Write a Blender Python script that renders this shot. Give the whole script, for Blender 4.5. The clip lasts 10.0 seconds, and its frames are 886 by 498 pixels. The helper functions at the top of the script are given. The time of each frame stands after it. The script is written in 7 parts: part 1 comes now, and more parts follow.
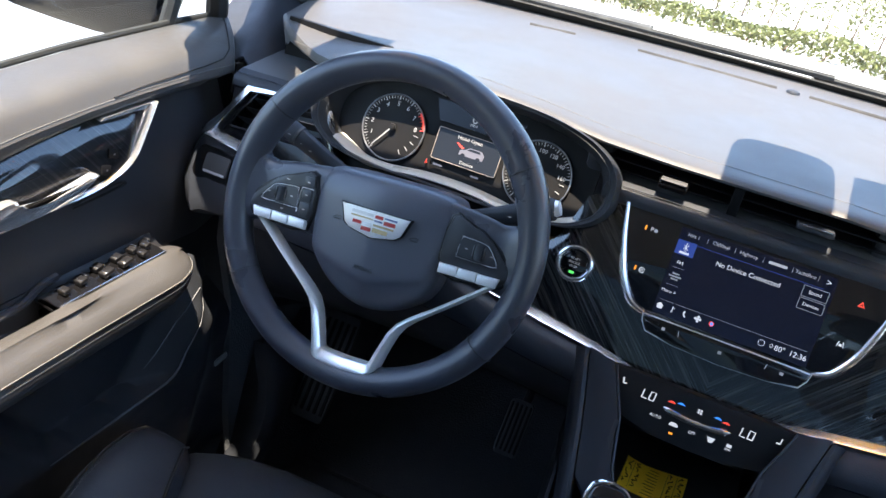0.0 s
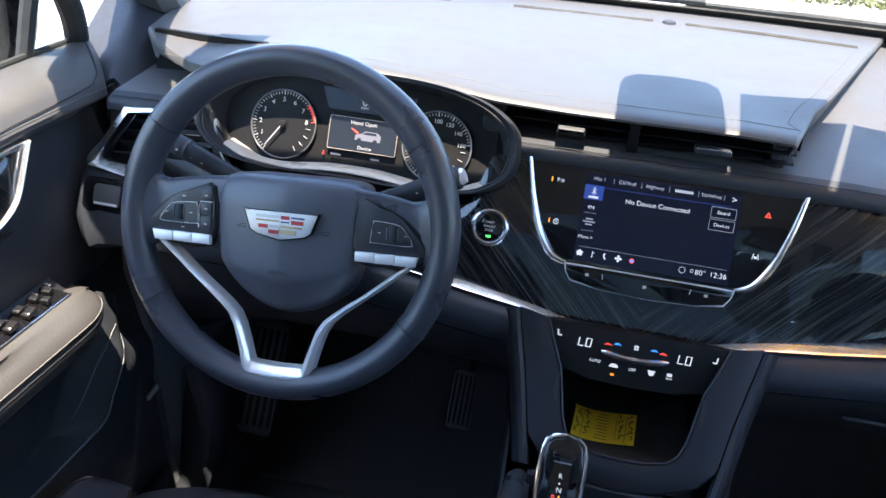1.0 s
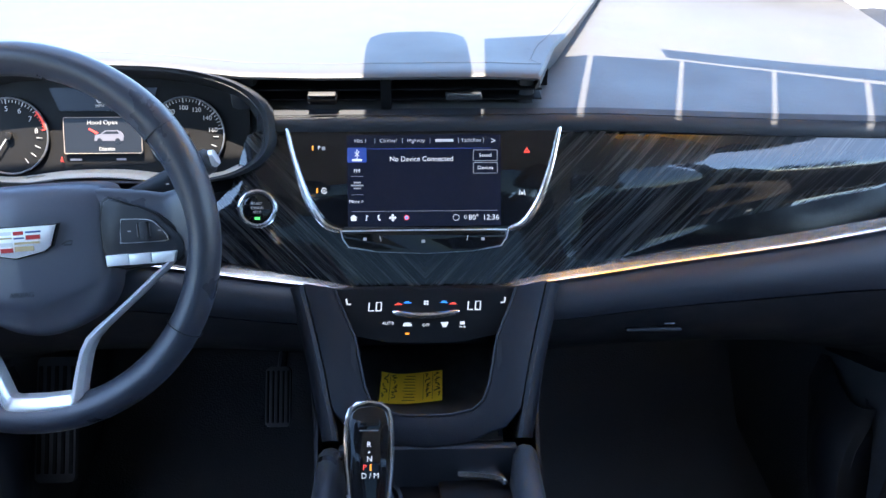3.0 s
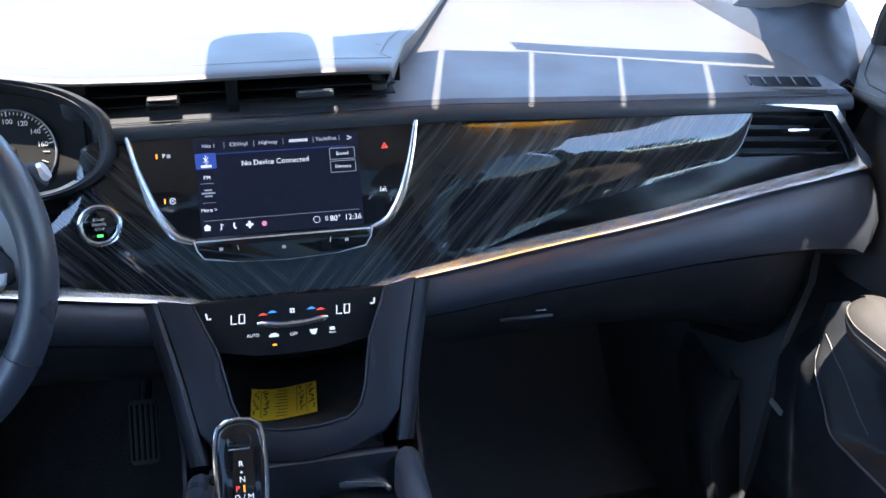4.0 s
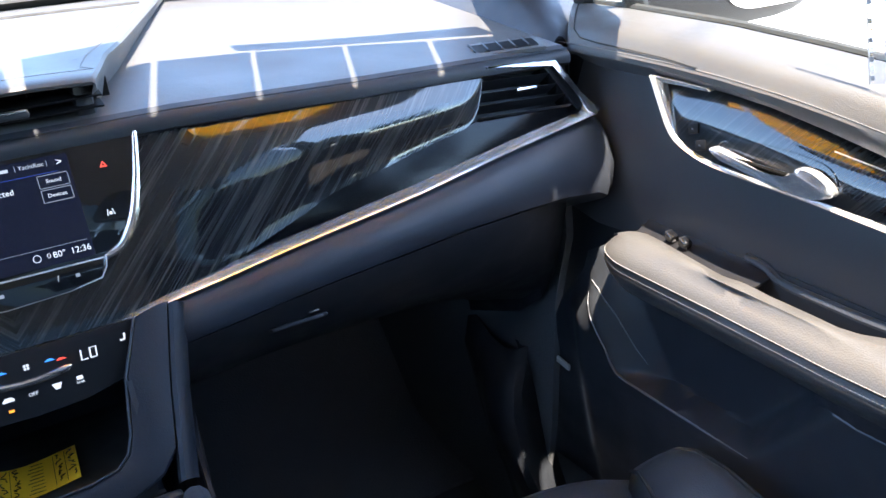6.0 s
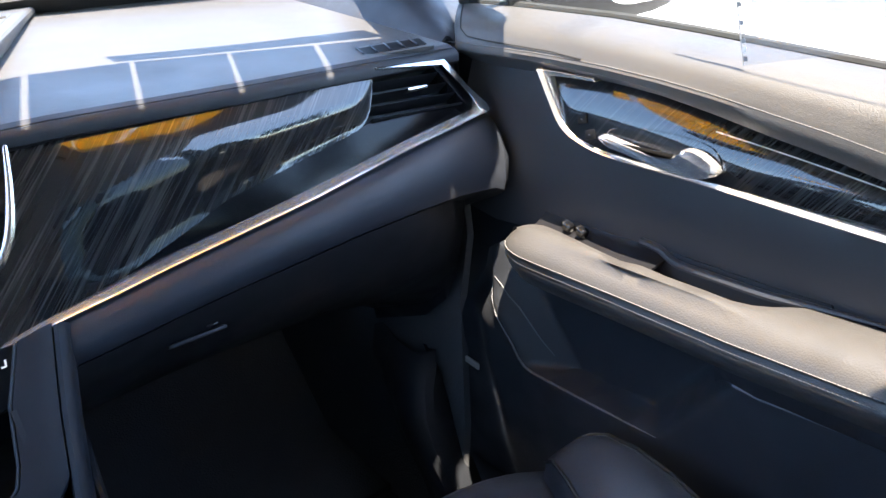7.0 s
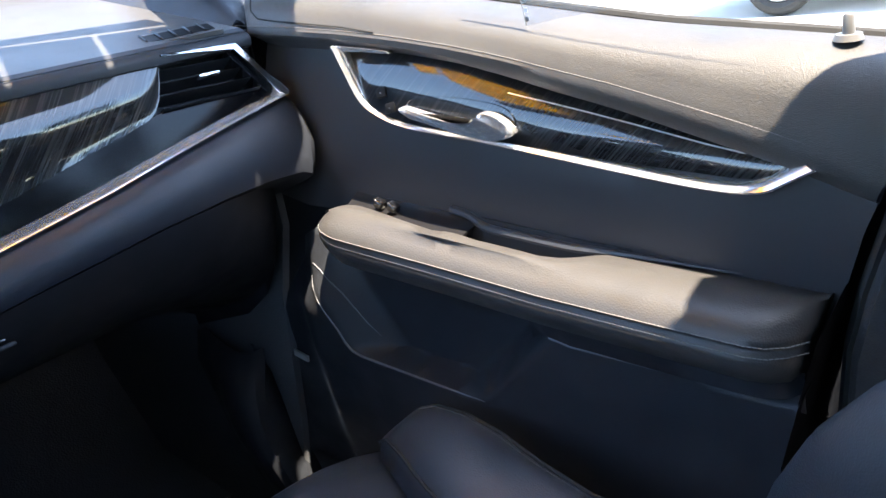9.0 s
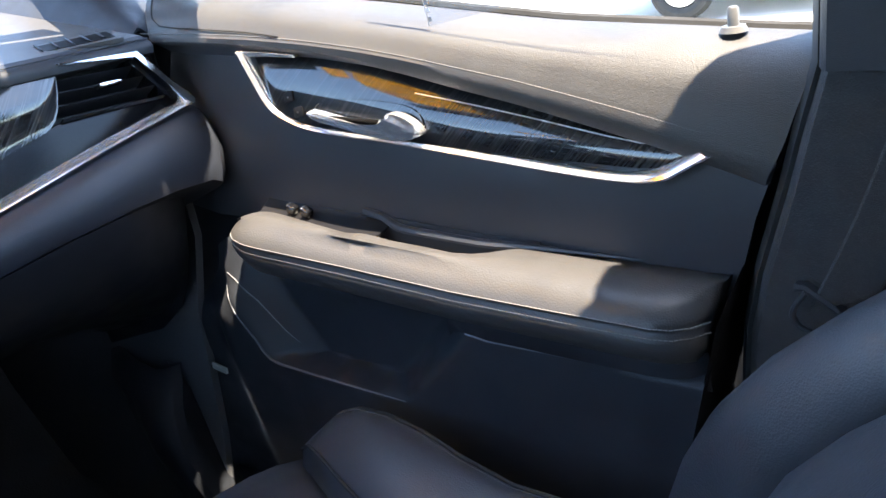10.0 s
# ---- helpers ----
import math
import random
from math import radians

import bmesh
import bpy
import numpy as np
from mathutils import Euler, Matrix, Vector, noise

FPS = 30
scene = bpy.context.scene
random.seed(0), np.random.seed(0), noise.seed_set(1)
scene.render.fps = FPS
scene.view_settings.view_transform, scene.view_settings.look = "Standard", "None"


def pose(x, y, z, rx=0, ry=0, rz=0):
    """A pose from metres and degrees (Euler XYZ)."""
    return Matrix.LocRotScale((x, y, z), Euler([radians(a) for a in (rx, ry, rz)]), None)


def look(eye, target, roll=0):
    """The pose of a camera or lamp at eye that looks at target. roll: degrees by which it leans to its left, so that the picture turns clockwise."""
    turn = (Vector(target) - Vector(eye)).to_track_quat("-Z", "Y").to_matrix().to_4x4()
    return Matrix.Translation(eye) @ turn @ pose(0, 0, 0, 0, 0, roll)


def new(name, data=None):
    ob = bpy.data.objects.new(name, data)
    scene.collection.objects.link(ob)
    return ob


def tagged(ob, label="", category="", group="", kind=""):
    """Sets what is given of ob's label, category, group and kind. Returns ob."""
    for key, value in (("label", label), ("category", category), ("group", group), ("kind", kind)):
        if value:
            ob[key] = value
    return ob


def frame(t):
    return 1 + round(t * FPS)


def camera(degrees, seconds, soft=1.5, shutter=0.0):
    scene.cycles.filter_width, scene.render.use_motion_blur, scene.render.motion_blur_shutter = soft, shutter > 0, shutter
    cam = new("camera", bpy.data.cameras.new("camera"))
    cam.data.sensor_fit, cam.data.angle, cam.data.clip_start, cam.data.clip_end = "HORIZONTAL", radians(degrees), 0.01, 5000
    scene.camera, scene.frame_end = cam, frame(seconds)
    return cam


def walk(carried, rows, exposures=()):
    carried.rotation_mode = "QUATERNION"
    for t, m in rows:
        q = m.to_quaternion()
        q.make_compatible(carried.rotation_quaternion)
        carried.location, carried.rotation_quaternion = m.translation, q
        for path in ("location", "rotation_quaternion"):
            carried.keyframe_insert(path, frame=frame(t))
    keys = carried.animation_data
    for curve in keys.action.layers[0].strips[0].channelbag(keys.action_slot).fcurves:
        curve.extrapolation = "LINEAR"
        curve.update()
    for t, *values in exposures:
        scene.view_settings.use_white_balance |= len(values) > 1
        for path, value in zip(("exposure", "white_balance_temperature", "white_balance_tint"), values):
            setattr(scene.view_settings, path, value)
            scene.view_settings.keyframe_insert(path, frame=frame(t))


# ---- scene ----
cam = camera(55.9, 10.0)
PATH = [
    (0, (-0.065, -0.937, 1.085), (-0.61, 0.825, 0.311), 13.7),
    (0.5, (-0.063, -0.932, 1.083), (-0.553, 0.853, 0.326), 8.9),
    (1, (-0.061, -0.924, 1.081), (-0.419, 0.879, 0.294), 5.3),
    (1.5, (-0.055, -0.919, 1.073), (-0.332, 0.905, 0.302), 2.4),
    (2, (-0.038, -0.915, 1.068), (-0.203, 0.915, 0.278), 1.0),
    (2.5, (-0.024, -0.911, 1.06), (-0.102, 0.923, 0.265), 0.4),
    (3, (-0.009, -0.905, 1.048), (0.053, 0.935, 0.267), 0.1),
    (4.5, (0.007, -0.885, 0.999), (0.509, 0.912, 0.278), -2.1),
    (5, (0.018, -0.882, 0.984), (0.644, 0.881, 0.275), -3.6),
    (5.5, (0.024, -0.874, 0.968), (0.766, 0.847, 0.269), -5.0),
    (6, (0.026, -0.869, 0.95), (0.894, 0.796, 0.265), -6.7),
    (7.5, (0.03, -0.867, 0.917), (1.181, 0.623, 0.243), -7.9),
    (8, (0.035, -0.866, 0.903), (1.258, 0.561, 0.22), -8.1),
    (8.5, (0.048, -0.874, 0.9), (1.323, 0.487, 0.178), -9.3),
    (9, (0.051, -0.882, 0.893), (1.395, 0.409, 0.169), -9.8),
    (9.5, (0.055, -0.89, 0.889), (1.461, 0.331, 0.16), -10.4),
    (10, (0.05, -0.895, 0.882), (1.513, 0.258, 0.152), -10.2),
]
EXPOSURES = [(0, 2.87, 6450, 10), (1, 3.04, 6300, 10), (2.5, 3.27, 6050, 10), (5, 3.45, 6050, 10), (6.2, 3.53, 6150, 10), (7.5, 3.22, 6350, 10), (10, 3.32, 6400, 10)]
walk(cam, [(t, look(eye, target, roll)) for t, eye, target, roll in PATH], EXPOSURES)

# ---- world, sun, exposure ----
SUN_Y, SUN_X = -0.30, 0.0            # the way to the sun for one metre up
to_sun = Vector((SUN_X, SUN_Y, 1.0)).normalized()
world = bpy.data.worlds.new("sky")
scene.world = world
world.use_nodes = True
wn = world.node_tree
sky = wn.nodes.new("ShaderNodeTexSky")
sky.sky_type, sky.sun_disc = "NISHITA", False
sky.sun_elevation = math.asin(to_sun.z)
sky.sun_rotation = math.atan2(to_sun.x, to_sun.y)
wn.links.new(sky.outputs[0], wn.nodes["Background"].inputs[0])
wn.nodes["Background"].inputs[1].default_value = 0.15
sun = new("sun", bpy.data.lights.new("sun", "SUN"))
sun.data.energy, sun.data.angle, sun.data.color = 3.5, radians(0.53), (1.0, 0.85, 0.66)
sun.matrix_basis = look(to_sun * 20, (0, 0, 0))

# ---- helpers for meshes ----
WORLD = {}
UP19 = Matrix(((1, 0, 0, 0), (0, math.sin(radians(19)), -math.cos(radians(19)), 0),
               (0, math.cos(radians(19)), math.sin(radians(19)), 0.75), (0, 0, 0, 1)))   # fascia: right, up, towards the seats


def thing(name, at, label, category, group="", kind=""):
    ob = new(name)
    ob.empty_display_size = 0.05
    ob.matrix_basis = at if isinstance(at, Matrix) else Matrix.Translation(at)
    WORLD[ob] = ob.matrix_basis.copy()
    return tagged(ob, label, category, group, kind)


def mesh_of(name, bm, material, sharp=35):
    bmesh.ops.recalc_face_normals(bm, faces=bm.faces)
    me = bpy.data.meshes.new(name)
    bm.to_mesh(me)
    bm.free()
    me.materials.append(material)
    me.shade_smooth()
    me.set_sharp_from_angle(angle=radians(sharp))
    return me


def part(name, bm, material, parent=None, label="", M=None, sharp=35):
    """Links a bmesh as one mesh object under a thing or a part."""
    me = bm if isinstance(bm, bpy.types.Mesh) else mesh_of(name, bm, material, sharp)
    ob = new(name, me)
    ob.matrix_basis = M or Matrix()
    WORLD[ob] = ob.matrix_basis.copy()
    if parent:
        ob.parent = parent
        ob.matrix_parent_inverse = WORLD[parent].inverted()
    if label:
        tagged(ob, label)
    return ob


def tab(table):
    xs, ys = zip(*sorted(table))
    return lambda x: float(np.interp(x, xs, ys))


def smooth(points, n=8, closed=False):
    """A Catmull-Rom curve through the points."""
    p = [Vector(q) for q in points]
    out, m = [], len(p)
    for i in range(m if closed else m - 1):
        a, b, c, d = (p[(i + k) % m] if closed else p[min(max(i + k, 0), m - 1)] for k in (-1, 0, 1, 2))
        for k in range(n):
            t = k / n
            out.append(0.5 * ((2 * b) + (c - a) * t + (2 * a - 5 * b + 4 * c - d) * t * t + (3 * b - a - 3 * c + d) * t ** 3))
    return out if closed else out + [p[-1]]


def grid(rows, bm=None, closed=False, thick=0.0, caps=False):
    """A sheet through rows of points; closed: each row is a ring."""
    bm = bm or bmesh.new()
    vs = [[bm.verts.new(p) for p in row] for row in rows]
    faces, n = [], len(rows[0])
    for a, b in zip(vs, vs[1:]):
        for i in range(n if closed else n - 1):
            j = (i + 1) % n
            faces.append(bm.faces.new((a[i], a[j], b[j], b[i])))
    if caps:
        faces += [bm.faces.new(vs[0]), bm.faces.new(vs[-1])]
    if thick:
        bmesh.ops.recalc_face_normals(bm, faces=faces)
        bmesh.ops.solidify(bm, geom=faces, thickness=thick)
    return bm


def slab(rows, vec, bm=None):
    """A sheet through rows of points, as thick as vec."""
    v = Vector(vec)
    rings = [list(r) + [p + v for p in reversed(r)] for r in rows]
    return grid(rings, bm, closed=True, caps=True)


def tube(path, r, n=8, closed=False, flat=1.0, bm=None):
    """A round bar along a path; r: a number or one for each point."""
    p = [Vector(q) for q in path]
    m, rows, side = len(p), [], None
    for i in range(m):
        d = (p[(i + 1) % m] - p[i - 1]) if closed else (p[min(i + 1, m - 1)] - p[max(i - 1, 0)])
        d.normalize()
        if side is None:
            side = d.orthogonal().normalized()
        side = (side - d * side.dot(d)).normalized()
        up = d.cross(side)
        rad = r[i] if isinstance(r, (list, tuple)) else r
        rows.append([p[i] + (side * math.cos(a) + up * math.sin(a) * flat) * rad for a in (2 * math.pi * k / n for k in range(n))])
    return ring_grid(rows, bm) if closed else grid(rows, bm, closed=True, caps=True)


def ring_grid(rows, bm=None):
    bm = bm or bmesh.new()
    vs = [[bm.verts.new(p) for p in row] for row in rows]
    for k in range(len(vs)):
        a, b, n = vs[k], vs[(k + 1) % len(vs)], len(vs[k])
        for i in range(n):
            bm.faces.new((a[i], a[(i + 1) % n], b[(i + 1) % n], b[i]))
    return bm


def prism(outline, low, high, bevel=0.0, bm=None, seg=2):
    """A plate with the outline (u, v) from n = low to n = high; its upper rim is rounded."""
    bm = bm or bmesh.new()
    a = [bm.verts.new((p[0], p[1], low)) for p in outline]
    b = [bm.verts.new((p[0], p[1], high)) for p in outline]
    bm.faces.new(a)
    top = bm.faces.new(b)
    for i in range(len(a)):
        j = (i + 1) % len(a)
        bm.faces.new((a[i], a[j], b[j], b[i]))
    if bevel:
        bmesh.ops.bevel(bm, geom=list(top.edges), offset=bevel, segments=seg, profile=0.5, affect="EDGES")
    return bm


def box(x, y, z, sx, sy, sz, bevel=0.0, turn=None, bm=None, seg=2):
    bm = bm or bmesh.new()
    m = Matrix.Translation((x, y, z)) @ (turn or Matrix())
    made = bmesh.ops.create_cube(bm, size=1.0, matrix=m @ Matrix.Diagonal((sx, sy, sz, 1)))
    if bevel:
        edges = list({e for v in made["verts"] for e in v.link_edges})
        bmesh.ops.bevel(bm, geom=edges, offset=bevel, segments=seg, profile=0.5, affect="EDGES")
    return bm


def disc(u, v, r, low, high, bevel=0.0, n=32, bm=None, inner=None):
    pts = [(u + r * math.cos(2 * math.pi * k / n), v + r * math.sin(2 * math.pi * k / n)) for k in range(n)]
    return prism(pts, low, high, bevel, bm)


def rounded(u0, v0, u1, v1, r, n=5):
    out = []
    for cx, cy, a in ((u1 - r, v1 - r, 0), (u0 + r, v1 - r, 90), (u0 + r, v0 + r, 180), (u1 - r, v0 + r, 270)):
        out += [(cx + r * math.cos(radians(a + 90 * k / n)), cy + r * math.sin(radians(a + 90 * k / n))) for k in range(n + 1)]
    return out


def letters(name, words, size, M, material, parent, label="", depth=0.0002, align="CENTER"):
    """Words as a thin mesh, in the plane of M."""
    cu = bpy.data.curves.new(name, "FONT")
    cu.body, cu.size, cu.align_x, cu.align_y, cu.extrude, cu.resolution_u = words, size, align, "CENTER", depth, 3
    tmp = bpy.data.objects.new(name, cu)
    scene.collection.objects.link(tmp)
    me = bpy.data.meshes.new_from_object(tmp.evaluated_get(bpy.context.evaluated_depsgraph_get()))
    bpy.data.objects.remove(tmp)
    me.materials.clear()
    me.materials.append(material)
    return part(name, me, material, parent, label, M)


def stitches(path, step=0.006, length=0.0042, r=0.0006):
    """Short threads laid along a path, as one mesh."""
    p = [Vector(q) for q in path]
    bm, carry = bmesh.new(), 0.0
    for a, b in zip(p, p[1:]):
        d, far = (b - a), (b - a).length
        if far < 1e-6:
            continue
        d.normalize()
        side = d.orthogonal().normalized()
        up = d.cross(side)
        s = carry
        while s < far:
            c = a + d * s
            q = [c + d * e * length / 2 + side * f * r + up * g * r for e in (-1, 1) for f, g in ((-1, -1), (1, -1), (1, 1), (-1, 1))]
            v = [bm.verts.new(x) for x in q]
            for f in ((0, 1, 2, 3), (4, 5, 6, 7), (0, 1, 5, 4), (1, 2, 6, 5), (2, 3, 7, 6), (3, 0, 4, 7)):
                bm.faces.new([v[i] for i in f])
            s += step
        carry = s - far
    return bm


# ---- materials ----
def material(name, base=(0.5, 0.5, 0.5), rough=0.5, metal=0.0, coat=0.0, glow=None, spec=0.5, vary=0.0, scale=6.0, bump=0.0, grain=400.0, sheen=0.0, fine=0.0):
    m = bpy.data.materials.new(name)
    m.use_nodes = True
    nt = m.node_tree
    p = nt.nodes["Principled BSDF"]
    p.inputs["Base Color"].default_value = (*base, 1)
    p.inputs["Roughness"].default_value = rough
    p.inputs["Metallic"].default_value = metal
    p.inputs["Coat Weight"].default_value = coat
    p.inputs["Coat Roughness"].default_value = 0.04
    p.inputs["Specular IOR Level"].default_value = spec
    p.inputs["Sheen Weight"].default_value = sheen
    p.inputs["Sheen Roughness"].default_value = 0.5
    if glow:
        p.inputs["Emission Color"].default_value = (*glow[:3], 1)
        p.inputs["Emission Strength"].default_value = glow[3]
    co = nt.nodes.new("ShaderNodeTexCoord")
    if vary:
        noise_a = nt.nodes.new("ShaderNodeTexNoise")
        noise_a.inputs["Scale"].default_value, noise_a.inputs["Detail"].default_value = scale, 5
        nt.links.new(co.outputs["Object"], noise_a.inputs["Vector"])
        ramp = nt.nodes.new("ShaderNodeMapRange")
        ramp.inputs[1].default_value, ramp.inputs[2].default_value = 0.3, 0.7
        ramp.inputs[3].default_value, ramp.inputs[4].default_value = max(rough - vary, 0.02), min(rough + vary, 1)
        nt.links.new(noise_a.outputs["Fac"], ramp.inputs[0])
        nt.links.new(ramp.outputs[0], p.inputs["Roughness"])
        mix = nt.nodes.new("ShaderNodeMix")
        mix.data_type = "RGBA"
        mix.inputs[6].default_value = (*[c * (1 - vary) for c in base], 1)
        mix.inputs[7].default_value = (*[min(c * (1 + vary), 1) for c in base], 1)
        nt.links.new(noise_a.outputs["Fac"], mix.inputs[0])
        nt.links.new(mix.outputs[2], p.inputs["Base Color"])
    if bump:
        cells = nt.nodes.new("ShaderNodeTexVoronoi")
        cells.inputs["Scale"].default_value = grain
        nt.links.new(co.outputs["Object"], cells.inputs["Vector"])
        creases = nt.nodes.new("ShaderNodeTexNoise")
        creases.inputs["Scale"].default_value, creases.inputs["Detail"].default_value = grain * 0.3, 6
        nt.links.new(co.outputs["Object"], creases.inputs["Vector"])
        add = nt.nodes.new("ShaderNodeMath")
        nt.links.new(cells.outputs["Distance"], add.inputs[0])
        nt.links.new(creases.outputs["Fac"], add.inputs[1])
        b = nt.nodes.new("ShaderNodeBump")
        b.inputs["Strength"].default_value, b.inputs["Distance"].default_value = bump, 0.0006
        nt.links.new(add.outputs[0], b.inputs["Height"])
        nt.links.new(b.outputs[0], p.inputs["Normal"])
    return m


def wood():
    """Dark open-pored ash under a thin lacquer, its grain laid in a chevron about the middle."""
    m = material("striped_wood", (0.02, 0.02, 0.022), 0.34, coat=0.8, spec=0.2)
    nt, p = m.node_tree, m.node_tree.nodes["Principled BSDF"]
    p.inputs["Coat Roughness"].default_value, p.inputs["Coat IOR"].default_value, p.inputs["Coat Weight"].default_value = 0.03, 1.70, 1.0
    co = nt.nodes.new("ShaderNodeTexCoord")
    sep = nt.nodes.new("ShaderNodeSeparateXYZ")
    nt.links.new(co.outputs["Object"], sep.inputs[0])

    def calc(op, a, b=None):
        n = nt.nodes.new("ShaderNodeMath")
        n.operation = op
        for k, v in ((0, a), (1, b)):
            if v is None:
                continue
            if isinstance(v, (int, float)):
                n.inputs[k].default_value = v
            else:
                nt.links.new(v, n.inputs[k])
        return n.outputs[0]
    ax = calc("ABSOLUTE", sep.outputs[0])
    across = calc("SUBTRACT", calc("MULTIPLY", ax, 0.72), calc("MULTIPLY", sep.outputs[1], 0.69))
    along = calc("ADD", calc("MULTIPLY", ax, 0.69), calc("MULTIPLY", sep.outputs[1], 0.72))
    layers = []
    for sc, st, wob in ((560, 9, 0.1), (170, 3.5, 0.3)):
        vec = nt.nodes.new("ShaderNodeCombineXYZ")
        nt.links.new(calc("MULTIPLY", across, sc), vec.inputs[0])
        nt.links.new(calc("MULTIPLY", along, st), vec.inputs[1])
        no = nt.nodes.new("ShaderNodeTexNoise")
        no.inputs["Scale"].default_value, no.inputs["Detail"].default_value, no.inputs["Distortion"].default_value = 1.0, 3, wob
        nt.links.new(vec.outputs[0], no.inputs["Vector"])
        layers.append(no.outputs["Fac"])
    streak = calc("MULTIPLY", layers[0], layers[1])
    ramp = nt.nodes.new("ShaderNodeValToRGB")
    ramp.color_ramp.elements[0].position, ramp.color_ramp.elements[0].color = 0.252, (0.006, 0.007, 0.009, 1)
    ramp.color_ramp.elements[1].position, ramp.color_ramp.elements[1].color = 0.365, (0.056, 0.055, 0.053, 1)
    nt.links.new(streak, ramp.inputs[0])
    nt.links.new(ramp.outputs[0], p.inputs["Base Color"])
    b = nt.nodes.new("ShaderNodeBump")
    b.inputs["Strength"].default_value, b.inputs["Distance"].default_value = 0.25, 0.0003
    nt.links.new(streak, b.inputs["Height"])
    nt.links.new(b.outputs[0], p.inputs["Normal"])
    lacquer = nt.nodes.new("ShaderNodeBump")
    lacquer.inputs["Strength"].default_value, lacquer.inputs["Distance"].default_value = 0.10, 0.0003
    nt.links.new(streak, lacquer.inputs["Height"])
    nt.links.new(lacquer.outputs[0], p.inputs["Coat Normal"])
    return m


def window_glass():
    m = bpy.data.materials.new("window_glass")
    m.use_nodes = True
    nt = m.node_tree
    out = nt.nodes["Material Output"]
    clear, gloss, mix, fr = (nt.nodes.new(k) for k in ("ShaderNodeBsdfTransparent", "ShaderNodeBsdfGlossy", "ShaderNodeMixShader", "ShaderNodeLayerWeight"))
    clear.inputs[0].default_value = (0.88, 0.93, 0.92, 1)
    gloss.inputs["Roughness"].default_value = 0.02
    fr.inputs["Blend"].default_value = 0.15
    less = nt.nodes.new("ShaderNodeMath")
    less.operation = "MULTIPLY"
    less.inputs[1].default_value = 0.35
    nt.links.new(fr.outputs["Facing"], less.inputs[0])
    nt.links.new(less.outputs[0], mix.inputs[0])
    nt.links.new(clear.outputs[0], mix.inputs[1])
    nt.links.new(gloss.outputs[0], mix.inputs[2])
    nt.links.new(mix.outputs[0], out.inputs[0])
    return m


LEATHER = material("black_leather", (0.037, 0.040, 0.049), 0.40, vary=0.14, scale=9, bump=0.18, grain=640, sheen=0.08)
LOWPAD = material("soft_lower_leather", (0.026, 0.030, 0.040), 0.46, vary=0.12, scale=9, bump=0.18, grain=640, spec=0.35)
DOORSKIN = material("door_leather", (0.036, 0.038, 0.045), 0.42, vary=0.08, scale=5, bump=0.12, grain=430, sheen=0.08)
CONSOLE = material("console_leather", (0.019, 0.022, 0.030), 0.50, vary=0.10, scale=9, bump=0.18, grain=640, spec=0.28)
ARMSKIN = material("armrest_leather", (0.058, 0.056, 0.056), 0.40, vary=0.12, scale=14, bump=0.3, grain=520)
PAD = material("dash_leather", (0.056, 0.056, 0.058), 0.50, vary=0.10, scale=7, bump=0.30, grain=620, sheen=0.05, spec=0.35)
BELT = material("grained_vinyl", (0.049, 0.047, 0.045), 0.50, vary=0.14, scale=12, bump=0.45, grain=1100, sheen=0.05)
SEAT = material("seat_leather", (0.039, 0.043, 0.053), 0.42, vary=0.14, scale=8, bump=0.3, grain=600)
RIM = material("rim_leather", (0.047, 0.051, 0.066), 0.30, vary=0.05, scale=20, bump=0.2, grain=900)
HUBSKIN = material("airbag_skin", (0.074, 0.079, 0.100), 0.36, vary=0.06, scale=25, bump=0.15, grain=1100)
STRIP = material("bright_strip", (0.95, 0.95, 0.96), 0.22, metal=0.84)
HANDLE = material("bright_handle_chrome", (0.93, 0.93, 0.95), 0.20, metal=0.84)
BRIGHT = material("bright_chrome", (0.95, 0.95, 0.96), 0.20, metal=1.0)
SATIN = material("satin_aluminium", (0.95, 0.95, 0.96), 0.28, metal=0.55)
INKY = material("satin_black", (0.010, 0.010, 0.012), 0.38, spec=0.3, vary=0.05, scale=30)
HARD = material("black_plastic", (0.024, 0.027, 0.034), 0.55, spec=0.4, vary=0.15, scale=15, bump=0.25, grain=900)
GREY = material("dark_grey_plastic", (0.045, 0.046, 0.05), 0.55, vary=0.12, scale=15, bump=0.2, grain=900)
GLOSS = material("piano_black", (0.006, 0.006, 0.007), 0.08, coat=1.0)
DARKGLOSS = material("gloss_black_plastic", (0.005, 0.005, 0.006), 0.16, spec=0.25)
CHROME = material("satin_chrome", (0.86, 0.87, 0.89), 0.14, metal=1.0, vary=0.05, scale=30)
SILVER = material("silver_paint", (0.80, 0.80, 0.81), 0.40, metal=0.5, vary=0.05, scale=30)
CARPET = material("black_carpet", (0.10, 0.105, 0.115), 0.95, vary=0.2, scale=60, bump=1.0, grain=260)
CLOTH = material("headliner_cloth", (0.30, 0.30, 0.30), 0.95, vary=0.08, scale=40, bump=0.4, grain=700)
PILLAR = material("pillar_cloth", (0.085, 0.087, 0.092), 0.9, vary=0.1, scale=40, bump=0.5, grain=700)
DARKCLOTH = material("dark_cloth", (0.032, 0.033, 0.036), 0.9, vary=0.15, scale=50, bump=0.8, grain=600)
DULL = material("dull_metal", (0.22, 0.22, 0.23), 0.4, metal=0.8)
THREAD = material("grey_thread", (0.13, 0.128, 0.125), 0.8)
PALE = material("pale_grey_thread", (0.18, 0.176, 0.17), 0.8)
# pale colour for highlights painted along plastic edges and creases
EDGE = material("pale_edge_glint", (0.15, 0.155, 0.17), 0.45)
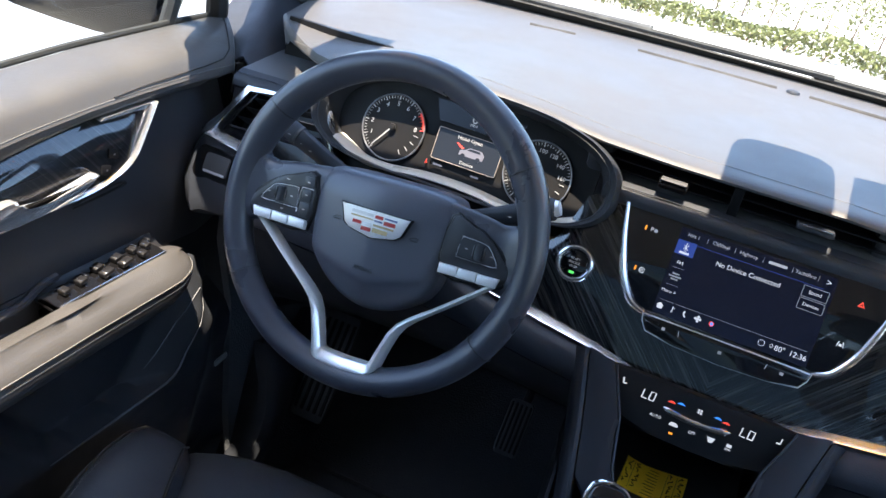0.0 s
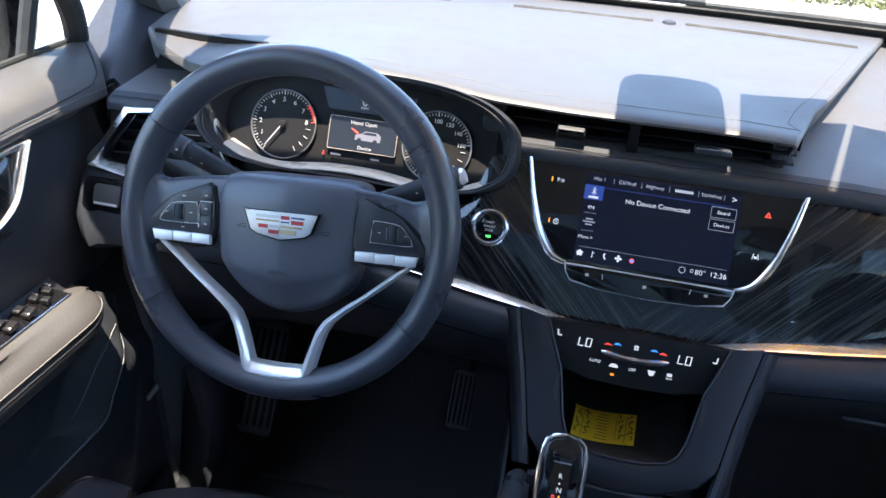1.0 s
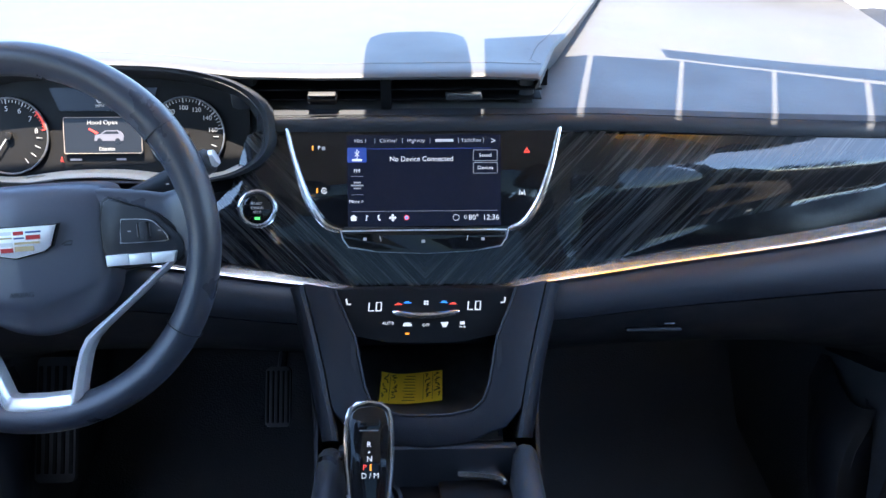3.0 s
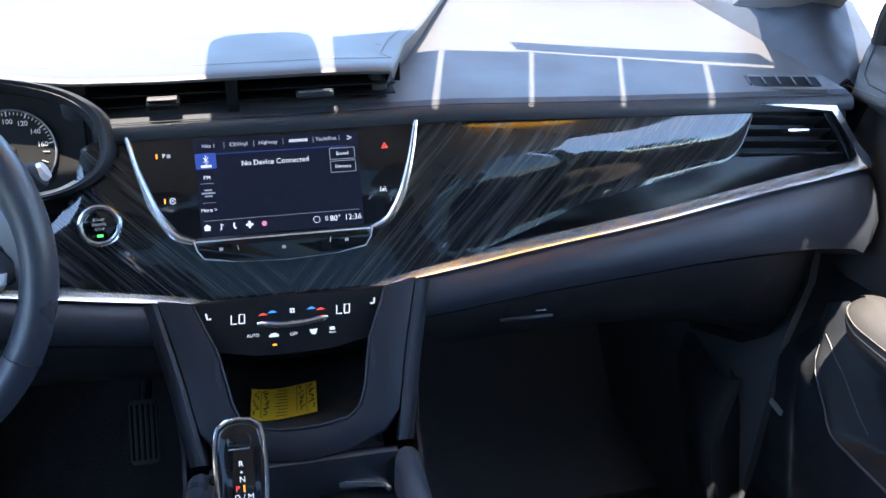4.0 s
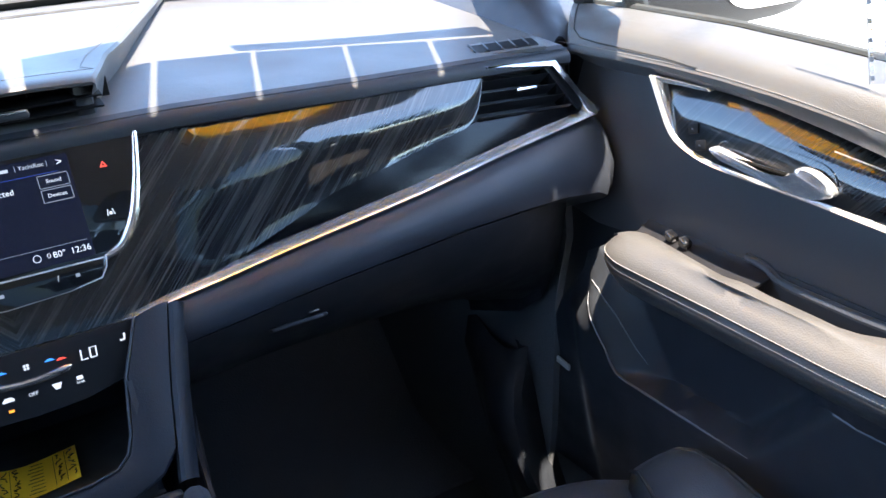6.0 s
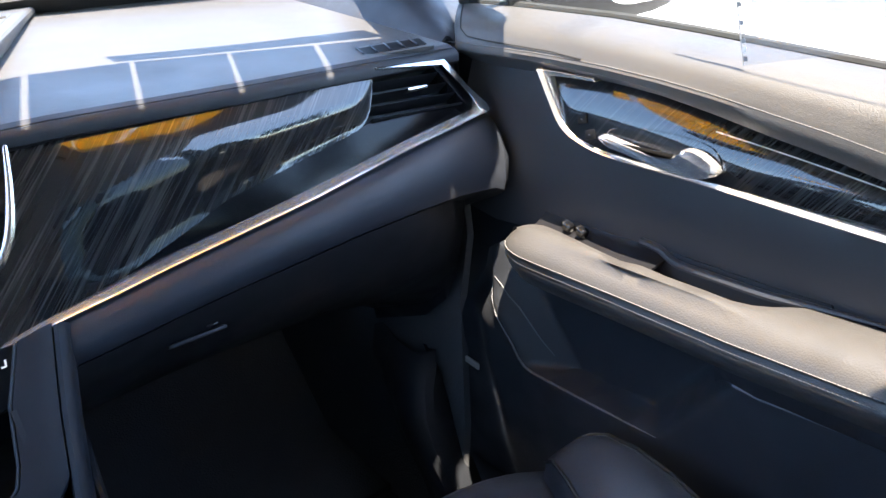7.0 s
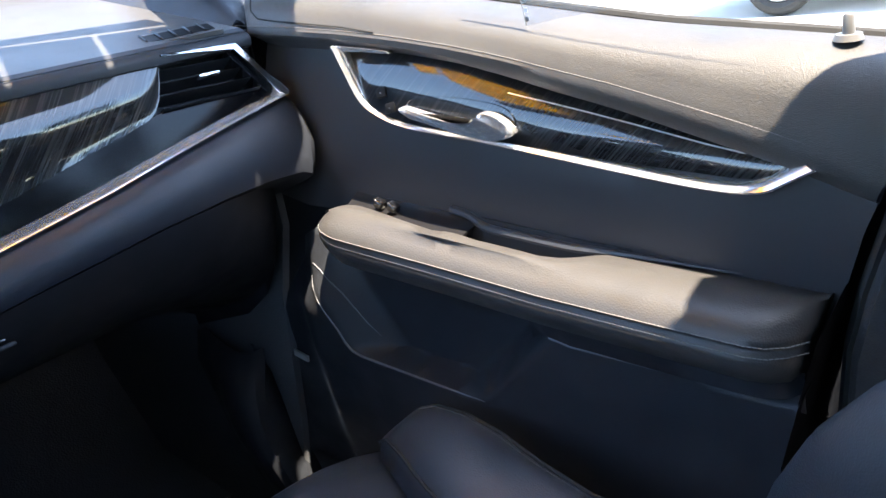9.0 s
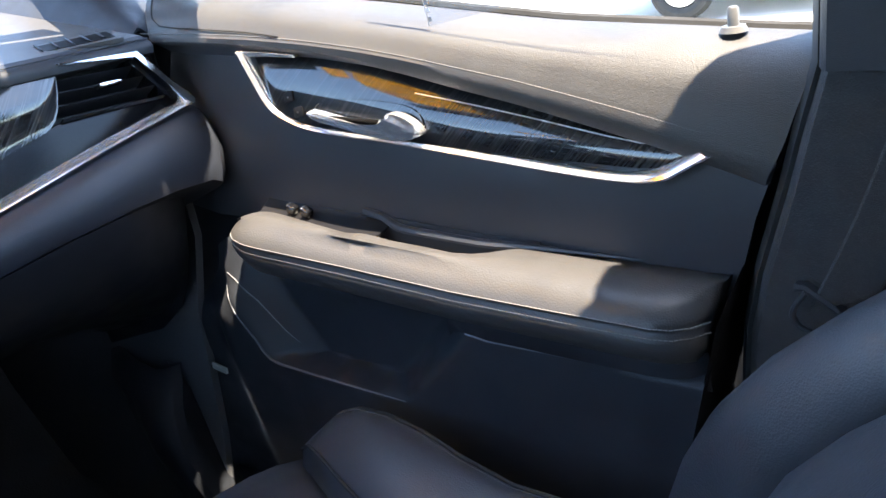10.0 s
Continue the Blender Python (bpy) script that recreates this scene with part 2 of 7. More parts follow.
RUBBER = material("rubber", (0.018, 0.018, 0.018), 0.8, vary=0.1, scale=40)
WOOD = wood()
GLASS = window_glass()

# ---- ground, car shell ----
def asphalt():
    m = material("concrete_ground", (0.42, 0.41, 0.39), 0.9, vary=0.15, scale=1.5, bump=0.5, grain=60)
    return m


GROUND_Z = -0.42
bm = bmesh.new()
bmesh.ops.create_grid(bm, x_segments=2, y_segments=2, size=600, matrix=Matrix.Translation((0, 0, GROUND_Z)))
tagged(part("ground", bm, asphalt()), "sunlit pale concrete of the parking lot", "ground", kind="structure")

# floor pan with the tunnel
tagged(part("floor", box(0, -0.35, -0.02, 1.52, 2.5, 0.04, 0.01), CARPET), "black carpet on the cabin floor", "floor", kind="structure")
# bulkhead and toe boards
tagged(part("bulkhead", box(0, 0.92, 0.35, 1.60, 0.04, 0.86, 0.01), CARPET), "black carpeted bulkhead of the footwells", "bulkhead", kind="structure")
for sgn in (-1, 1):
    rows = [[Vector((sgn * x, y, z)) for y, z in ((0.30, 0.004), (0.52, 0.03), (0.72, 0.17), (0.90, 0.36))] for x in (0.13, 0.40, 0.70)]
    tagged(part("toe_board", grid(rows, thick=0.012), CARPET), "black carpet rising at the front of the footwell", "carpet", kind="structure")
    # side of the footwell, with the sill
    rows = [[Vector((sgn * x, y, z)) for y in (0.08, 0.30, 0.60, 0.92)] for x, z in ((0.745, 0.80), (0.742, 0.52), (0.712, 0.42), (0.690, 0.22), (0.660, 0.06), (0.655, 0.0))]
    tagged(part("kick_panel", grid(rows, thick=0.012), CARPET), "dark carpeted kick panel at the footwell's side", "trim", kind="structure")
    # moulded end of the sill trim, where it turns up to the hinge pillar
    rows = []
    for z, y, x in ((0.325, 0.150, 0.660), (0.310, 0.125, 0.640), (0.285, 0.105, 0.618), (0.25, 0.092, 0.606), (0.21, 0.080, 0.604), (0.15, 0.060, 0.612), (0.09, 0.035, 0.622), (0.0, 0.016, 0.624)):
        rows.append([Vector((sgn * a, b, z)) for a, b in ((0.694, y + 0.045), (0.35 + x / 2, y + 0.016), (x + 0.022, y), (x + 0.009, y), (x + 0.002, y + 0.008), (x, y + 0.022), (x + 0.008, y + 0.07), (max(x + 0.045, 0.664), y + 0.20))])
    tagged(part("sill_end_trim", grid(rows, thick=0.004), HARD), "dark moulded plastic end of the sill trim", "trim", kind="structure")
    rows = [[Vector((sgn * x, y, z)) for y in (0.16, -0.30, -0.80, -1.7)] for x, z in ((0.64, 0.0), (0.65, 0.075), (0.67, 0.095), (0.75, 0.10), (0.76, 0.02))]
    tagged(part("door_sill", grid(rows, thick=0.006), HARD), "dark plastic door sill plate", "sill", kind="structure")

for sgn in (-1, 1):
    tagged(part("hinge_pillar", box(sgn * 0.775, 0.16, 0.36, 0.03, 0.42, 0.86, 0.008), HARD), "dark hinge pillar in front of the door", "pillar", kind="structure")
# roof, header, rails and pillars
WS_BASE, WS_TOP = (0.60, 0.925), (-0.147, 1.33)


def roof():
    bm = bmesh.new()
    rows = []
    for y, h in ((-0.137, 1.326), (-0.35, 1.37), (-0.8, 1.41), (-1.4, 1.40), (-2.0, 1.33)):
        rows.append([Vector((x, y, h - 0.055 * (x / 0.6) ** 2 + 0.0)) for x in np.linspace(-0.565, 0.565, 13)])
    return grid(rows, bm, thick=0.05)


tagged(part("ceiling", roof(), CLOTH), "light grey cloth headliner", "ceiling", kind="structure")
for sgn in (-1, 1):
    n = sgn
    a_path = smooth([(n * 0.785, 0.40, 0.83), (n * 0.765, 0.22, 0.93), (n * 0.705, 0.0, 1.12), (n * 0.650, -0.12, 1.22), (n * 0.575, -0.22, 1.285), (n * 0.545, -0.32, 1.315)], 5)
    tagged(part("a_pillar", tube(a_path, [0.040 if k < 15 else 0.040 - 0.0016 * (k - 15) for k in range(len(a_path))], 10, flat=1.5), PILLAR), "dark grey cloth-covered windscreen pillar", "pillar", kind="structure")
    rows = [[Vector((n * (0.698 + (xp - 0.698) * f), yd + (yp - yd) * f, zd + (zp - zd) * f + 0.012 * math.sin(math.pi * min(f, 1)))) for f in (0, 0.25, 0.5, 0.75, 1)] + [Vector((n * 0.84, yp + 0.03, zp - 0.012))] for yd, zd, xp, yp, zp in ((0.045, 0.804, 0.735, 0.060, 0.806), (0.10, 0.816, 0.765, 0.12, 0.840), (0.20, 0.835, 0.772, 0.20, 0.905), (0.32, 0.856, 0.785, 0.30, 0.90), (0.46, 0.88, 0.80, 0.42, 0.86))]
    tagged(part("pillar_base", grid(rows, thick=0.004), HARD), "dark grey cover between dashboard and windscreen pillar", "trim", kind="structure")
    tagged(part("pillar_lining", box(n * 0.750, 0.11, 0.7965, 0.10, 0.02, 0.043, 0.003), HARD), "black lining under the windscreen pillar's cover", "trim", kind="structure")
    rail = smooth([(n * 0.530, -0.20, 1.295), (n * 0.555, -0.36, 1.320), (n * 0.575, -0.46, 1.328), (n * 0.575, -0.6, 1.335), (n * 0.575, -1.2, 1.325), (n * 0.56, -2.0, 1.26)], 4)
    tagged(part("roof_rail", tube(rail, 0.035, 8), CLOTH), "light grey roof rail above the side windows", "rail", kind="structure")
    # centre pillar: upper and lower covers
    rows = []
    for z, y0, y1, x in ((0.02, -0.69, -0.98, 0.70), (0.30, -0.69, -0.97, 0.70), (0.50, -0.701, -0.95, 0.70), (0.557, -0.712, -0.95, 0.70), (0.634, -0.733, -0.945, 0.702), (0.689, -0.746, -0.94, 0.706), (0.734, -0.758, -0.935, 0.708),
                         (0.79, -0.759, -0.935, 0.708), (0.90, -0.786, -0.93, 0.702), (1.10, -0.800, -0.94, 0.675), (1.31, -0.820, -0.95, 0.625)):
        rows.append([Vector((n * (x + dx), y0 + dy + (y1 - y0) * f, z)) for f, dx, dy in ((0, 0.075, 0.018), (0, 0.035, 0.012), (0, 0.016, 0.004), (0, 0.006, 0), (0.02, 0.001, 0), (0.08, 0.0, 0), (0.5, -0.004, 0), (0.9, 0.0, 0), (1, 0.03, 0), (1, 0.09, 0))])
    tagged(part("centre_pillar", grid([r[2:] for r in rows[:7]], thick=0.004), DARKCLOTH), "black cloth-grained lower centre pillar", "pillar", kind="structure")
    tagged(part("door_seal", grid([r[:3] for r in rows], thick=0.004), RUBBER), "black rubber seal along the centre pillar", "seal", kind="structure")
    tagged(part("upper_centre_pillar", grid([[v + Vector((-n * 0.014, 0.0, 0)) for v in r[2:]] for r in rows[6:]], thick=0.008), HARD), "dark grey upper centre pillar cover", "pillar", kind="structure")
    outer = [[Vector((n * (0.815 - 0.315 * (z - 0.75)), y, z)) for y in (-0.800, -0.87, -0.94)] for z in (0.66, 0.75, 0.95, 1.15, 1.335)]
    tagged(part("pillar_skin", grid(outer, thick=0.006), RUBBER), "black outer skin of the centre pillar", "pillar", kind="structure")
    # body side behind, closed to the rear
    rows = [[Vector((n * x, y, z)) for y in (-0.93, -1.5, -2.1)] for x, z in ((0.76, 0.0), (0.76, 0.45), (0.74, 0.74))]
    tagged(part("wall_rear_side", grid(rows, thick=0.02), HARD), "dark trim of the rear doors", "wall", kind="structure")
tagged(part("wall_rear", box(0, -2.12, 0.40, 1.52, 0.04, 0.85, 0.01), HARD), "dark rear bulkhead behind the seats", "wall", kind="structure")

# dark privacy glass behind the front seats
PRIVACY = window_glass()
PRIVACY.name = "privacy_glass"
PRIVACY.node_tree.nodes["Transparent BSDF"].inputs[0].default_value = (0.38, 0.41, 0.43, 1)
for sgn in (-1, 1):
    rows = [[Vector((sgn * (0.75 - 0.17 * f), y, 0.74 + 0.58 * f)) for y in (-0.93, -1.5, -2.1)] for f in (0, 0.5, 1)]
    tagged(part("window_rear_side", grid(rows, thick=0.004), PRIVACY), "dark privacy glass of the rear door", "window", kind="structure")
rows = [[Vector((x * (1 - 0.2 * f), -2.11 + 0.10 * f, 0.82 + 0.50 * f)) for x in (-0.74, 0, 0.74)] for f in (0, 1)]
DARKGLASS = PRIVACY.copy()
DARKGLASS.name = "dark_privacy_glass"
DARKGLASS.node_tree.nodes["Transparent BSDF"].inputs[0].default_value = (0.18, 0.20, 0.21, 1)
tagged(part("window_tailgate", grid(rows, thick=0.004), DARKGLASS), "dark privacy glass of the tailgate", "window", kind="structure")
# windscreen and side glass
rows = [[Vector((x, WS_BASE[0] + (WS_TOP[0] - WS_BASE[0]) * f - 0.10 * (x / 0.75) ** 2 * (1 - 0.6 * f), WS_BASE[1] + (WS_TOP[1] - WS_BASE[1]) * f)) for x in np.linspace(-0.78 + 0.18 * f, 0.78 - 0.18 * f, 17)]
        for f in np.linspace(0, 1, 9)]
glass = tagged(part("windscreen", grid(rows), GLASS), "clear windscreen", "window", kind="structure")
glass.visible_shadow = False
rows = [[r * 1.0 for r in row] for row in [[Vector((x, WS_BASE[0] - 0.006 + (WS_TOP[0] - WS_BASE[0]) * f - 0.10 * (x / 0.75) ** 2 * (1 - 0.6 * f), WS_BASE[1] + (WS_TOP[1] - WS_BASE[1]) * f)) for x in np.linspace(-0.77, 0.77, 17)] for f in (-0.06, 0.034)]]
tagged(part("windscreen_edge", grid(rows, thick=0.003), RUBBER), "black lower edge of the windscreen", "trim", kind="structure")
for sgn, nm in ((-1, "window_1"), (1, "window_2")):
    rows = [[Vector((sgn * (0.815 - 0.19 * f), y, 0.76 + 0.56 * f)) for y in np.linspace(0.12 - 0.40 * f, -0.82, 5)] for f in np.linspace(0, 1, 6)]
    glass = tagged(part(nm, grid(rows), GLASS), "clear front door window, wound up", "window", kind="structure")
    glass.visible_shadow = False

# ---- dashboard ----
VOID = material("deep_black_plastic", (0.006, 0.006, 0.007), 0.5, spec=0.12, vary=0.05, scale=30)
dash = thing("dashboard", (0, 0.3, 0.6), "black leather dashboard with striped wood and chrome strips", "dashboard")
ledge_z = tab([(0, 0.823), (0.2, 0.823), (0.4, 0.815), (0.69, 0.807), (0.75, 0.805)])


def low_top(x, y):
    return ledge_z(abs(x)) + 0.17 * (y - 0.015)


for a, b, k in ((-0.70, -0.555, 12), (-0.185, 0.70, 45)):
    XS = [float(v) for v in np.linspace(a, b, k)]
    rows = []
    for y in (0.62, 0.5, 0.4, 0.3, 0.22, 0.15, 0.09, 0.05, 0.028):
        rows.append([Vector((x, y, low_top(x, y))) for x in XS])
    edge = [rows[-1]] + [[Vector((x, y, ledge_z(abs(x)) + dz)) for x in XS] for y, dz in ((0.018, -0.002), (0.011, -0.006), (0.008, -0.012), (0.009, -0.019), (0.016, -0.023), (0.035, -0.025))]
    part("lower_pad", grid(rows), PAD, dash)
    part("pad_edge", grid(edge), HARD, dash, "dark rolled edge of the pad")
    part("seam", tube([Vector((x, 0.0145, ledge_z(abs(x)) - 0.0015)) for x in XS], 0.0008, 5), HARD, dash)

# upper pad with its rolled edge and the brow over the cluster
edge_z = tab([(-0.74, 0.864), (-0.70, 0.862), (-0.64, 0.853), (-0.60, 0.851), (-0.55, 0.860), (-0.50, 0.872), (-0.46, 0.880), (-0.37, 0.885), (-0.28, 0.879), (-0.20, 0.870), (-0.117, 0.868), (0.07, 0.869), (0.14, 0.866), (0.4, 0.866)])
right_end = tab([(0.0, 0.122), (0.02, 0.128), (0.06, 0.140), (0.127, 0.158), (0.196, 0.189), (0.471, 0.290), (0.62, 0.345)])
left_end = tab([(0.0, -0.545), (0.02, -0.565), (0.05, -0.615), (0.08, -0.665), (0.12, -0.705), (0.3, -0.74), (0.62, -0.74)])


def top(x, y):
    return edge_z(x) * max(0, 1 - (y - 0.02) / 0.25) + 0.868 * min(1, (y - 0.02) / 0.25) + 0.105 * (y - 0.02)


def pad_row(y, dz, forward=0.0):
    a, b = left_end(y), right_end(y)
    xs = [a + (b - a) * k / 48 for k in range(49)]
    r = [Vector((x, y, top(x, max(y, 0.02)) + dz)) for x in xs]
    lz, rz = low_top(a, y), low_top(b, y)
    z0, z1 = r[0].z, r[-1].z
    g = min(1.0, max(0.0, (y - 0.018) / 0.07))
    h = min(1.0, max(0.0, (y - 0.07) / 0.08))
    under = z0 - 0.014 + (lz - 0.004 - z0 + 0.014) * h * h * (3 - 2 * h)
    head = [Vector((a + 0.003 + 0.006 * h, y, under)), Vector((a - 0.004, y, z0 - 0.010)), Vector((a - 0.004, y, z0 - 0.004))]
    low = z1 - 0.013 + (rz - 0.004 - z1 + 0.013) * g * g * (3 - 2 * g)
    tail = [Vector((b + 0.003, y, z1 - 0.003)), Vector((b + 0.003, y, z1 - 0.009)), Vector((b - 0.003 - 0.006 * g, y, low))]
    if dz < -0.007:
        head = [Vector((r[0].x, y, z)) for z in (r[0].z - 0.003, r[0].z - 0.002, r[0].z - 0.001)]
        tail = [Vector((r[-1].x, y, z)) for z in (r[-1].z - 0.001, r[-1].z - 0.002, r[-1].z - 0.003)]
    return head + r + tail


rows = [pad_row(y, 0) for y in (0.62, 0.5, 0.4, 0.3, 0.24, 0.18, 0.13, 0.09, 0.06, 0.04, 0.03)]
rows += [pad_row(y, dz) for y, dz in ((0.022, -0.0008), (0.017, -0.0026), (0.0145, -0.0052), (0.0155, -0.0080), (0.022, -0.0095), (0.06, -0.011), (0.11, -0.013))]
part("upper_pad", grid(rows), PAD, dash)
part("stitching", stitches([Vector((x, 0.052, top(x, 0.052) + 0.0002)) for x in np.linspace(-0.66, 0.135, 60)] + [Vector((right_end(y) - 0.018, y, top(0.2, y) + 0.0006)) for y in np.linspace(0.07, 0.5, 20)], 0.0050, 0.0036, 0.00028), THREAD, dash)

# near-black sheet added under the pad to darken the shaded gap
part("pad_gap_shade", box(-0.28, 0.118, 0.842, 0.82, 0.010, 0.07), VOID, dash)
# centre vent, a long slot under the pad
slot = thing("centre_vent", (0, 0.05, 0.84), "black slotted air vent across the dashboard's middle", "vent")
part("housing", box(-0.03, 0.105, 0.845, 0.36, 0.02, 0.05), VOID, slot)
for k, z in enumerate((0.837, 0.848)):
    part("slat", box(-0.03, 0.048, z, 0.33, 0.030, 0.0022, 0.0008, pose(0, 0, 0, 10)), VOID, slot)
for k in range(13):
    part("vane", box(-0.18 + 0.025 * k, 0.075, 0.844, 0.0016, 0.03, 0.03), VOID, slot)
part("divider", box(-0.042, 0.045, 0.843, 0.012, 0.045, 0.036, 0.002), VOID, slot)
part("knob", box(-0.112, 0.021, 0.840, 0.034, 0.022, 0.011, 0.004, pose(0, 0, 0, 8), seg=3), DARKGLOSS, slot, "black sliding knob of the air vent")
part("knob_lip", box(-0.112, 0.0125, 0.8455, 0.030, 0.008, 0.002, 0.0008, pose(0, 0, 0, 20)), GREY, slot)
part("tab", box(0.045, 0.018, 0.842, 0.040, 0.022, 0.007, 0.0025), HARD, slot, "dark tab of the air vent")
part("tab_edge", box(0.045, 0.0068, 0.8455, 0.036, 0.0016, 0.0016, 0.0005), BRIGHT, slot, "thin bright edge")
for x, s in ((-0.205, 0.03), (0.118, 0.02)):
    part("end_block", box(x, 0.075, 0.842, s, 0.07, 0.045, 0.008), HARD, slot)

# slots near the windscreen: flat dark bars paint the shade of the recesses
slots = thing("defroster_slot", (0, 0.46, 0.915), "windscreen defroster slots, dark bars painting their shaded recesses", "defroster")
for x0, y0, x1, y1 in ((-0.44, 0.452, -0.365, 0.470), (-0.26, 0.482, -0.035, 0.490), (0.015, 0.490, 0.27, 0.470)):
    part("slot", tube([Vector((x0, y0, top(x0, y0) + 0.001)), Vector(((x0 + x1) / 2, (y0 + y1) / 2 + 0.003, top(0, y0) + 0.001)), Vector((x1, y1, top(x1, y1) + 0.001))], 0.0030, 6, flat=0.4), RUBBER, slots)
part("light_sensor", grid([[Vector((-0.010 + r * math.cos(a), 0.490 + r * math.sin(a), top(0, 0.49) + h)) for a in np.linspace(0, 2 * math.pi, 16, endpoint=False)] for r, h in ((0.011, 0.0), (0.010, 0.003), (0.006, 0.005), (0.001, 0.0055))], closed=True), HARD, slots)
# defroster louvre at the passenger's end
louvre = thing("defroster_louvre", (0.62, 0.055, 0.83), "small black four-slot side window defroster", "vent")
LM = Matrix.Translation((0.622, 0.053, low_top(0.622, 0.053) + 0.001)) @ Euler((math.atan(0.17), 0, radians(-18))).to_matrix().to_4x4()
part("frame", prism(rounded(-0.056, -0.026, 0.056, 0.026, 0.006), -0.004, 0.0012, 0.001), PAD, louvre, M=LM)
part("opening", prism(rounded(-0.048, -0.017, 0.048, 0.017, 0.003), 0.0, 0.0018), VOID, louvre, M=LM)
for k in range(5):
    part("fin", box(-0.036 + 0.018 * k, 0, 0.0025, 0.0022, 0.033, 0.005, 0.0005, pose(0, 0, 0, 0, -35)), HARD, louvre, M=LM)

# fascia of striped wood
wood_top = tab([(0, 0.056), (0.16, 0.056), (0.407, 0.049), (0.568, 0.047), (0.7, 0.045)])
wood_low = tab([(0, -0.127), (0.082, -0.1216), (0.125, -0.112), (0.22, -0.093), (0.30, -0.066), (0.342, -0.050), (0.529, -0.0137), (0.545, -0.003), (0.558, 0.018), (0.569, 0.046)])
cluster_low = tab([(-0.20, 0.05), (-0.215, -0.005), (-0.24, -0.03), (-0.50, -0.03), (-0.53, 0.0), (-0.545, 0.047)])


def lean_back(far):
    """How far the wood lies back, so far below its upper edge."""
    if far > 0.02:
        return 8.4 * max(0.0, 0.045 - far) ** 2
    return 0.00525 + 0.5 * (0.02 - far) - 2.0 * (0.0004 - far * far)


rows = []
for x in [float(v) for v in np.linspace(-0.569, 0.569, 121)]:
    t0, b0 = wood_top(abs(x)), wood_low(abs(x))
    if x < -0.19:
        t0 = max(b0 + 0.004, min(t0, cluster_low(x)))
    tall = t0 - b0
    swell = min(1.0, max(0.0, (x - 0.157) / 0.05)) * min(1.0, tall / 0.11) if x > 0 else 0.0
    bulge = 0.005 * min(1, abs(x) / 0.2) * min(1, max(0.05, tall / 0.06)) if x < 0 else 0.0
    column = []
    for w in np.linspace(0, 1, 37):
        rise = min(1.0, w / 0.6)
        column.append(Vector((x, b0 + tall * w, 0.001 + bulge * math.sin(math.pi * w) + swell * (0.017 * rise * rise * (3 - 2 * rise) - lean_back(tall * (1 - w))))))
    rows.append(column)
part("wood_panel", slab(rows, (0, 0, -0.012)), WOOD, dash, "dark striped open-pored wood panel", UP19)
part("fascia_back", prism([(-0.715, -0.13), (0.715, -0.13), (0.715, 0.058), (-0.19, 0.058), (-0.20, -0.04), (-0.54, -0.04), (-0.55, 0.058), (-0.715, 0.058)], -0.05, -0.03), HARD, dash, M=UP19)

strip_hi = [(0.082, -0.1216), (0.105, -0.1150), (0.125, -0.1095), (0.19, -0.098), (0.271, -0.087), (0.435, -0.066), (0.57, -0.044), (0.66, -0.031), (0.703, -0.0265)]
strip_lo = [(0.716, -0.036), (0.66, -0.0435), (0.567, -0.057), (0.435, -0.079), (0.272, -0.0995), (0.19, -0.112), (0.125, -0.1195), (0.10, -0.1225)]
hi_v = tab(strip_hi)
strip_u = [0.0825, 0.09, 0.10, 0.115, 0.135, 0.16, 0.20, 0.26, 0.32, 0.38, 0.44, 0.50, 0.56, 0.62, 0.67, 0.706]
seam_k = tab([(0.12, 0.52), (0.2, 0.54), (0.31, 0.60), (0.46, 0.70), (0.62, 0.95), (0.68, 1.12), (0.71, 1.26), (0.746, 1.3)])
v0 = tab([(u, v) for u, v in strip_lo] + [(0.08, -0.124)])
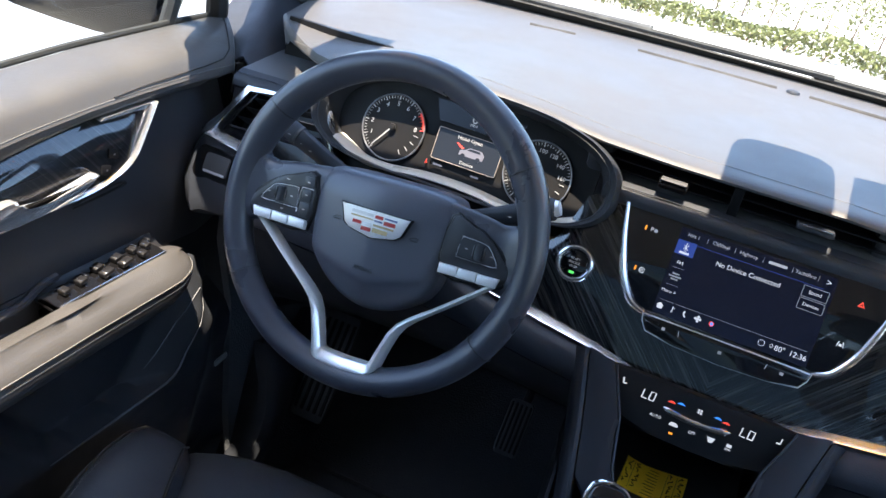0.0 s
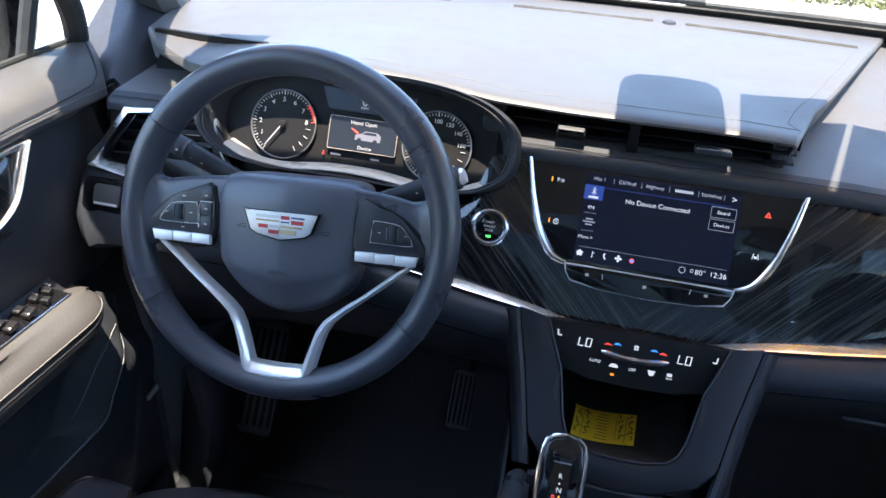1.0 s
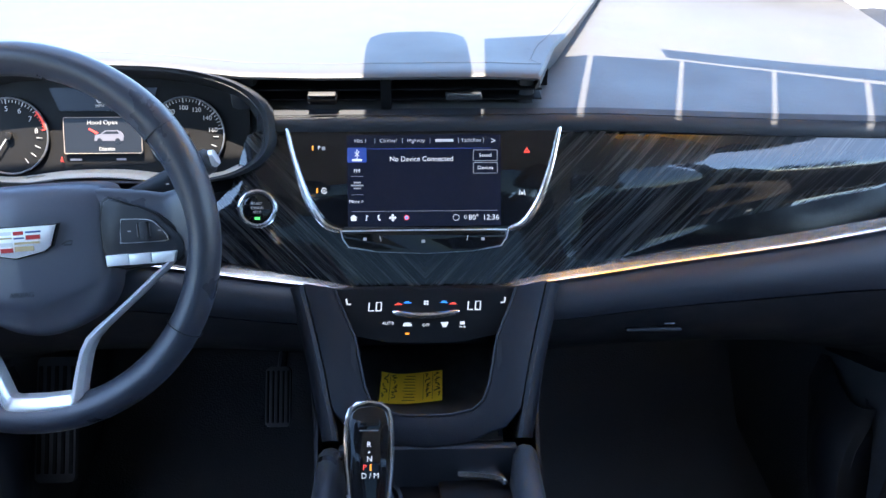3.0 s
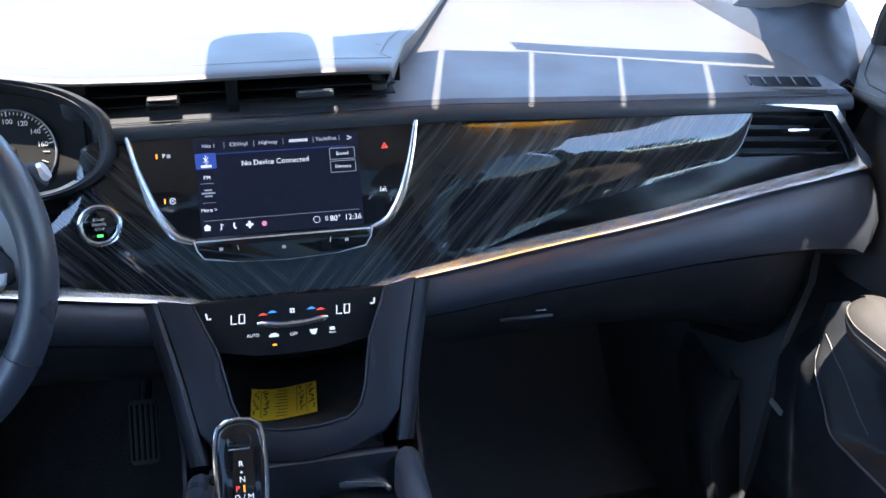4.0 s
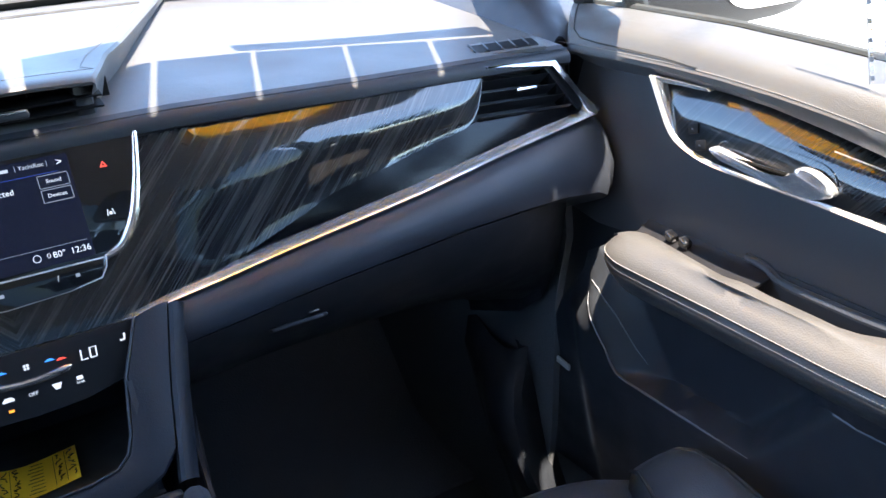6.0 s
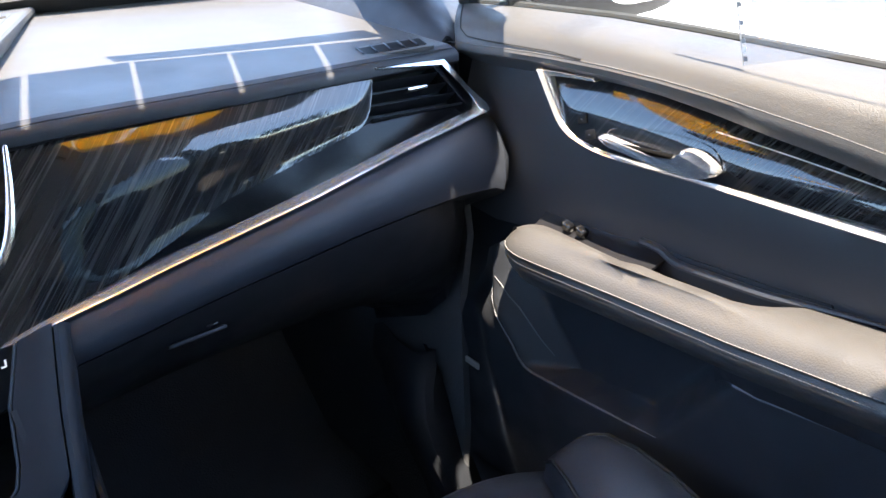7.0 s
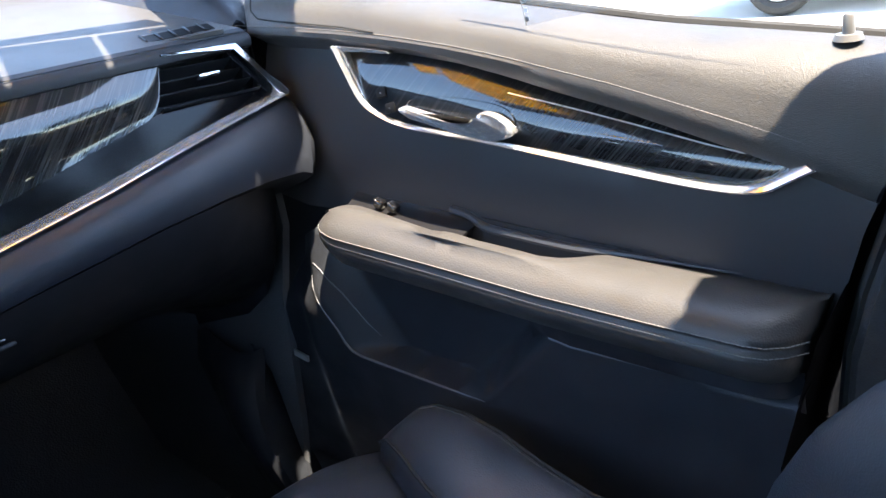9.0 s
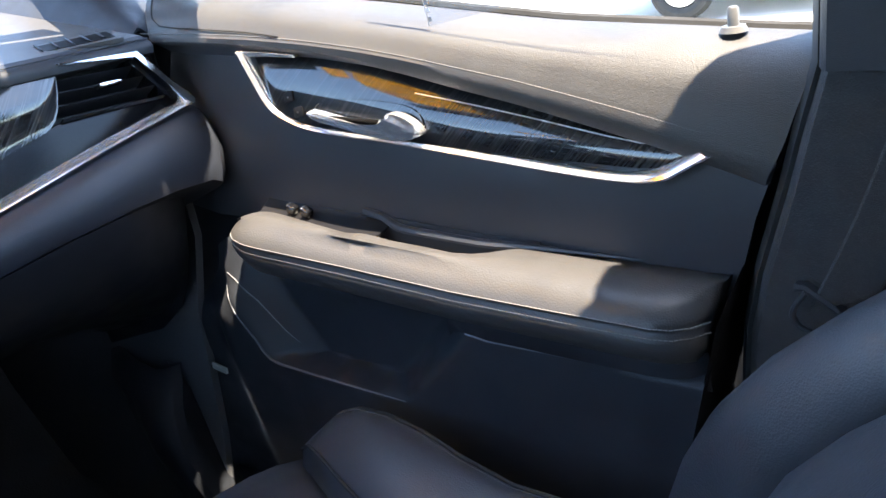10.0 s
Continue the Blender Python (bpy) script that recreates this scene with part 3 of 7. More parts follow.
for sgn in (-1, 1):
    side = "driver's" if sgn < 0 else "passenger's"
    rows = []
    for u in strip_u:
        w = u + 0.006 * (u - 0.08) / 0.63
        a, b = Vector((sgn * u, hi_v(u) + 0.001, 0)), Vector((sgn * w, v0(w), 0))
        rows.append([a.lerp(b, f) + Vector((0, 0, n)) for f, n in ((0, -0.010), (0, -0.007), (0.05, -0.005), (0.3, 0.0014), (0.6, 0.0085), (0.80, 0.0130), (0.90, 0.0140), (0.97, 0.0130), (1.0, 0.0100), (1.0, -0.010))])
    part("chrome_strip", grid(rows, closed=True, caps=True), STRIP, dash, "bright satin chrome strip", UP19)
    # gloss black below the wood and round the outer vent
    part("gloss_panel", prism([(sgn * u, v) for u, v in ((0.20, -0.097), (0.435, -0.067), (0.57, -0.045), (0.705, -0.027), (0.70, -0.014), (0.546, -0.008), (0.52, -0.014), (0.342, -0.048))], -0.02, -0.006, 0.001), DARKGLOSS, dash, "black panel below the wood", UP19)
    vent = thing("side_vent", UP19 @ Matrix.Translation((sgn * 0.63, 0.015, 0)), "black louvred side air vent in a chrome frame", "vent", "side vents")
    part("cavity", prism([(sgn * u, v) for u, v in ((0.55, -0.012), (0.705, -0.020), (0.675, 0.045), (0.565, 0.052))], -0.045, -0.034), HARD, vent, M=UP19)
    part("frame", prism([(sgn * u, v) for u, v in ((0.569, 0.0535), (0.675, 0.0455), (0.7005, -0.004), (0.713, -0.024), (0.722, -0.030), (0.716, -0.036), (0.704, -0.030), (0.6945, -0.008), (0.6695, 0.0405), (0.571, 0.0490))], -0.008, 0.010, 0.003, seg=3), CHROME, vent, "bright chrome frame", UP19)
    part("inner_frame", prism([(sgn * u, v) for u, v in ((0.667, 0.0395), (0.700, -0.022), (0.693, -0.022), (0.660, 0.0395))], -0.03, 0.0), GLOSS, vent, M=UP19)
    for k in range(4):
        vv = 0.037 - 0.0145 * k
        ue = 0.668 + 0.0065 * k
        bm = bmesh.new()
        rows = [[Vector((sgn * u, vv - (u - 0.56) * 0.06 + q[0], q[1])) for q in ((0.0012, -0.004), (0.0002, 0.0), (-0.0012, -0.004), (-0.006, -0.028), (-0.0035, -0.028))] for u in (0.552 + 0.004 * (3 - k), ue)]
        part("slat", grid(rows, closed=True, caps=True), HARD, vent, M=UP19)
    part("tab", box(sgn * 0.622, 0.0165, 0.003, 0.030, 0.0045, 0.012, 0.0018, pose(0, 0, 0, 0, 0, -3 * sgn)), CHROME, vent, "small chrome tab", UP19)

    # padded lower dash below the strip
    sect = [(0.002, -0.004), (0, 0.006), (-0.008, 0.015), (-0.025, 0.023), (-0.05, 0.027), (-0.072, 0.024), (-0.082, 0.019), (-0.0835, 0.012), (-0.085, 0.017), (-0.092, 0.012), (-0.108, -0.001), (-0.134, -0.024), (-0.165, -0.060), (-0.19, -0.105), (-0.205, -0.17), (-0.205, -0.35)]
    us = [0.128, 0.15, 0.19, 0.25, 0.32, 0.40, 0.48, 0.56, 0.63, 0.68, 0.705, 0.722, 0.735, 0.743, 0.746]
    rows = []
    for u in us:
        v, k = v0(u), seam_k(u)
        back = 0.0 if u < 0.70 else 0.9 * (u - 0.70) ** 2 / 0.046 * 1.2
        rows.append([Vector((sgn * (u - 0.040 * max(0.0, (u - 0.68) / 0.066) * min(1.0, max(0.0, (-a - 0.032) / 0.055)) ** 2), v + a * k, b - back - (0.10 * max(0, (u - 0.74) / 0.006)) - (0.9 * max(0, u - 0.60) if a < -0.084 else 0.0))) for a, b in sect])
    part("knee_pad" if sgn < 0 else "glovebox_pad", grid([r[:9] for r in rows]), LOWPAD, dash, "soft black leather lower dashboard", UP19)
    part("knee_panel" if sgn < 0 else "glovebox_lid", grid([r[8:] for r in rows]), HARD, dash, "hard black plastic lower panel", UP19)

glove = thing("glovebox_latch", UP19 @ Matrix.Translation((0.27, -0.176, 0.0)), "slim dark glovebox latch with a bright edge", "latch")
part("handle", box(0.268, -0.178, -0.016, 0.066, 0.005, 0.014, 0.002), HARD, glove, M=UP19)
part("edge", box(0.287, -0.171, -0.013, 0.012, 0.002, 0.006, 0.0008), DULL, glove, M=UP19)

# brake switch panel by the driver's door
brk = thing("parking_brake_switch", UP19 @ Matrix.Translation((-0.665, -0.07, 0.02)), "black parking brake switch with a silver edge", "switch")
part("bezel", prism(rounded(-0.705, -0.093, -0.60, -0.048, 0.008), 0.010, 0.026, 0.003), GLOSS, brk, M=UP19)
part("button", prism(rounded(-0.688, -0.083, -0.652, -0.056, 0.004), 0.020, 0.030, 0.002), GREY, brk, M=UP19)
part("edge", box(-0.67, -0.0805, 0.030, 0.032, 0.003, 0.002), SILVER, brk, M=UP19)

# ---- instrument cluster ----
WHITE = material("white_mark", (0.30, 0.30, 0.30), 0.5, glow=(0.9, 0.95, 1.0, 0.03))
REDGLOW = material("red_mark", (0.6, 0.05, 0.04), 0.5, glow=(1.0, 0.12, 0.08, 0.06))
DIAL = material("dial_face", (0.010, 0.010, 0.011), 0.55, spec=0.15, vary=0.1, scale=40)
SCREEN_EDGE = material("warm_grey_edge", (0.30, 0.25, 0.22), 0.5, glow=(0.7, 0.6, 0.5, 0.02))
cluster = thing("instrument_cluster", (-0.36, 0.03, 0.79), "black instrument cluster with two round dials and a screen", "instrument cluster")
CM = Matrix.Translation((-0.3635, 0.030, 0.796)) @ Euler((radians(90 - 17), 0, 0)).to_matrix().to_4x4() @ Matrix.Scale(1.065, 4)
part("back_panel", prism(rounded(-0.18, -0.062, 0.155, 0.062, 0.04, 8), -0.012, -0.004), DIAL, cluster, M=CM)
# tunnel shaped shroud round it
ring = [Vector((-0.004 + 0.172 * math.copysign(abs(math.cos(a)) ** 0.7, math.cos(a)), (0.062 if math.sin(a) > 0 else 0.055 - 0.008 * max(0.0, 1 - abs(math.cos(a) - 0.0) / 0.75)) * math.copysign(abs(math.sin(a)) ** 0.8, math.sin(a)))) for a in np.linspace(0, 2 * math.pi, 64, endpoint=False)]
rows = [[Vector((p.x * s, p.y * s + dy, n)) for p in ring] for s, dy, n in ((0.97, 0, -0.008), (1.0, 0.0, 0.006), (1.03, 0.001, 0.022), (1.06, 0.002, 0.034), (1.085, 0.002, 0.038), (1.11, 0.002, 0.032), (1.12, 0.002, -0.02))]
part("shroud", grid(rows, closed=True), HARD, cluster, M=CM)
part("trim_line", tube([Vector((p.x * 1.045, p.y * 1.045 + 0.001, 0.0345)) for p in ring], 0.0007, 6, closed=True), HARD, cluster, M=CM)


def dial(cx, numbers, start, sweep, needle, red_from, name):
    r = 0.040
    M = CM @ Matrix.Translation((cx, 0.0, 0))
    d = part(name, disc(0, 0, r, -0.004, -0.001), DIAL, cluster, "black dial with white figures", M)
    part("bezel", tube([Vector((r * math.cos(a), r * math.sin(a), 0)) for a in np.linspace(0, 2 * math.pi, 48, endpoint=False)], 0.0010, 8, closed=True), DULL, d, "thin chrome ring", M)
    for k in range(41):
        a = radians(start - sweep * k / 40)
        big = k % 5 == 0
        rr, ll = 0.0365, 0.005 if big else 0.0028
        bm = box(rr * math.cos(a), rr * math.sin(a), -0.0003, ll, 0.0009 if big else 0.0005, 0.0008, 0, Matrix.Rotation(a, 4, "Z"))
        part("tick", bm, REDGLOW if red_from is not None and k / 40 >= red_from else WHITE, d, M=M)
    for k, w in enumerate(numbers):
        if not w:
            continue
        a = radians(start - sweep * k / (len(numbers) - 1))
        letters("figure", w, 0.0078 if len(w) < 3 else 0.0068, M @ Matrix.Translation((0.0285 * math.cos(a), 0.0285 * math.sin(a), 0.0005)), WHITE, d)
    a = radians(needle)
    part("needle", box(0.016 * math.cos(a), 0.016 * math.sin(a), 0.004, 0.034, 0.0012, 0.0012, 0, Matrix.Rotation(a, 4, "Z")), WHITE, d, "white pointer", M)
    part("needle_cap", disc(0, 0, 0.0042, 0.002, 0.005, 0.001, 16), DIAL, d, M=M)
    if red_from is not None:
        arc = [Vector((0.0385 * math.cos(radians(start - sweep * f)), 0.0385 * math.sin(radians(start - sweep * f)), 0.0003)) for f in np.linspace(red_from, 1, 12)]
        part("red_band", tube(arc, 0.0012, 6), REDGLOW, d, "red band of the rev counter", M)
    for q in (-58, -40, -22, -4):
        a2 = radians(q)
        part("small_tick", box(0.031 * math.cos(a2), 0.031 * math.sin(a2), 0.0002, 0.006, 0.0008, 0.0008, 0, Matrix.Rotation(a2, 4, "Z")), WHITE, d, M=M)
    return d


dial(-0.098, ["", "1", "2", "3", "4", "5", "6", "7", "8"], 235, 225, 235, 0.86, "rev_counter")
dial(0.088, ["0", "20", "40", "60", "80", "100", "120", "140", "160"], 235, 225, 235, None, "speedometer")
DISPLAY = material("cluster_display", (0.01, 0.012, 0.016), 0.35, spec=0.2, glow=(0.02, 0.03, 0.05, 0.12))
scr = part("info_screen", prism(rounded(-0.041, -0.019, 0.041, 0.019, 0.002), -0.003, 0.001), DISPLAY, cluster, "small lit screen with a car picture", CM)
part("screen_border", tube([Vector((x, y, 0.0014)) for x, y in rounded(-0.041, -0.019, 0.041, 0.019, 0.002)], 0.0004, 5, closed=True), SCREEN_EDGE, scr, M=CM)
letters("lettering", "Hood Open", 0.0065, CM @ Matrix.Translation((0, 0.0135, 0.0016)), WHITE, scr)
letters("lettering", "Dismiss", 0.0055, CM @ Matrix.Translation((0.004, -0.0145, 0.0016)), WHITE, scr)
CARPIC = material("car_picture", (0.09, 0.09, 0.115), 0.5, glow=(0.5, 0.52, 0.64, 0.036))
part("car_picture", prism([(0.006 + x * 0.8, -0.001 + y * 0.8) for x, y in ((-0.019, -0.006), (0.019, -0.006), (0.020, 0.002), (0.016, 0.0065), (0.012, 0.0078), (-0.004, 0.0078), (-0.010, 0.0035), (-0.018, 0.0015))], 0.001, 0.0015), CARPIC, scr, M=CM)
part("car_windows", prism([(0.006 + x * 0.8, -0.001 + y * 0.8) for x, y in ((-0.008, 0.0032), (0.014, 0.0032), (0.012, 0.0064), (-0.003, 0.0064))], 0.001, 0.0018), DISPLAY, scr, M=CM)
for x in (-0.0035, 0.0155):
    part("wheel_picture", disc(x, -0.0058, 0.0028, 0.001, 0.0018, n=14), DISPLAY, scr, M=CM)
part("open_hood_picture", prism([(-0.004, 0.0025), (-0.014, 0.0075), (-0.0145, 0.0062), (-0.007, 0.0015)], 0.001, 0.0019), REDGLOW, scr, M=CM)
up_scr = part("upper_screen", prism([(-0.045, 0.026), (0.050, 0.026), (0.058, 0.050), (-0.055, 0.050)], -0.004, -0.001), DISPLAY, cluster, M=CM)
letters("lettering", "0", 0.016, CM @ Matrix.Translation((-0.002, 0.0385, 0.0010)), WHITE, up_scr)
letters("lettering", "MPH", 0.0045, CM @ Matrix.Translation((-0.002, 0.031, 0.0005)), WHITE, up_scr)
for x, w in ((-0.030, 0.012), (0.018, 0.010)):
    part("small_readout", box(x, -0.0255, 0.0, w, 0.0022, 0.0006), CARPIC, cluster, M=CM)
part("warning_light", prism([(-0.0462, -0.028), (-0.0438, -0.028), (-0.0450, -0.0225)], -0.002, 0.001), REDGLOW, cluster, M=CM)
# sunlight on the shroud's lower curve is put into this pale cream
LIP = material("sunlit_cream_plastic", (0.55, 0.52, 0.46), 0.32, vary=0.08, scale=20, bump=0.1, grain=900)
rows = [[Vector((x, -0.0375 - 0.0075 * math.exp(-((abs(x + 0.005) - 0.093) / 0.045) ** 2) + 0.010 * max(0.0, (abs(x) - 0.125) / 0.03) - q[0], q[1])) for q in ((0, -0.003), (0.0015, 0.004), (0.003, 0.012), (0.0045, 0.018), (0.0075, 0.021))] for x in np.linspace(-0.160, 0.150, 41)]
part("lower_lip", grid(rows, thick=0.002), LIP, cluster, "lip under the dials, its cream colour imitating sunlight", M=CM)
# steering column and stalks
WM = Matrix.Translation((-0.382, -0.164, 0.745)) @ Euler((radians(90 - 15.6), 0, 0)).to_matrix().to_4x4() @ Matrix.Rotation(radians(3.5), 4, "Z")
column = thing("steering_column", WM @ Matrix.Translation((0, 0, -0.12)), "black plastic steering column cover", "steering column")
part("cover", grid([[Vector((r * math.cos(a), r * 0.85 * math.sin(a) - 0.01, n)) for a in np.linspace(0, 2 * math.pi, 24, endpoint=False)] for r, n in ((0.04, -0.025), (0.062, -0.035), (0.068, -0.07), (0.07, -0.16))], closed=True, caps=True), HARD, column, M=WM)
for sgn, nm, lab in ((-1, "turn_signal_stalk", "black indicator stalk with white symbols"), (1, "wiper_stalk", "black wiper stalk with a silver end cap")):
    stalk = thing(nm, WM @ Matrix.Translation((sgn * 0.07, 0.02, -0.06)), lab, "stalk")
    tip = Vector((sgn * 0.172, 0.078 if sgn < 0 else 0.066, -0.06))
    base = Vector((sgn * 0.05, 0.022 if sgn < 0 else 0.015, -0.07))
    part("arm", tube([base, base.lerp(tip, 0.5), base.lerp(tip, 0.8)], [0.013, 0.012, 0.0135], 12, flat=0.8), HARD, stalk, M=WM)
    part("grip", tube([base.lerp(tip, 0.8), base.lerp(tip, 0.83), base.lerp(tip, 0.97), tip], [0.0125, 0.014, 0.0135, 0.010], 18, flat=0.85), HARD, stalk, M=WM)
    part("collar", tube([base.lerp(tip, 0.79), base.lerp(tip, 0.815)], 0.0143, 18, flat=0.85), GREY if sgn < 0 else HARD, stalk, M=WM)
    if sgn > 0:
        part("end_cap", tube([tip - (tip - base).normalized() * 0.004, tip + (tip - base).normalized() * 0.004], [0.0105, 0.0080], 20), SILVER, stalk, "silver end cap", WM)
    for k, (far, wide) in enumerate(((0.62, 0.003), (0.72, 0.004), (0.855, 0.0045), (0.925, 0.0035))):
        q = base.lerp(tip, far)
        for dy in (-0.0028, 0.0028):
            part("symbol", box(q.x, q.y + dy, q.z + (0.0095 if far < 0.8 else 0.0112), wide, 0.0012, 0.0012), WHITE, stalk, M=WM)

# ---- steering wheel ----
wheel = thing("steering_wheel", WM, "black leather steering wheel with a silver lower spoke", "steering wheel")
rim = [Vector((0.1705 * math.cos(a), 0.1705 * math.sin(a), 0)) for a in np.linspace(0, 2 * math.pi, 96, endpoint=False)]
rows = []
for k, c in enumerate(rim):
    a = 2 * math.pi * k / 96
    out = c.normalized()
    fat = 1.0 + 0.10 * (math.exp(-((a - 0.6) / 0.35) ** 2) + math.exp(-((a - 2.54) / 0.35) ** 2))
    rows.append([c + out * 0.0162 * fat * math.cos(b) * (1 - 0.10 * max(0, math.cos(b - 2.2)) ** 4) + Vector((0, 0, 0.0185 * fat * math.sin(b) * (1 - 0.10 * max(0, math.cos(b - 2.2)) ** 4))) for b in np.linspace(0, 2 * math.pi, 24, endpoint=False)])
rim_ob = part("rim", ring_grid(rows), RIM, wheel, "smooth black leather rim", WM)
for a in (34, 146, -33, -147):
    a = radians(a)
    c = Vector((0.1705 * math.cos(a), 0.1705 * math.sin(a), 0))
    out = c.normalized()
    part("seam", tube([c + out * 0.0163 * 1.06 * math.cos(b) + Vector((0, 0, 0.0189 * 1.06 * math.sin(b))) for b in np.linspace(0, 2 * math.pi, 20, endpoint=False)], 0.0007, 5, closed=True), HARD, rim_ob, M=WM)
HX = 0.004
SWITCH = material("switch_plastic", (0.026, 0.028, 0.034), 0.36, coat=0.0, vary=0.05, scale=60)
# airbag cover: a keel down the middle, a chin bent back below, edges rolled under
hub_half = [(0.0, 0.053), (0.045, 0.0525), (0.068, 0.050), (0.077, 0.044), (0.0805, 0.032), (0.081, 0.012), (0.0785, -0.016), (0.074, -0.042), (0.066, -0.060), (0.053, -0.076), (0.034, -0.088), (0.016, -0.0935), (0.0, -0.095)]
outline = [(HX + x, y) for x, y in hub_half] + [(HX - x, y) for x, y in hub_half[-2:0:-1]]
outline = [(p.x, p.y) for p in smooth([(x, y, 0) for x, y in outline], 4, closed=True)]
cx, cy = HX, -0.014


def hub_z(x, y):
    ax = abs(x - HX)
    keel = -0.09 * (math.sqrt(ax * ax + 0.000009) - 0.003)
    chin = max(0.0, (-0.0585 + 0.0055 * (ax / 0.03) ** 1.3) - y)
    top = max(0.0, y - 0.018)
    return 0.022 + keel - 0.75 * chin - 9.0 * top * top - 1.1 * ax * ax


rows = []
for s, drop in ((0.01, 0), (0.12, 0), (0.24, 0), (0.36, 0), (0.46, 0), (0.55, 0), (0.62, 0), (0.68, 0), (0.74, 0), (0.79, 0), (0.84, 0.0003), (0.885, 0.001), (0.92, 0.0022), (0.95, 0.004), (0.975, 0.007), (0.992, 0.012), (1.0, 0.019), (1.0, 0.05)):
    rows.append([Vector((cx + (x - cx) * s, cy + (y - cy) * s, hub_z(cx + (x - cx) * s, cy + (y - cy) * s) - drop)) for x, y in outline])
hub = part("airbag_cover", grid(rows, closed=True, caps=True), HUBSKIN, wheel, "smooth black airbag cover", WM, 60)
letters("lettering", "AIRBAG", 0.0065, WM @ Matrix.Translation((HX, -0.047, hub_z(HX + 0.006, -0.047) + 0.0006)), HARD, hub)
for x in (-0.045, 0.045):
    part("horn_mark", tube([Vector((HX + x + q[0], -0.002 + q[1], hub_z(HX + x, 0) + 0.0006)) for q in ((-0.005, -0.001), (0, 0.0018), (0.005, 0.0018), (0.004, -0.0018), (-0.003, -0.0018))], 0.0005, 5), HARD, hub, M=WM)
# crest
crest_line = ((-0.0395, 0.0165), (-0.033, 0.0150), (0.033, 0.0150), (0.0395, 0.0165), (0.0325, -0.003), (0.026, -0.0075), (0.0, -0.0125), (-0.026, -0.0075), (-0.0325, -0.003))
part("crest_seat", prism([(HX + x * 1.05, 0.002 + (y - 0.002) * 1.08) for x, y in crest_line], 0.008, 0.0228, 0.0008), GLOSS, wheel, M=WM)
crest = part("crest", prism([(HX + x, y) for x, y in crest_line], 0.01, 0.0248, 0.0012), SATIN, wheel, "chrome crest with coloured bars", WM)
CREST = {"red": (0.45, 0.03, 0.03), "blue": (0.05, 0.09, 0.25), "gold": (0.5, 0.38, 0.2), "white": (0.75, 0.75, 0.75)}
CREST = {k: material("crest_" + k, v, 0.25, coat=0.5) for k, v in CREST.items()}
for col, x0, x1, y0, y1 in (("white", -0.026, -0.001, 0.0095, 0.0125), ("gold", -0.026, -0.001, 0.006, 0.0075), ("red", 0.001, 0.010, 0.009, 0.0125), ("blue", 0.012, 0.026, 0.0105, 0.0122), ("blue", 0.001, 0.010, 0.0055, 0.0070), ("red", 0.012, 0.025, 0.0045, 0.0085),
                            ("red", -0.023, -0.013, -0.001, 0.0025), ("white", -0.012, -0.001, -0.001, 0.0025), ("gold", 0.001, 0.024, 0.0005, 0.0025), ("red", -0.012, -0.001, -0.0065, -0.0025), ("gold", 0.001, 0.018, -0.006, -0.0015)):
    part("coloured_bar", box(HX + (x0 + x1) / 2, (y0 + y1) / 2, 0.0249, x1 - x0, y1 - y0, 0.0010, 0), CREST[col], crest, M=WM)
POD = ((0.079, 0.0345), (0.102, 0.0305), (0.121, 0.0240), (0.136, 0.0140), (0.148, 0.0020), (0.1535, -0.0100), (0.153, -0.0200), (0.148, -0.0265), (0.138, -0.0280), (0.079, -0.0280))
ROCKER = ((0.096, 0.0145), (0.099, 0.0165), (0.121, 0.0150), (0.129, 0.0110), (0.1375, -0.0010), (0.1385, -0.0045), (0.136, -0.0070), (0.098, -0.0070), (0.094, -0.0040))


def shrink(pts, d):
    mx, my = sum(p[0] for p in pts) / len(pts), sum(p[1] for p in pts) / len(pts)
    return [(x - math.copysign(min(d, abs(x - mx)), x - mx), y - math.copysign(min(d, abs(y - my)), y - my)) for x, y in pts]


def flip(pts, sgn):
    return [(HX * 0.5 + sgn * x, y) for x, y in pts]


def soft_poly(pts, n=3):
    return [(p.x, p.y) for p in smooth([(x, y, 0) for x, y in pts], n, closed=True)]


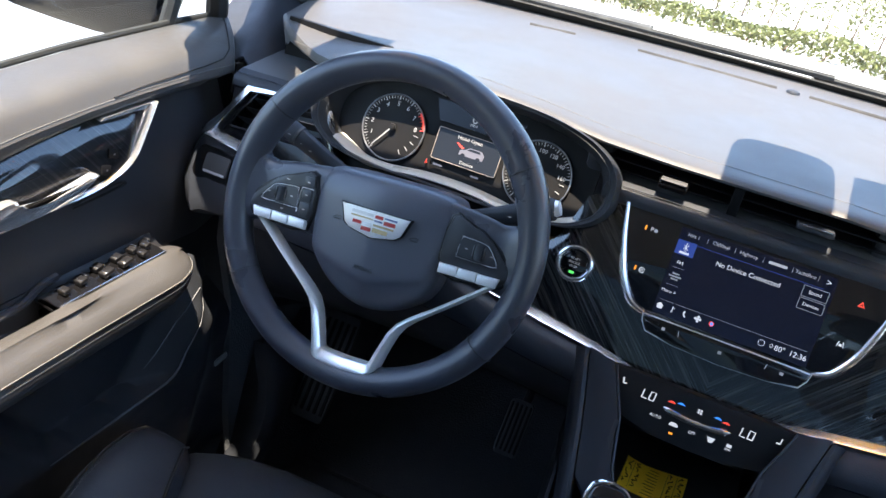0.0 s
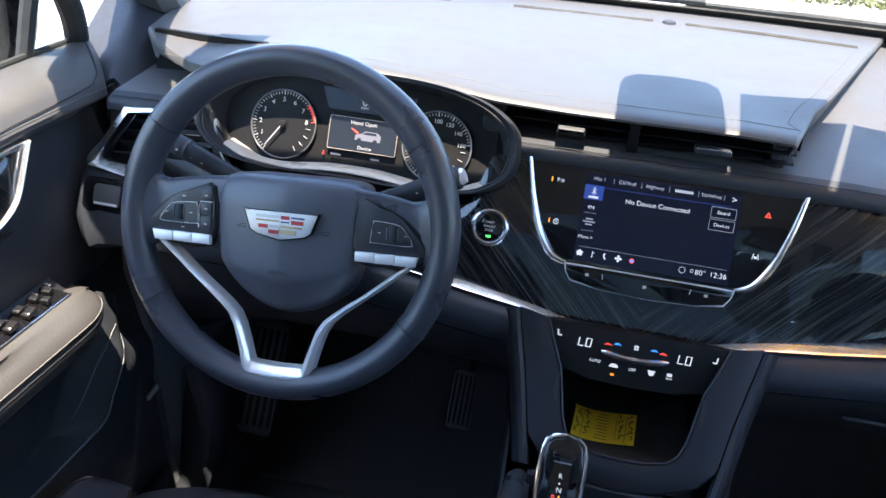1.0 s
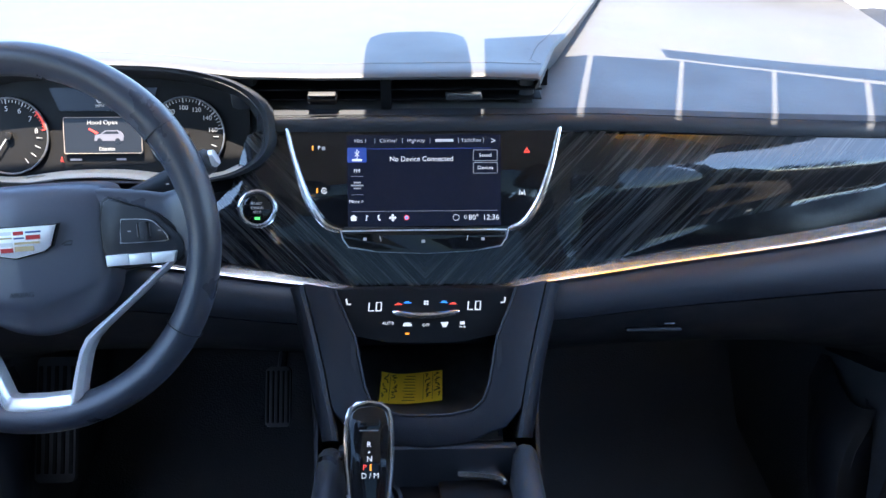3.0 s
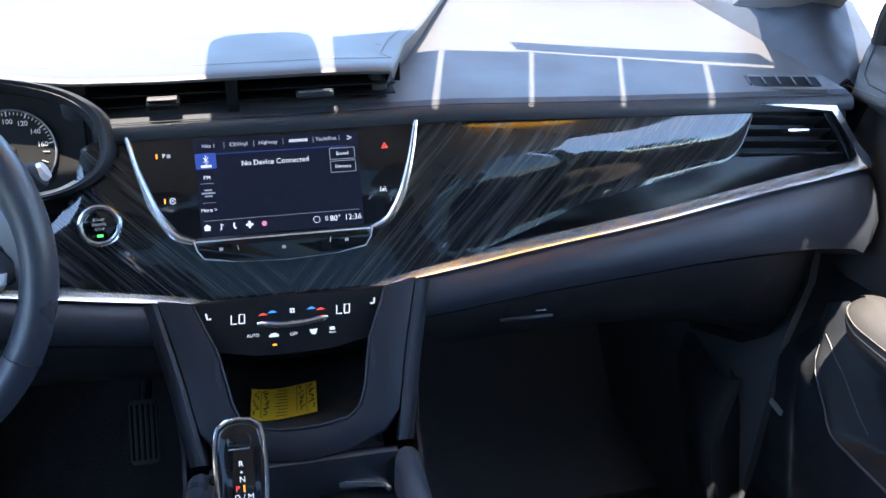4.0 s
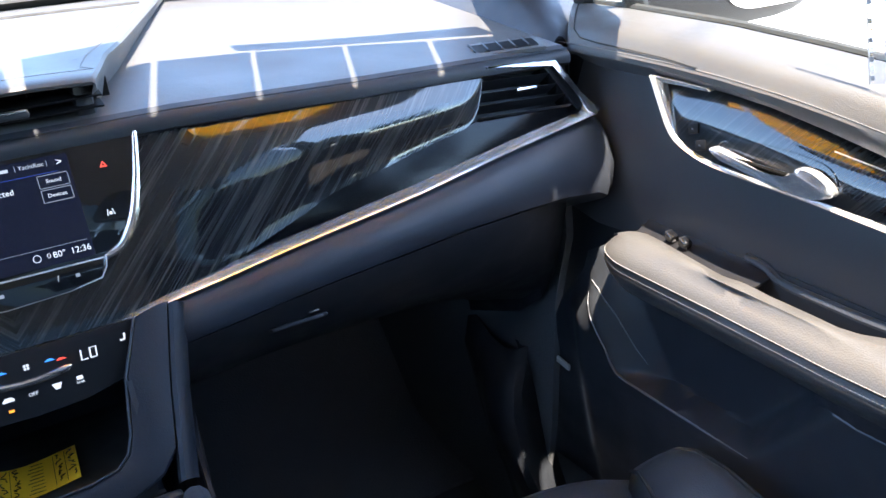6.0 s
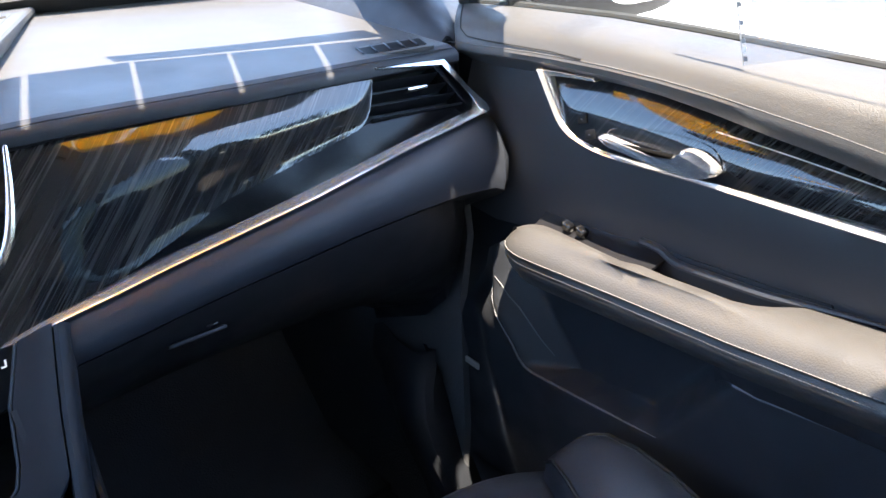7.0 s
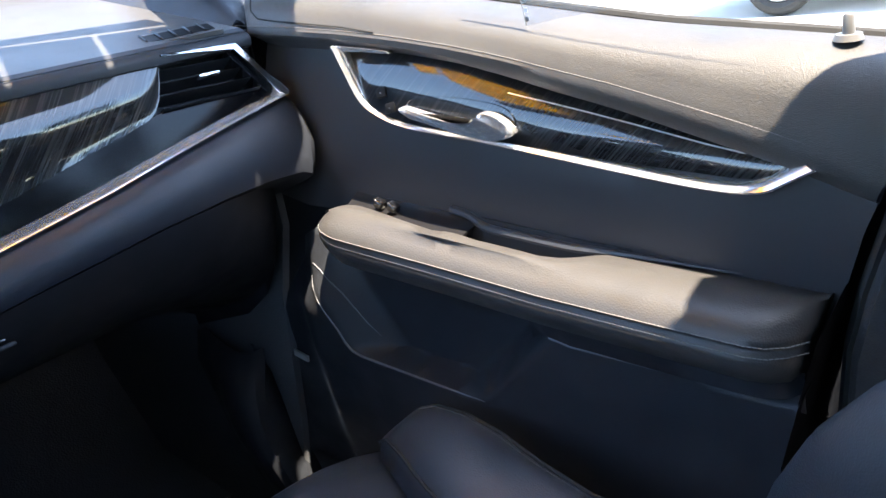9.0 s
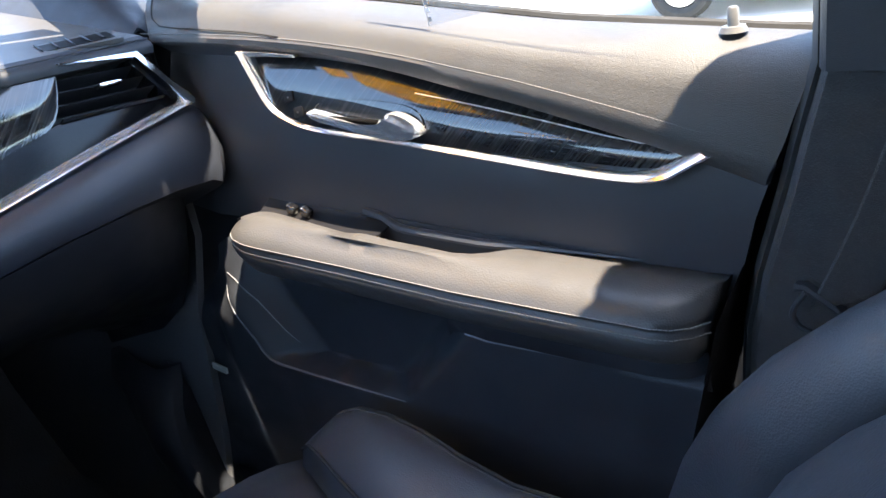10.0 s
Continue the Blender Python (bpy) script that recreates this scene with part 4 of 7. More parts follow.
for sgn in (-1, 1):
    # leather spoke from the hub to the rim
    hi = tab([(0.06, 0.047), (0.075, 0.046), (0.10, 0.0435), (0.12, 0.0405), (0.135, 0.0375), (0.147, 0.040), (0.157, 0.053), (0.166, 0.075)])
    lo = tab([(0.06, -0.032), (0.10, -0.032), (0.13, -0.032), (0.147, -0.034), (0.157, -0.040), (0.166, -0.050)])
    rows = []
    for x in (0.062, 0.075, 0.085, 0.10, 0.11, 0.12, 0.128, 0.135, 0.142, 0.147, 0.152, 0.157, 0.1615, 0.166):
        a, b = hi(x), lo(x)
        c = (a + b) / 2
        lift = 0.002 + 0.006 * max(0.0, (x - 0.140) / 0.026)
        rows.append([Vector((sgn * x, c + (a - c) * math.copysign(abs(math.cos(t)) ** 0.55, math.cos(t)), -0.006 + (0.010 + lift) * math.copysign(abs(math.sin(t)) ** 0.7, math.sin(t)))) for t in np.linspace(0, 2 * math.pi, 28, endpoint=False)])
    part("spoke", grid(rows, closed=True, caps=True), RIM, wheel, M=WM)
    pod_line = soft_poly(flip(POD, sgn))
    pod_ob = part("switch_pod", prism(pod_line, -0.004, 0.0078, 0.001), INKY, wheel, "gloss black switch pod", WM)
    part("switch_plate", prism(soft_poly(flip(shrink(POD, 0.0022), sgn)), 0.004, 0.0100, 0.0012), SWITCH, pod_ob, M=WM)
    part("rocker_gap", prism(soft_poly(flip(shrink(ROCKER, -0.0011), sgn), 2), 0.006, 0.0103), GLOSS, pod_ob, M=WM)
    rocker = part("rocker", prism(soft_poly(flip(ROCKER, sgn), 2), 0.006, 0.0122, 0.001), SWITCH, pod_ob, M=WM)
    part("rocker_edge", tube([Vector((x, y, 0.0119)) for x, y in soft_poly(flip(shrink(ROCKER, -0.0006), sgn), 2)], 0.0004, 5, closed=True), SILVER, pod_ob, "fine silver outline", WM)
    part("roller", tube([Vector((HX * 0.5 + sgn * 0.117, -0.0035, 0.0118)), Vector((HX * 0.5 + sgn * 0.117, 0.0125, 0.0118))], 0.0052, 14, flat=0.8), HARD, rocker, M=WM)
    for d in (-0.0058, 0.0058):
        part("roller_guard", box(HX * 0.5 + sgn * (0.117 + d), 0.0045, 0.0120, 0.0008, 0.0120, 0.003, 0.0003), DULL, rocker, M=WM)
    if sgn < 0:
        for y0, y1 in ((0.0185, 0.0300), (0.0040, 0.0165), (-0.0140, 0.0020)):
            part("key", prism(rounded(*sorted((HX * 0.5 + sgn * 0.0805, HX * 0.5 + sgn * 0.0925))[:1], y0, *sorted((HX * 0.5 + sgn * 0.0805, HX * 0.5 + sgn * 0.0925))[1:], y1, 0.0015), 0.006, 0.0114, 0.0008), SWITCH, pod_ob, M=WM)
    if sgn < 0:
        part("key_line", tube([Vector((HX * 0.5 - x, y, 0.0108)) for x, y in ((0.080, 0.0175), (0.0935, 0.0175), (0.0945, 0.012), (0.0945, -0.010))], 0.0006, 5), SILVER, pod_ob, "thin silver line", WM)
    for k in range(3):
        x0, x1 = 0.0795 + 0.0213 * k, 0.0795 + 0.0213 * k + 0.0207
        part("silver_button", prism(flip(((x0, -0.0272), (x1, -0.0268), (x1 + (0.003 if k == 2 else 0), -0.0165), (x0, -0.0170)), sgn), 0.004, 0.0150, 0.0016), SILVER, pod_ob, "flat silver button", WM)
    for x, y, w in ((0.1315, 0.0035, 0.003), (0.1035, 0.0045, 0.003), (0.112, 0.0215, 0.004), (0.112, -0.0115, 0.003), (0.0865, 0.024, 0.003), (0.0865, 0.010, 0.003), (0.0865, -0.006, 0.003))[:7 if sgn < 0 else 2]:
        part("symbol", box(HX * 0.5 + sgn * x, y, 0.0118, w, 0.0010, 0.0012), WHITE, pod_ob, M=WM)
# silver V of the lower spoke
half = [((0.1420, -0.0270), (0.1335, -0.0272)), ((0.1250, -0.0415), (0.1175, -0.0395)), ((0.1075, -0.0570), (0.1000, -0.0540)), ((0.0930, -0.0690), (0.0850, -0.0660)), ((0.0800, -0.0795), (0.0715, -0.0760)), ((0.0680, -0.0895), (0.0590, -0.0855)), ((0.0590, -0.0985), (0.0485, -0.0950)), ((0.0525, -0.1100), (0.0415, -0.1070)),
        ((0.0480, -0.1240), (0.0370, -0.1200)), ((0.0440, -0.1380), (0.0330, -0.1320)), ((0.0400, -0.1520), (0.0300, -0.1425)), ((0.0370, -0.1630), (0.0285, -0.1465)), ((0.0320, -0.1690), (0.0250, -0.1480)), ((0.0, -0.1705), (0.0, -0.1490))]
half = [((a[0] + (b[0] - a[0]) * slim, a[1] + (b[1] - a[1]) * slim), b) for (a, b), slim in zip(half, [0.0, 0.05, 0.1] + [0.14] * 6 + [0.11, 0.06, 0.0, 0.0, 0.0])]
SH = 0.002
pairs = [((SH + a[0], a[1]), (SH + b[0], b[1])) for a, b in half] + [((SH - a[0], a[1]), (SH - b[0], b[1])) for a, b in half[-2::-1]]
rows = []
for (au, av), (bu, bv) in pairs:
    rows.append([Vector((au + (bu - au) * f, av + (bv - av) * f, n)) for f, n in ((0, -0.008), (0, 0.0065), (0.06, 0.0085), (0.42, 0.0128), (0.5, 0.0130), (0.58, 0.0126), (0.94, 0.0085), (1, 0.0065), (1, -0.008))])
part("lower_spoke", grid(rows, closed=True, caps=True), SATIN, wheel, "silver V-shaped lower spoke", WM)

# ---- screen in the middle of the fascia ----
def plane(u, v, n=0.0):
    return UP19 @ Matrix.Translation((u, v, n))


LIT = material("lit_white", (0.25, 0.25, 0.25), 0.4, glow=(0.85, 0.9, 1.0, 0.10))
LITDIM = material("lit_grey", (0.2, 0.2, 0.2), 0.4, glow=(0.6, 0.66, 0.8, 0.035))
LITMENU = material("lit_pale_grey", (0.22, 0.22, 0.23), 0.4, glow=(0.75, 0.8, 0.92, 0.06))
LITRED = material("lit_red", (0.6, 0.05, 0.03), 0.4, glow=(1.0, 0.08, 0.05, 0.12))
LITBLUE = material("lit_blue", (0.05, 0.2, 0.7), 0.4, glow=(0.05, 0.30, 1.0, 0.14))
LITORANGE = material("lit_orange", (0.7, 0.25, 0.03), 0.4, glow=(1.0, 0.30, 0.02, 0.16))
LITGREEN = material("lit_green", (0.1, 0.6, 0.1), 0.4, glow=(0.15, 1.0, 0.2, 0.12))
NAVY = material("lit_navy", (0.004, 0.005, 0.012), 0.15, glow=(0.010, 0.014, 0.036, 0.05))
NAVYBTN = material("lit_navy_button", (0.02, 0.03, 0.10), 0.2, glow=(0.03, 0.07, 0.35, 0.10))

info = thing("infotainment_panel", plane(0, 0), "gloss black infotainment panel with a lit touchscreen", "infotainment screen")
half = [(0.153, 0.0575), (0.146, 0.025), (0.139, 0.0), (0.131, -0.022), (0.122, -0.038), (0.112, -0.050), (0.100, -0.0555), (0.094, -0.0565)]
part("panel", prism([(u, v) for u, v in half] + [(-u, v) for u, v in half[::-1]], -0.004, 0.0085, 0.001), GLOSS, info, "gloss black panel", UP19)
for sgn in (-1, 1):
    path = smooth([(sgn * u, v, 0.009) for u, v in half], 4)
    part("chrome_edge", tube(path, [0.0026 + 0.0022 * math.sin(math.pi * k / (len(path) - 1)) for k in range(len(path))], 10), BRIGHT, info, "bright chrome edging", UP19)
N0 = 0.0088
display = part("touchscreen", prism(rounded(-0.0865, -0.0525, 0.0865, 0.050, 0.001), 0.004, N0), NAVY, info, "lit dark blue touchscreen with white menus", UP19)
T = N0 + 0.0003
part("top_line", box(0, 0.0345, T, 0.150, 0.0005, 0.0004), NAVYBTN, display, M=UP19)
part("bottom_line", box(0, -0.0355, T, 0.165, 0.0004, 0.0004), LITDIM, display, M=UP19)
letters("lettering", "No Device Connected", 0.0078, plane(-0.003, 0.0228, T), LIT, display)
for w, u, v, s in (("FM", -0.0755, 0.010, 0.006), ("More >", -0.0765, -0.0243, 0.0055), ("80°", 0.0555, -0.0435, 0.0085), ("12:36", 0.075, -0.0435, 0.0085)):
    letters("lettering", w, s, plane(u, v, T), LIT, display)
for k, u in enumerate((-0.071, -0.040, -0.009, 0.023, 0.053)):
    if k == 3:
        part("menu_bar", box(u, 0.0435, T, 0.020, 0.0030, 0.0004), LITMENU, display, M=UP19)
    else:
        letters("lettering", ("Hits 1", "ClsVinyl", "Highway", "", "YachtRoc")[k], 0.0058, plane(u, 0.0435, T), LITMENU, display)
for u in (-0.055, -0.024, 0.007, 0.039, 0.067):
    part("menu_divider", box(u, 0.0435, T, 0.0005, 0.006, 0.0004), LITDIM, display, M=UP19)
letters("lettering", ">", 0.010, plane(0.078, 0.0425, T), LIT, display)
part("source_button", prism(rounded(-0.086, 0.0195, -0.0645, 0.036, 0.001), N0, N0 + 0.0003), NAVYBTN, display, M=UP19)
part("source_bar", box(-0.0752, 0.0222, N0 + 0.0006, 0.011, 0.0025, 0.0003), LIT, display, M=UP19)
rune = [(-0.0775, 0.0265), (-0.0727, 0.0312), (-0.0752, 0.0338), (-0.0752, 0.0240), (-0.0727, 0.0265), (-0.0775, 0.0312)]
part("source_symbol", tube([Vector((u, v, N0 + 0.0006)) for u, v in rune], 0.0004, 5), LIT, display, M=UP19)
for v in (0.004, -0.0165):
    part("divider", box(-0.0755, v, T, 0.0135, 0.0004, 0.0004), LITDIM, display, M=UP19)
for k in range(3):
    part("radio_bar", box(-0.0755, -0.003 - 0.0032 * k, T, (0.008, 0.014, 0.008)[k], 0.0018, 0.0004), LITDIM, display, M=UP19)
for v, w in ((0.0265, "Sound"), (0.0125, "Devices")):
    part("button_outline", tube([Vector((x, y, T)) for x, y in rounded(0.0555, v - 0.006, 0.0825, v + 0.006, 0.001)], 0.00035, 5, closed=True), LITDIM, display, M=UP19)
    letters("lettering", w, 0.0055, plane(0.069, v, T), LIT, display)
# bottom row of symbols
part("home_symbol", prism([(-0.083, -0.046), (-0.077, -0.046), (-0.077, -0.0425), (-0.0755, -0.0425), (-0.080, -0.039), (-0.0845, -0.0425), (-0.083, -0.0425)], N0, T), LIT, display, M=UP19)
part("note_symbol", tube([Vector(p) for p in ((-0.0668, -0.0458, T), (-0.0655, -0.0455, T), (-0.0655, -0.0395, T), (-0.0632, -0.0415, T))], 0.0006, 5), LIT, display, M=UP19)
part("phone_symbol", tube([Vector(p) for p in ((-0.0515, -0.0395, T), (-0.0525, -0.0415, T), (-0.0520, -0.044, T), (-0.0502, -0.0460, T))], 0.0009, 5), LIT, display, M=UP19)
for du, dv in ((0, 0), (0.0026, 0), (-0.0026, 0), (0, 0.0026), (0, -0.0026)):
    part("apps_dot", disc(-0.0360 + du, -0.0428 + dv, 0.0015, N0, T, n=10), LIT, display, M=UP19)
part("service_symbol", disc(-0.0205, -0.0428, 0.0029, N0, T, n=16), LITRED, display, M=UP19)
part("service_middle", disc(-0.0205, -0.0428, 0.0019, T, T + 0.0002, n=12), LITBLUE, display, M=UP19)
part("status_ring", tube([Vector((0.0355 + 0.0034 * math.cos(a), -0.0432 + 0.0034 * math.sin(a), T)) for a in np.linspace(0, 6.28, 20, endpoint=False)], 0.0003, 5, closed=True), LIT, display, M=UP19)
part("pin_symbol", tube([Vector((0.0462 + 0.0014 * math.cos(a), -0.0428 + 0.002 * math.sin(a), T)) for a in np.linspace(0, 6.28, 12, endpoint=False)], 0.0003, 5, closed=True), LIT, display, M=UP19)
# keys left and right of the screen
for u, v in ((-0.1245, 0.036), (-0.1205, -0.0115)):
    part("orange_light", box(u, v, N0 + 0.0004, 0.0016, 0.0052, 0.0006), LITORANGE, info, "small orange light", UP19)
letters("lettering", "P", 0.0065, plane(-0.1172, 0.0358, N0 + 0.0004), LIT, info)
part("park_waves", box(-0.1125, 0.0355, N0 + 0.0004, 0.0038, 0.0038, 0.0005), LITDIM, info, M=UP19)
part("stop_ring", tube([Vector((-0.1125 + 0.0029 * math.cos(a), -0.0118 + 0.0029 * math.sin(a), N0 + 0.0004)) for a in np.linspace(0.3, 6.0, 14)], 0.0005, 5), LIT, info, M=UP19)
letters("lettering", "A", 0.0045, plane(-0.1125, -0.0118, N0 + 0.0004), LIT, info)
part("hazard_triangle", prism([(0.1122, 0.0290), (0.1198, 0.0290), (0.1160, 0.0355)], N0 - 0.001, N0 + 0.0006), LITRED, info, "red hazard triangle", UP19)
part("hazard_middle", prism([(0.1143, 0.0305), (0.1177, 0.0305), (0.1160, 0.0333)], N0, N0 + 0.0008), GLOSS, info, M=UP19)
for du, lean in ((-0.0034, 0.0012), (0.0034, -0.0012)):
    part("lane_mark", tube([Vector((0.1105 + du, -0.0185, N0 + 0.0005)), Vector((0.1105 + du + lean, -0.0125, N0 + 0.0005))], 0.0005, 5), LIT, info, M=UP19)
part("lane_car", box(0.1105, -0.0165, N0 + 0.0005, 0.0030, 0.0028, 0.0004), LIT, info, M=UP19)
# key bar under the screen
bar = [(0.0945, -0.0565), (0.0925, -0.066), (0.086, -0.0755), (0.055, -0.0805), (0.0, -0.083)]
keys = part("key_bar", prism(bar + [(-u, v) for u, v in bar[-2::-1]], -0.002, 0.0135, 0.003, seg=3), GLOSS, info, "gloss black key bar", UP19)
part("bar_edge", tube([Vector((u, v, 0.012)) for u, v in [(-u, v) for u, v in bar] [::1]] + [Vector((u, v, 0.012)) for u, v in bar[-2::-1]], 0.0008, 6), SILVER, keys, M=UP19)
part("bar_top", box(0, -0.0570, 0.0125, 0.186, 0.0016, 0.003, 0.0006), SILVER, keys, M=UP19)
for u, v in ((-0.0675, -0.0665), (-0.002, -0.0695), (0.0655, -0.0675)):
    part("symbol", box(u, v, 0.0137, 0.004, 0.0034, 0.0005), LITDIM, keys, M=UP19)
for u, r in ((-0.050, 12), (0.048, -12)):
    part("bright_mark", box(u, -0.0662, 0.0137, 0.0008, 0.006, 0.0005, 0, Matrix.Rotation(radians(r), 4, "Z")), WHITE, keys, M=UP19)

# start button
start = thing("start_button", plane(-0.188, -0.031, 0.004), "black engine start button in a chrome ring", "button")
SM = plane(-0.188, -0.031, 0.004)
part("ring", tube([Vector((0.0192 * math.cos(a), 0.0192 * math.sin(a), 0.002)) for a in np.linspace(0, 2 * math.pi, 40, endpoint=False)], 0.0034, 10, closed=True), BRIGHT, start, "chrome ring", SM)
part("button", disc(0, 0, 0.0160, -0.004, 0.0045, 0.002), GLOSS, start, M=SM)
for k, w in enumerate(("START", "ENGINE", "STOP")):
    letters("lettering", w, 0.0040, SM @ Matrix.Translation((0, 0.0055 - 0.0048 * k, 0.0047)), LITDIM, start)
part("green_light", box(0, -0.0110, 0.0047, 0.0060, 0.0030, 0.0006, 0.0002), LITGREEN, start, "small green light", SM)

# ---- climate panel ----
climate = thing("climate_panel", plane(0, -0.15, 0.02), "gloss black climate panel with lit white symbols", "climate control")
poly = [(0.101, -0.1215), (0.0985, -0.130), (0.089, -0.155), (0.080, -0.176), (0.045, -0.182), (0.0, -0.184)]
part("panel", prism(poly + [(-u, v) for u, v in poly[-2::-1]], -0.02, 0.024, 0.002), INKY, climate, "black panel", UP19)
NC = 0.0245
for u in (-0.0565, 0.0545):
    for strokes in (((-0.0085, 0.0055), (-0.0085, -0.0055), (-0.0015, -0.0055)), ((0.0015, -0.0055), (0.0015, 0.0055), (0.0082, 0.0055), (0.0082, -0.0055), (0.0015, -0.0055))):
        part("lit_figure", tube([Vector((u + 0.82 * a + 0.08 * b, -0.1415 + 0.85 * b, NC)) for a, b in strokes], 0.0008, 6), LIT, climate, "lit white letter", UP19)
bowl = [Vector((0.0375 * f, -0.1475 - 0.0045 * (1 - f * f), NC + 0.0025)) for f in np.linspace(-1, 1, 15)]
part("fan_rocker", tube(bowl, [0.0015] + [0.0036] * 13 + [0.0015], 10), BRIGHT, climate, "curved chrome rocker", UP19)
for u, v, col in ((-0.0305, -0.1400, LITRED), (-0.0205, -0.1382, LITBLUE), (0.0205, -0.1382, LITBLUE), (0.0305, -0.1400, LITRED)):
    part("wedge", prism([(u - 0.0048, v), (u + 0.0048, v), (u + 0.0012, v + 0.0022), (u - 0.0012, v + 0.0022)], NC - 0.002, NC + 0.0004), col, climate, M=UP19)
for du, dv in ((0.0014, 0.0014), (-0.0014, 0.0014), (0.0014, -0.0014), (-0.0014, -0.0014)):
    part("fan_blade", disc(0.0005 + du, -0.1378 + dv, 0.0013, NC - 0.001, NC + 0.0004, n=8), LIT, climate, M=UP19)
letters("lettering", "AUTO", 0.0047, plane(-0.0425, -0.1605, NC), LIT, climate)
letters("lettering", "OFF", 0.0047, plane(0.0, -0.1632, NC), LIT, climate)
letters("lettering", "REAR", 0.0030, plane(0.0410, -0.1655, NC), LIT, climate)
part("rear_screen_symbol", box(0.0410, -0.1612, NC, 0.0055, 0.0035, 0.0005), LIT, climate, M=UP19)
part("front_screen_symbol", prism([(0.0165, -0.1600), (0.0255, -0.1600), (0.0230, -0.1655), (0.0190, -0.1655)], NC - 0.001, NC + 0.0004), LIT, climate, M=UP19)
part("recirculation_symbol", prism([(-0.0260, -0.1640), (-0.0160, -0.1640), (-0.0160, -0.1620), (-0.0185, -0.1600), (-0.0235, -0.1600), (-0.0260, -0.1625)], NC - 0.001, NC + 0.0004), LIT, climate, M=UP19)
part("orange_light", box(-0.0210, -0.1725, NC, 0.0045, 0.0022, 0.0005), LITORANGE, climate, "small orange light", UP19)
for u, s in ((-0.0865, 1), (0.0870, -1)):
    part("seat_symbol", tube([Vector((u - s * 0.0022, -0.1325, NC)), Vector((u - s * 0.0012, -0.1385, NC)), Vector((u + s * 0.0028, -0.1385, NC))], 0.0010, 6), LIT, climate, M=UP19)

# ---- centre console ----
BM = Matrix(((1, 0, 0, 0), (0, 0.614, -0.789, -0.06), (0, 0.789, 0.614, 0.65), (0, 0, 0, 1)))   # right, up the slope, out of it
console = thing("centre_console", (0, -0.25, 0.02), "black leather centre console with an open tray", "console")
out_x = tab([(0.03, 0.146), (0.0, 0.137), (-0.083, 0.115), (-0.172, 0.096), (-0.19, 0.094)])
for sgn in (-1, 1):
    # leather cheek between the tray's mouth and the console's outer edge
    inn = [(0.101, -0.008), (0.092, -0.03), (0.078, -0.062), (0.072, -0.09), (0.067, -0.115), (0.060, -0.132), (0.048, -0.142), (0.025, -0.1465), (0.0, -0.1475)]
    outv = [-0.0, -0.03, -0.06, -0.09, -0.118, -0.140, -0.160, -0.176, -0.183]
    outx = [out_x(v) for v in outv[:6]] + [0.085, 0.045, 0.0]
    rows = []
    for (iu, iv), ou, ov in zip(inn, outx, outv):
        rows.append([Vector((sgn * (iu + (ou - iu) * f), iv + (ov - iv) * f, h)) for f, h in ((0, -0.012), (0.0, -0.002), (0.06, 0.002), (0.3, 0.004), (0.7, 0.004), (0.95, 0.001), (1, -0.004))])
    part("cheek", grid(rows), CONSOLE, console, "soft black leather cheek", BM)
    part("cheek_piping", tube([Vector((sgn * u, v, 0.002)) for u, v in inn], 0.0014, 8), LOWPAD, console, M=BM)
    # outer edge with stitching and the console's flank
    rows = []
    for v in (-0.004, -0.012, -0.03, -0.06, -0.09, -0.12, -0.15, -0.172):
        x = out_x(v)
        rows.append([Vector((sgn * (x + dx), v, n)) for dx, n in ((-0.002, -0.006), (0.0, 0.002), (0.004, 0.005), (0.009, 0.003), (0.014, -0.004), (0.018, -0.016), (0.020, -0.05), (0.020, -0.25))])
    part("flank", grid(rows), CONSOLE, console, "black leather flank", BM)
    rows = [[Vector((sgn * x, y, z)) for z in (0.54, 0.45, 0.30, 0.0)] for x, y in ((0.150, 0.85), (0.150, 0.10), (0.142, -0.02), (0.128, -0.10), (0.120, -0.20), (0.122, -0.45), (0.122, -0.95))]
    rows = [[Vector((v.x, v.y, min(v.z, 0.50 if v.y > -0.15 else 0.462))) for v in r] for r in rows]
    part("side_wall", grid(rows, thick=0.004), HARD, console, M=Matrix())
    # padded rail along the lower console
    rx = out_x(-0.172) + 0.008
    part("rail", grid([[Vector((sgn * (rx + a * w), y, z + b)) for a, b in ((-0.016, -0.05), (-0.0135, -0.008), (-0.010, -0.001), (-0.002, 0.003), (0.006, 0.001), (0.012, -0.006), (0.015, -0.02), (0.016, -0.10))] for y, z, w in ((-0.1640, 0.496, 0.80), (-0.1655, 0.503, 0.94), (-0.170, 0.506, 1.0), (-0.22, 0.503, 1.04), (-0.32, 0.498, 1.1), (-0.60, 0.490, 1.1), (-0.95, 0.485, 1.1))], caps=False), LEATHER, console, "padded rail beside the console deck", sharp=70)
    part("tray_wall", grid([[Vector((sgn * x, y, z)) for y, z in ((-0.105, 0.60), (-0.150, 0.535), (-0.145, 0.497), (0.06, 0.497), (0.06, 0.60))] for x in (0.077, 0.082)]), HARD, console)
part("tray_floor", box(0, -0.045, 0.4995, 0.165, 0.215, 0.006), RUBBER, console, "dark rubber tray floor")
part("tray_back", box(0, 0.062, 0.56, 0.17, 0.008, 0.13), HARD, console)
part("tray_roof", box(0, 0.0, 0.594, 0.165, 0.13, 0.006), HARD, console)
part("deck", box(0, -0.55, 0.452, 0.20, 0.80, 0.014, 0.004), INKY, console, "satin black console deck")
part("deck_front", box(0, -0.168, 0.478, 0.19, 0.012, 0.06, 0.003), HARD, console)
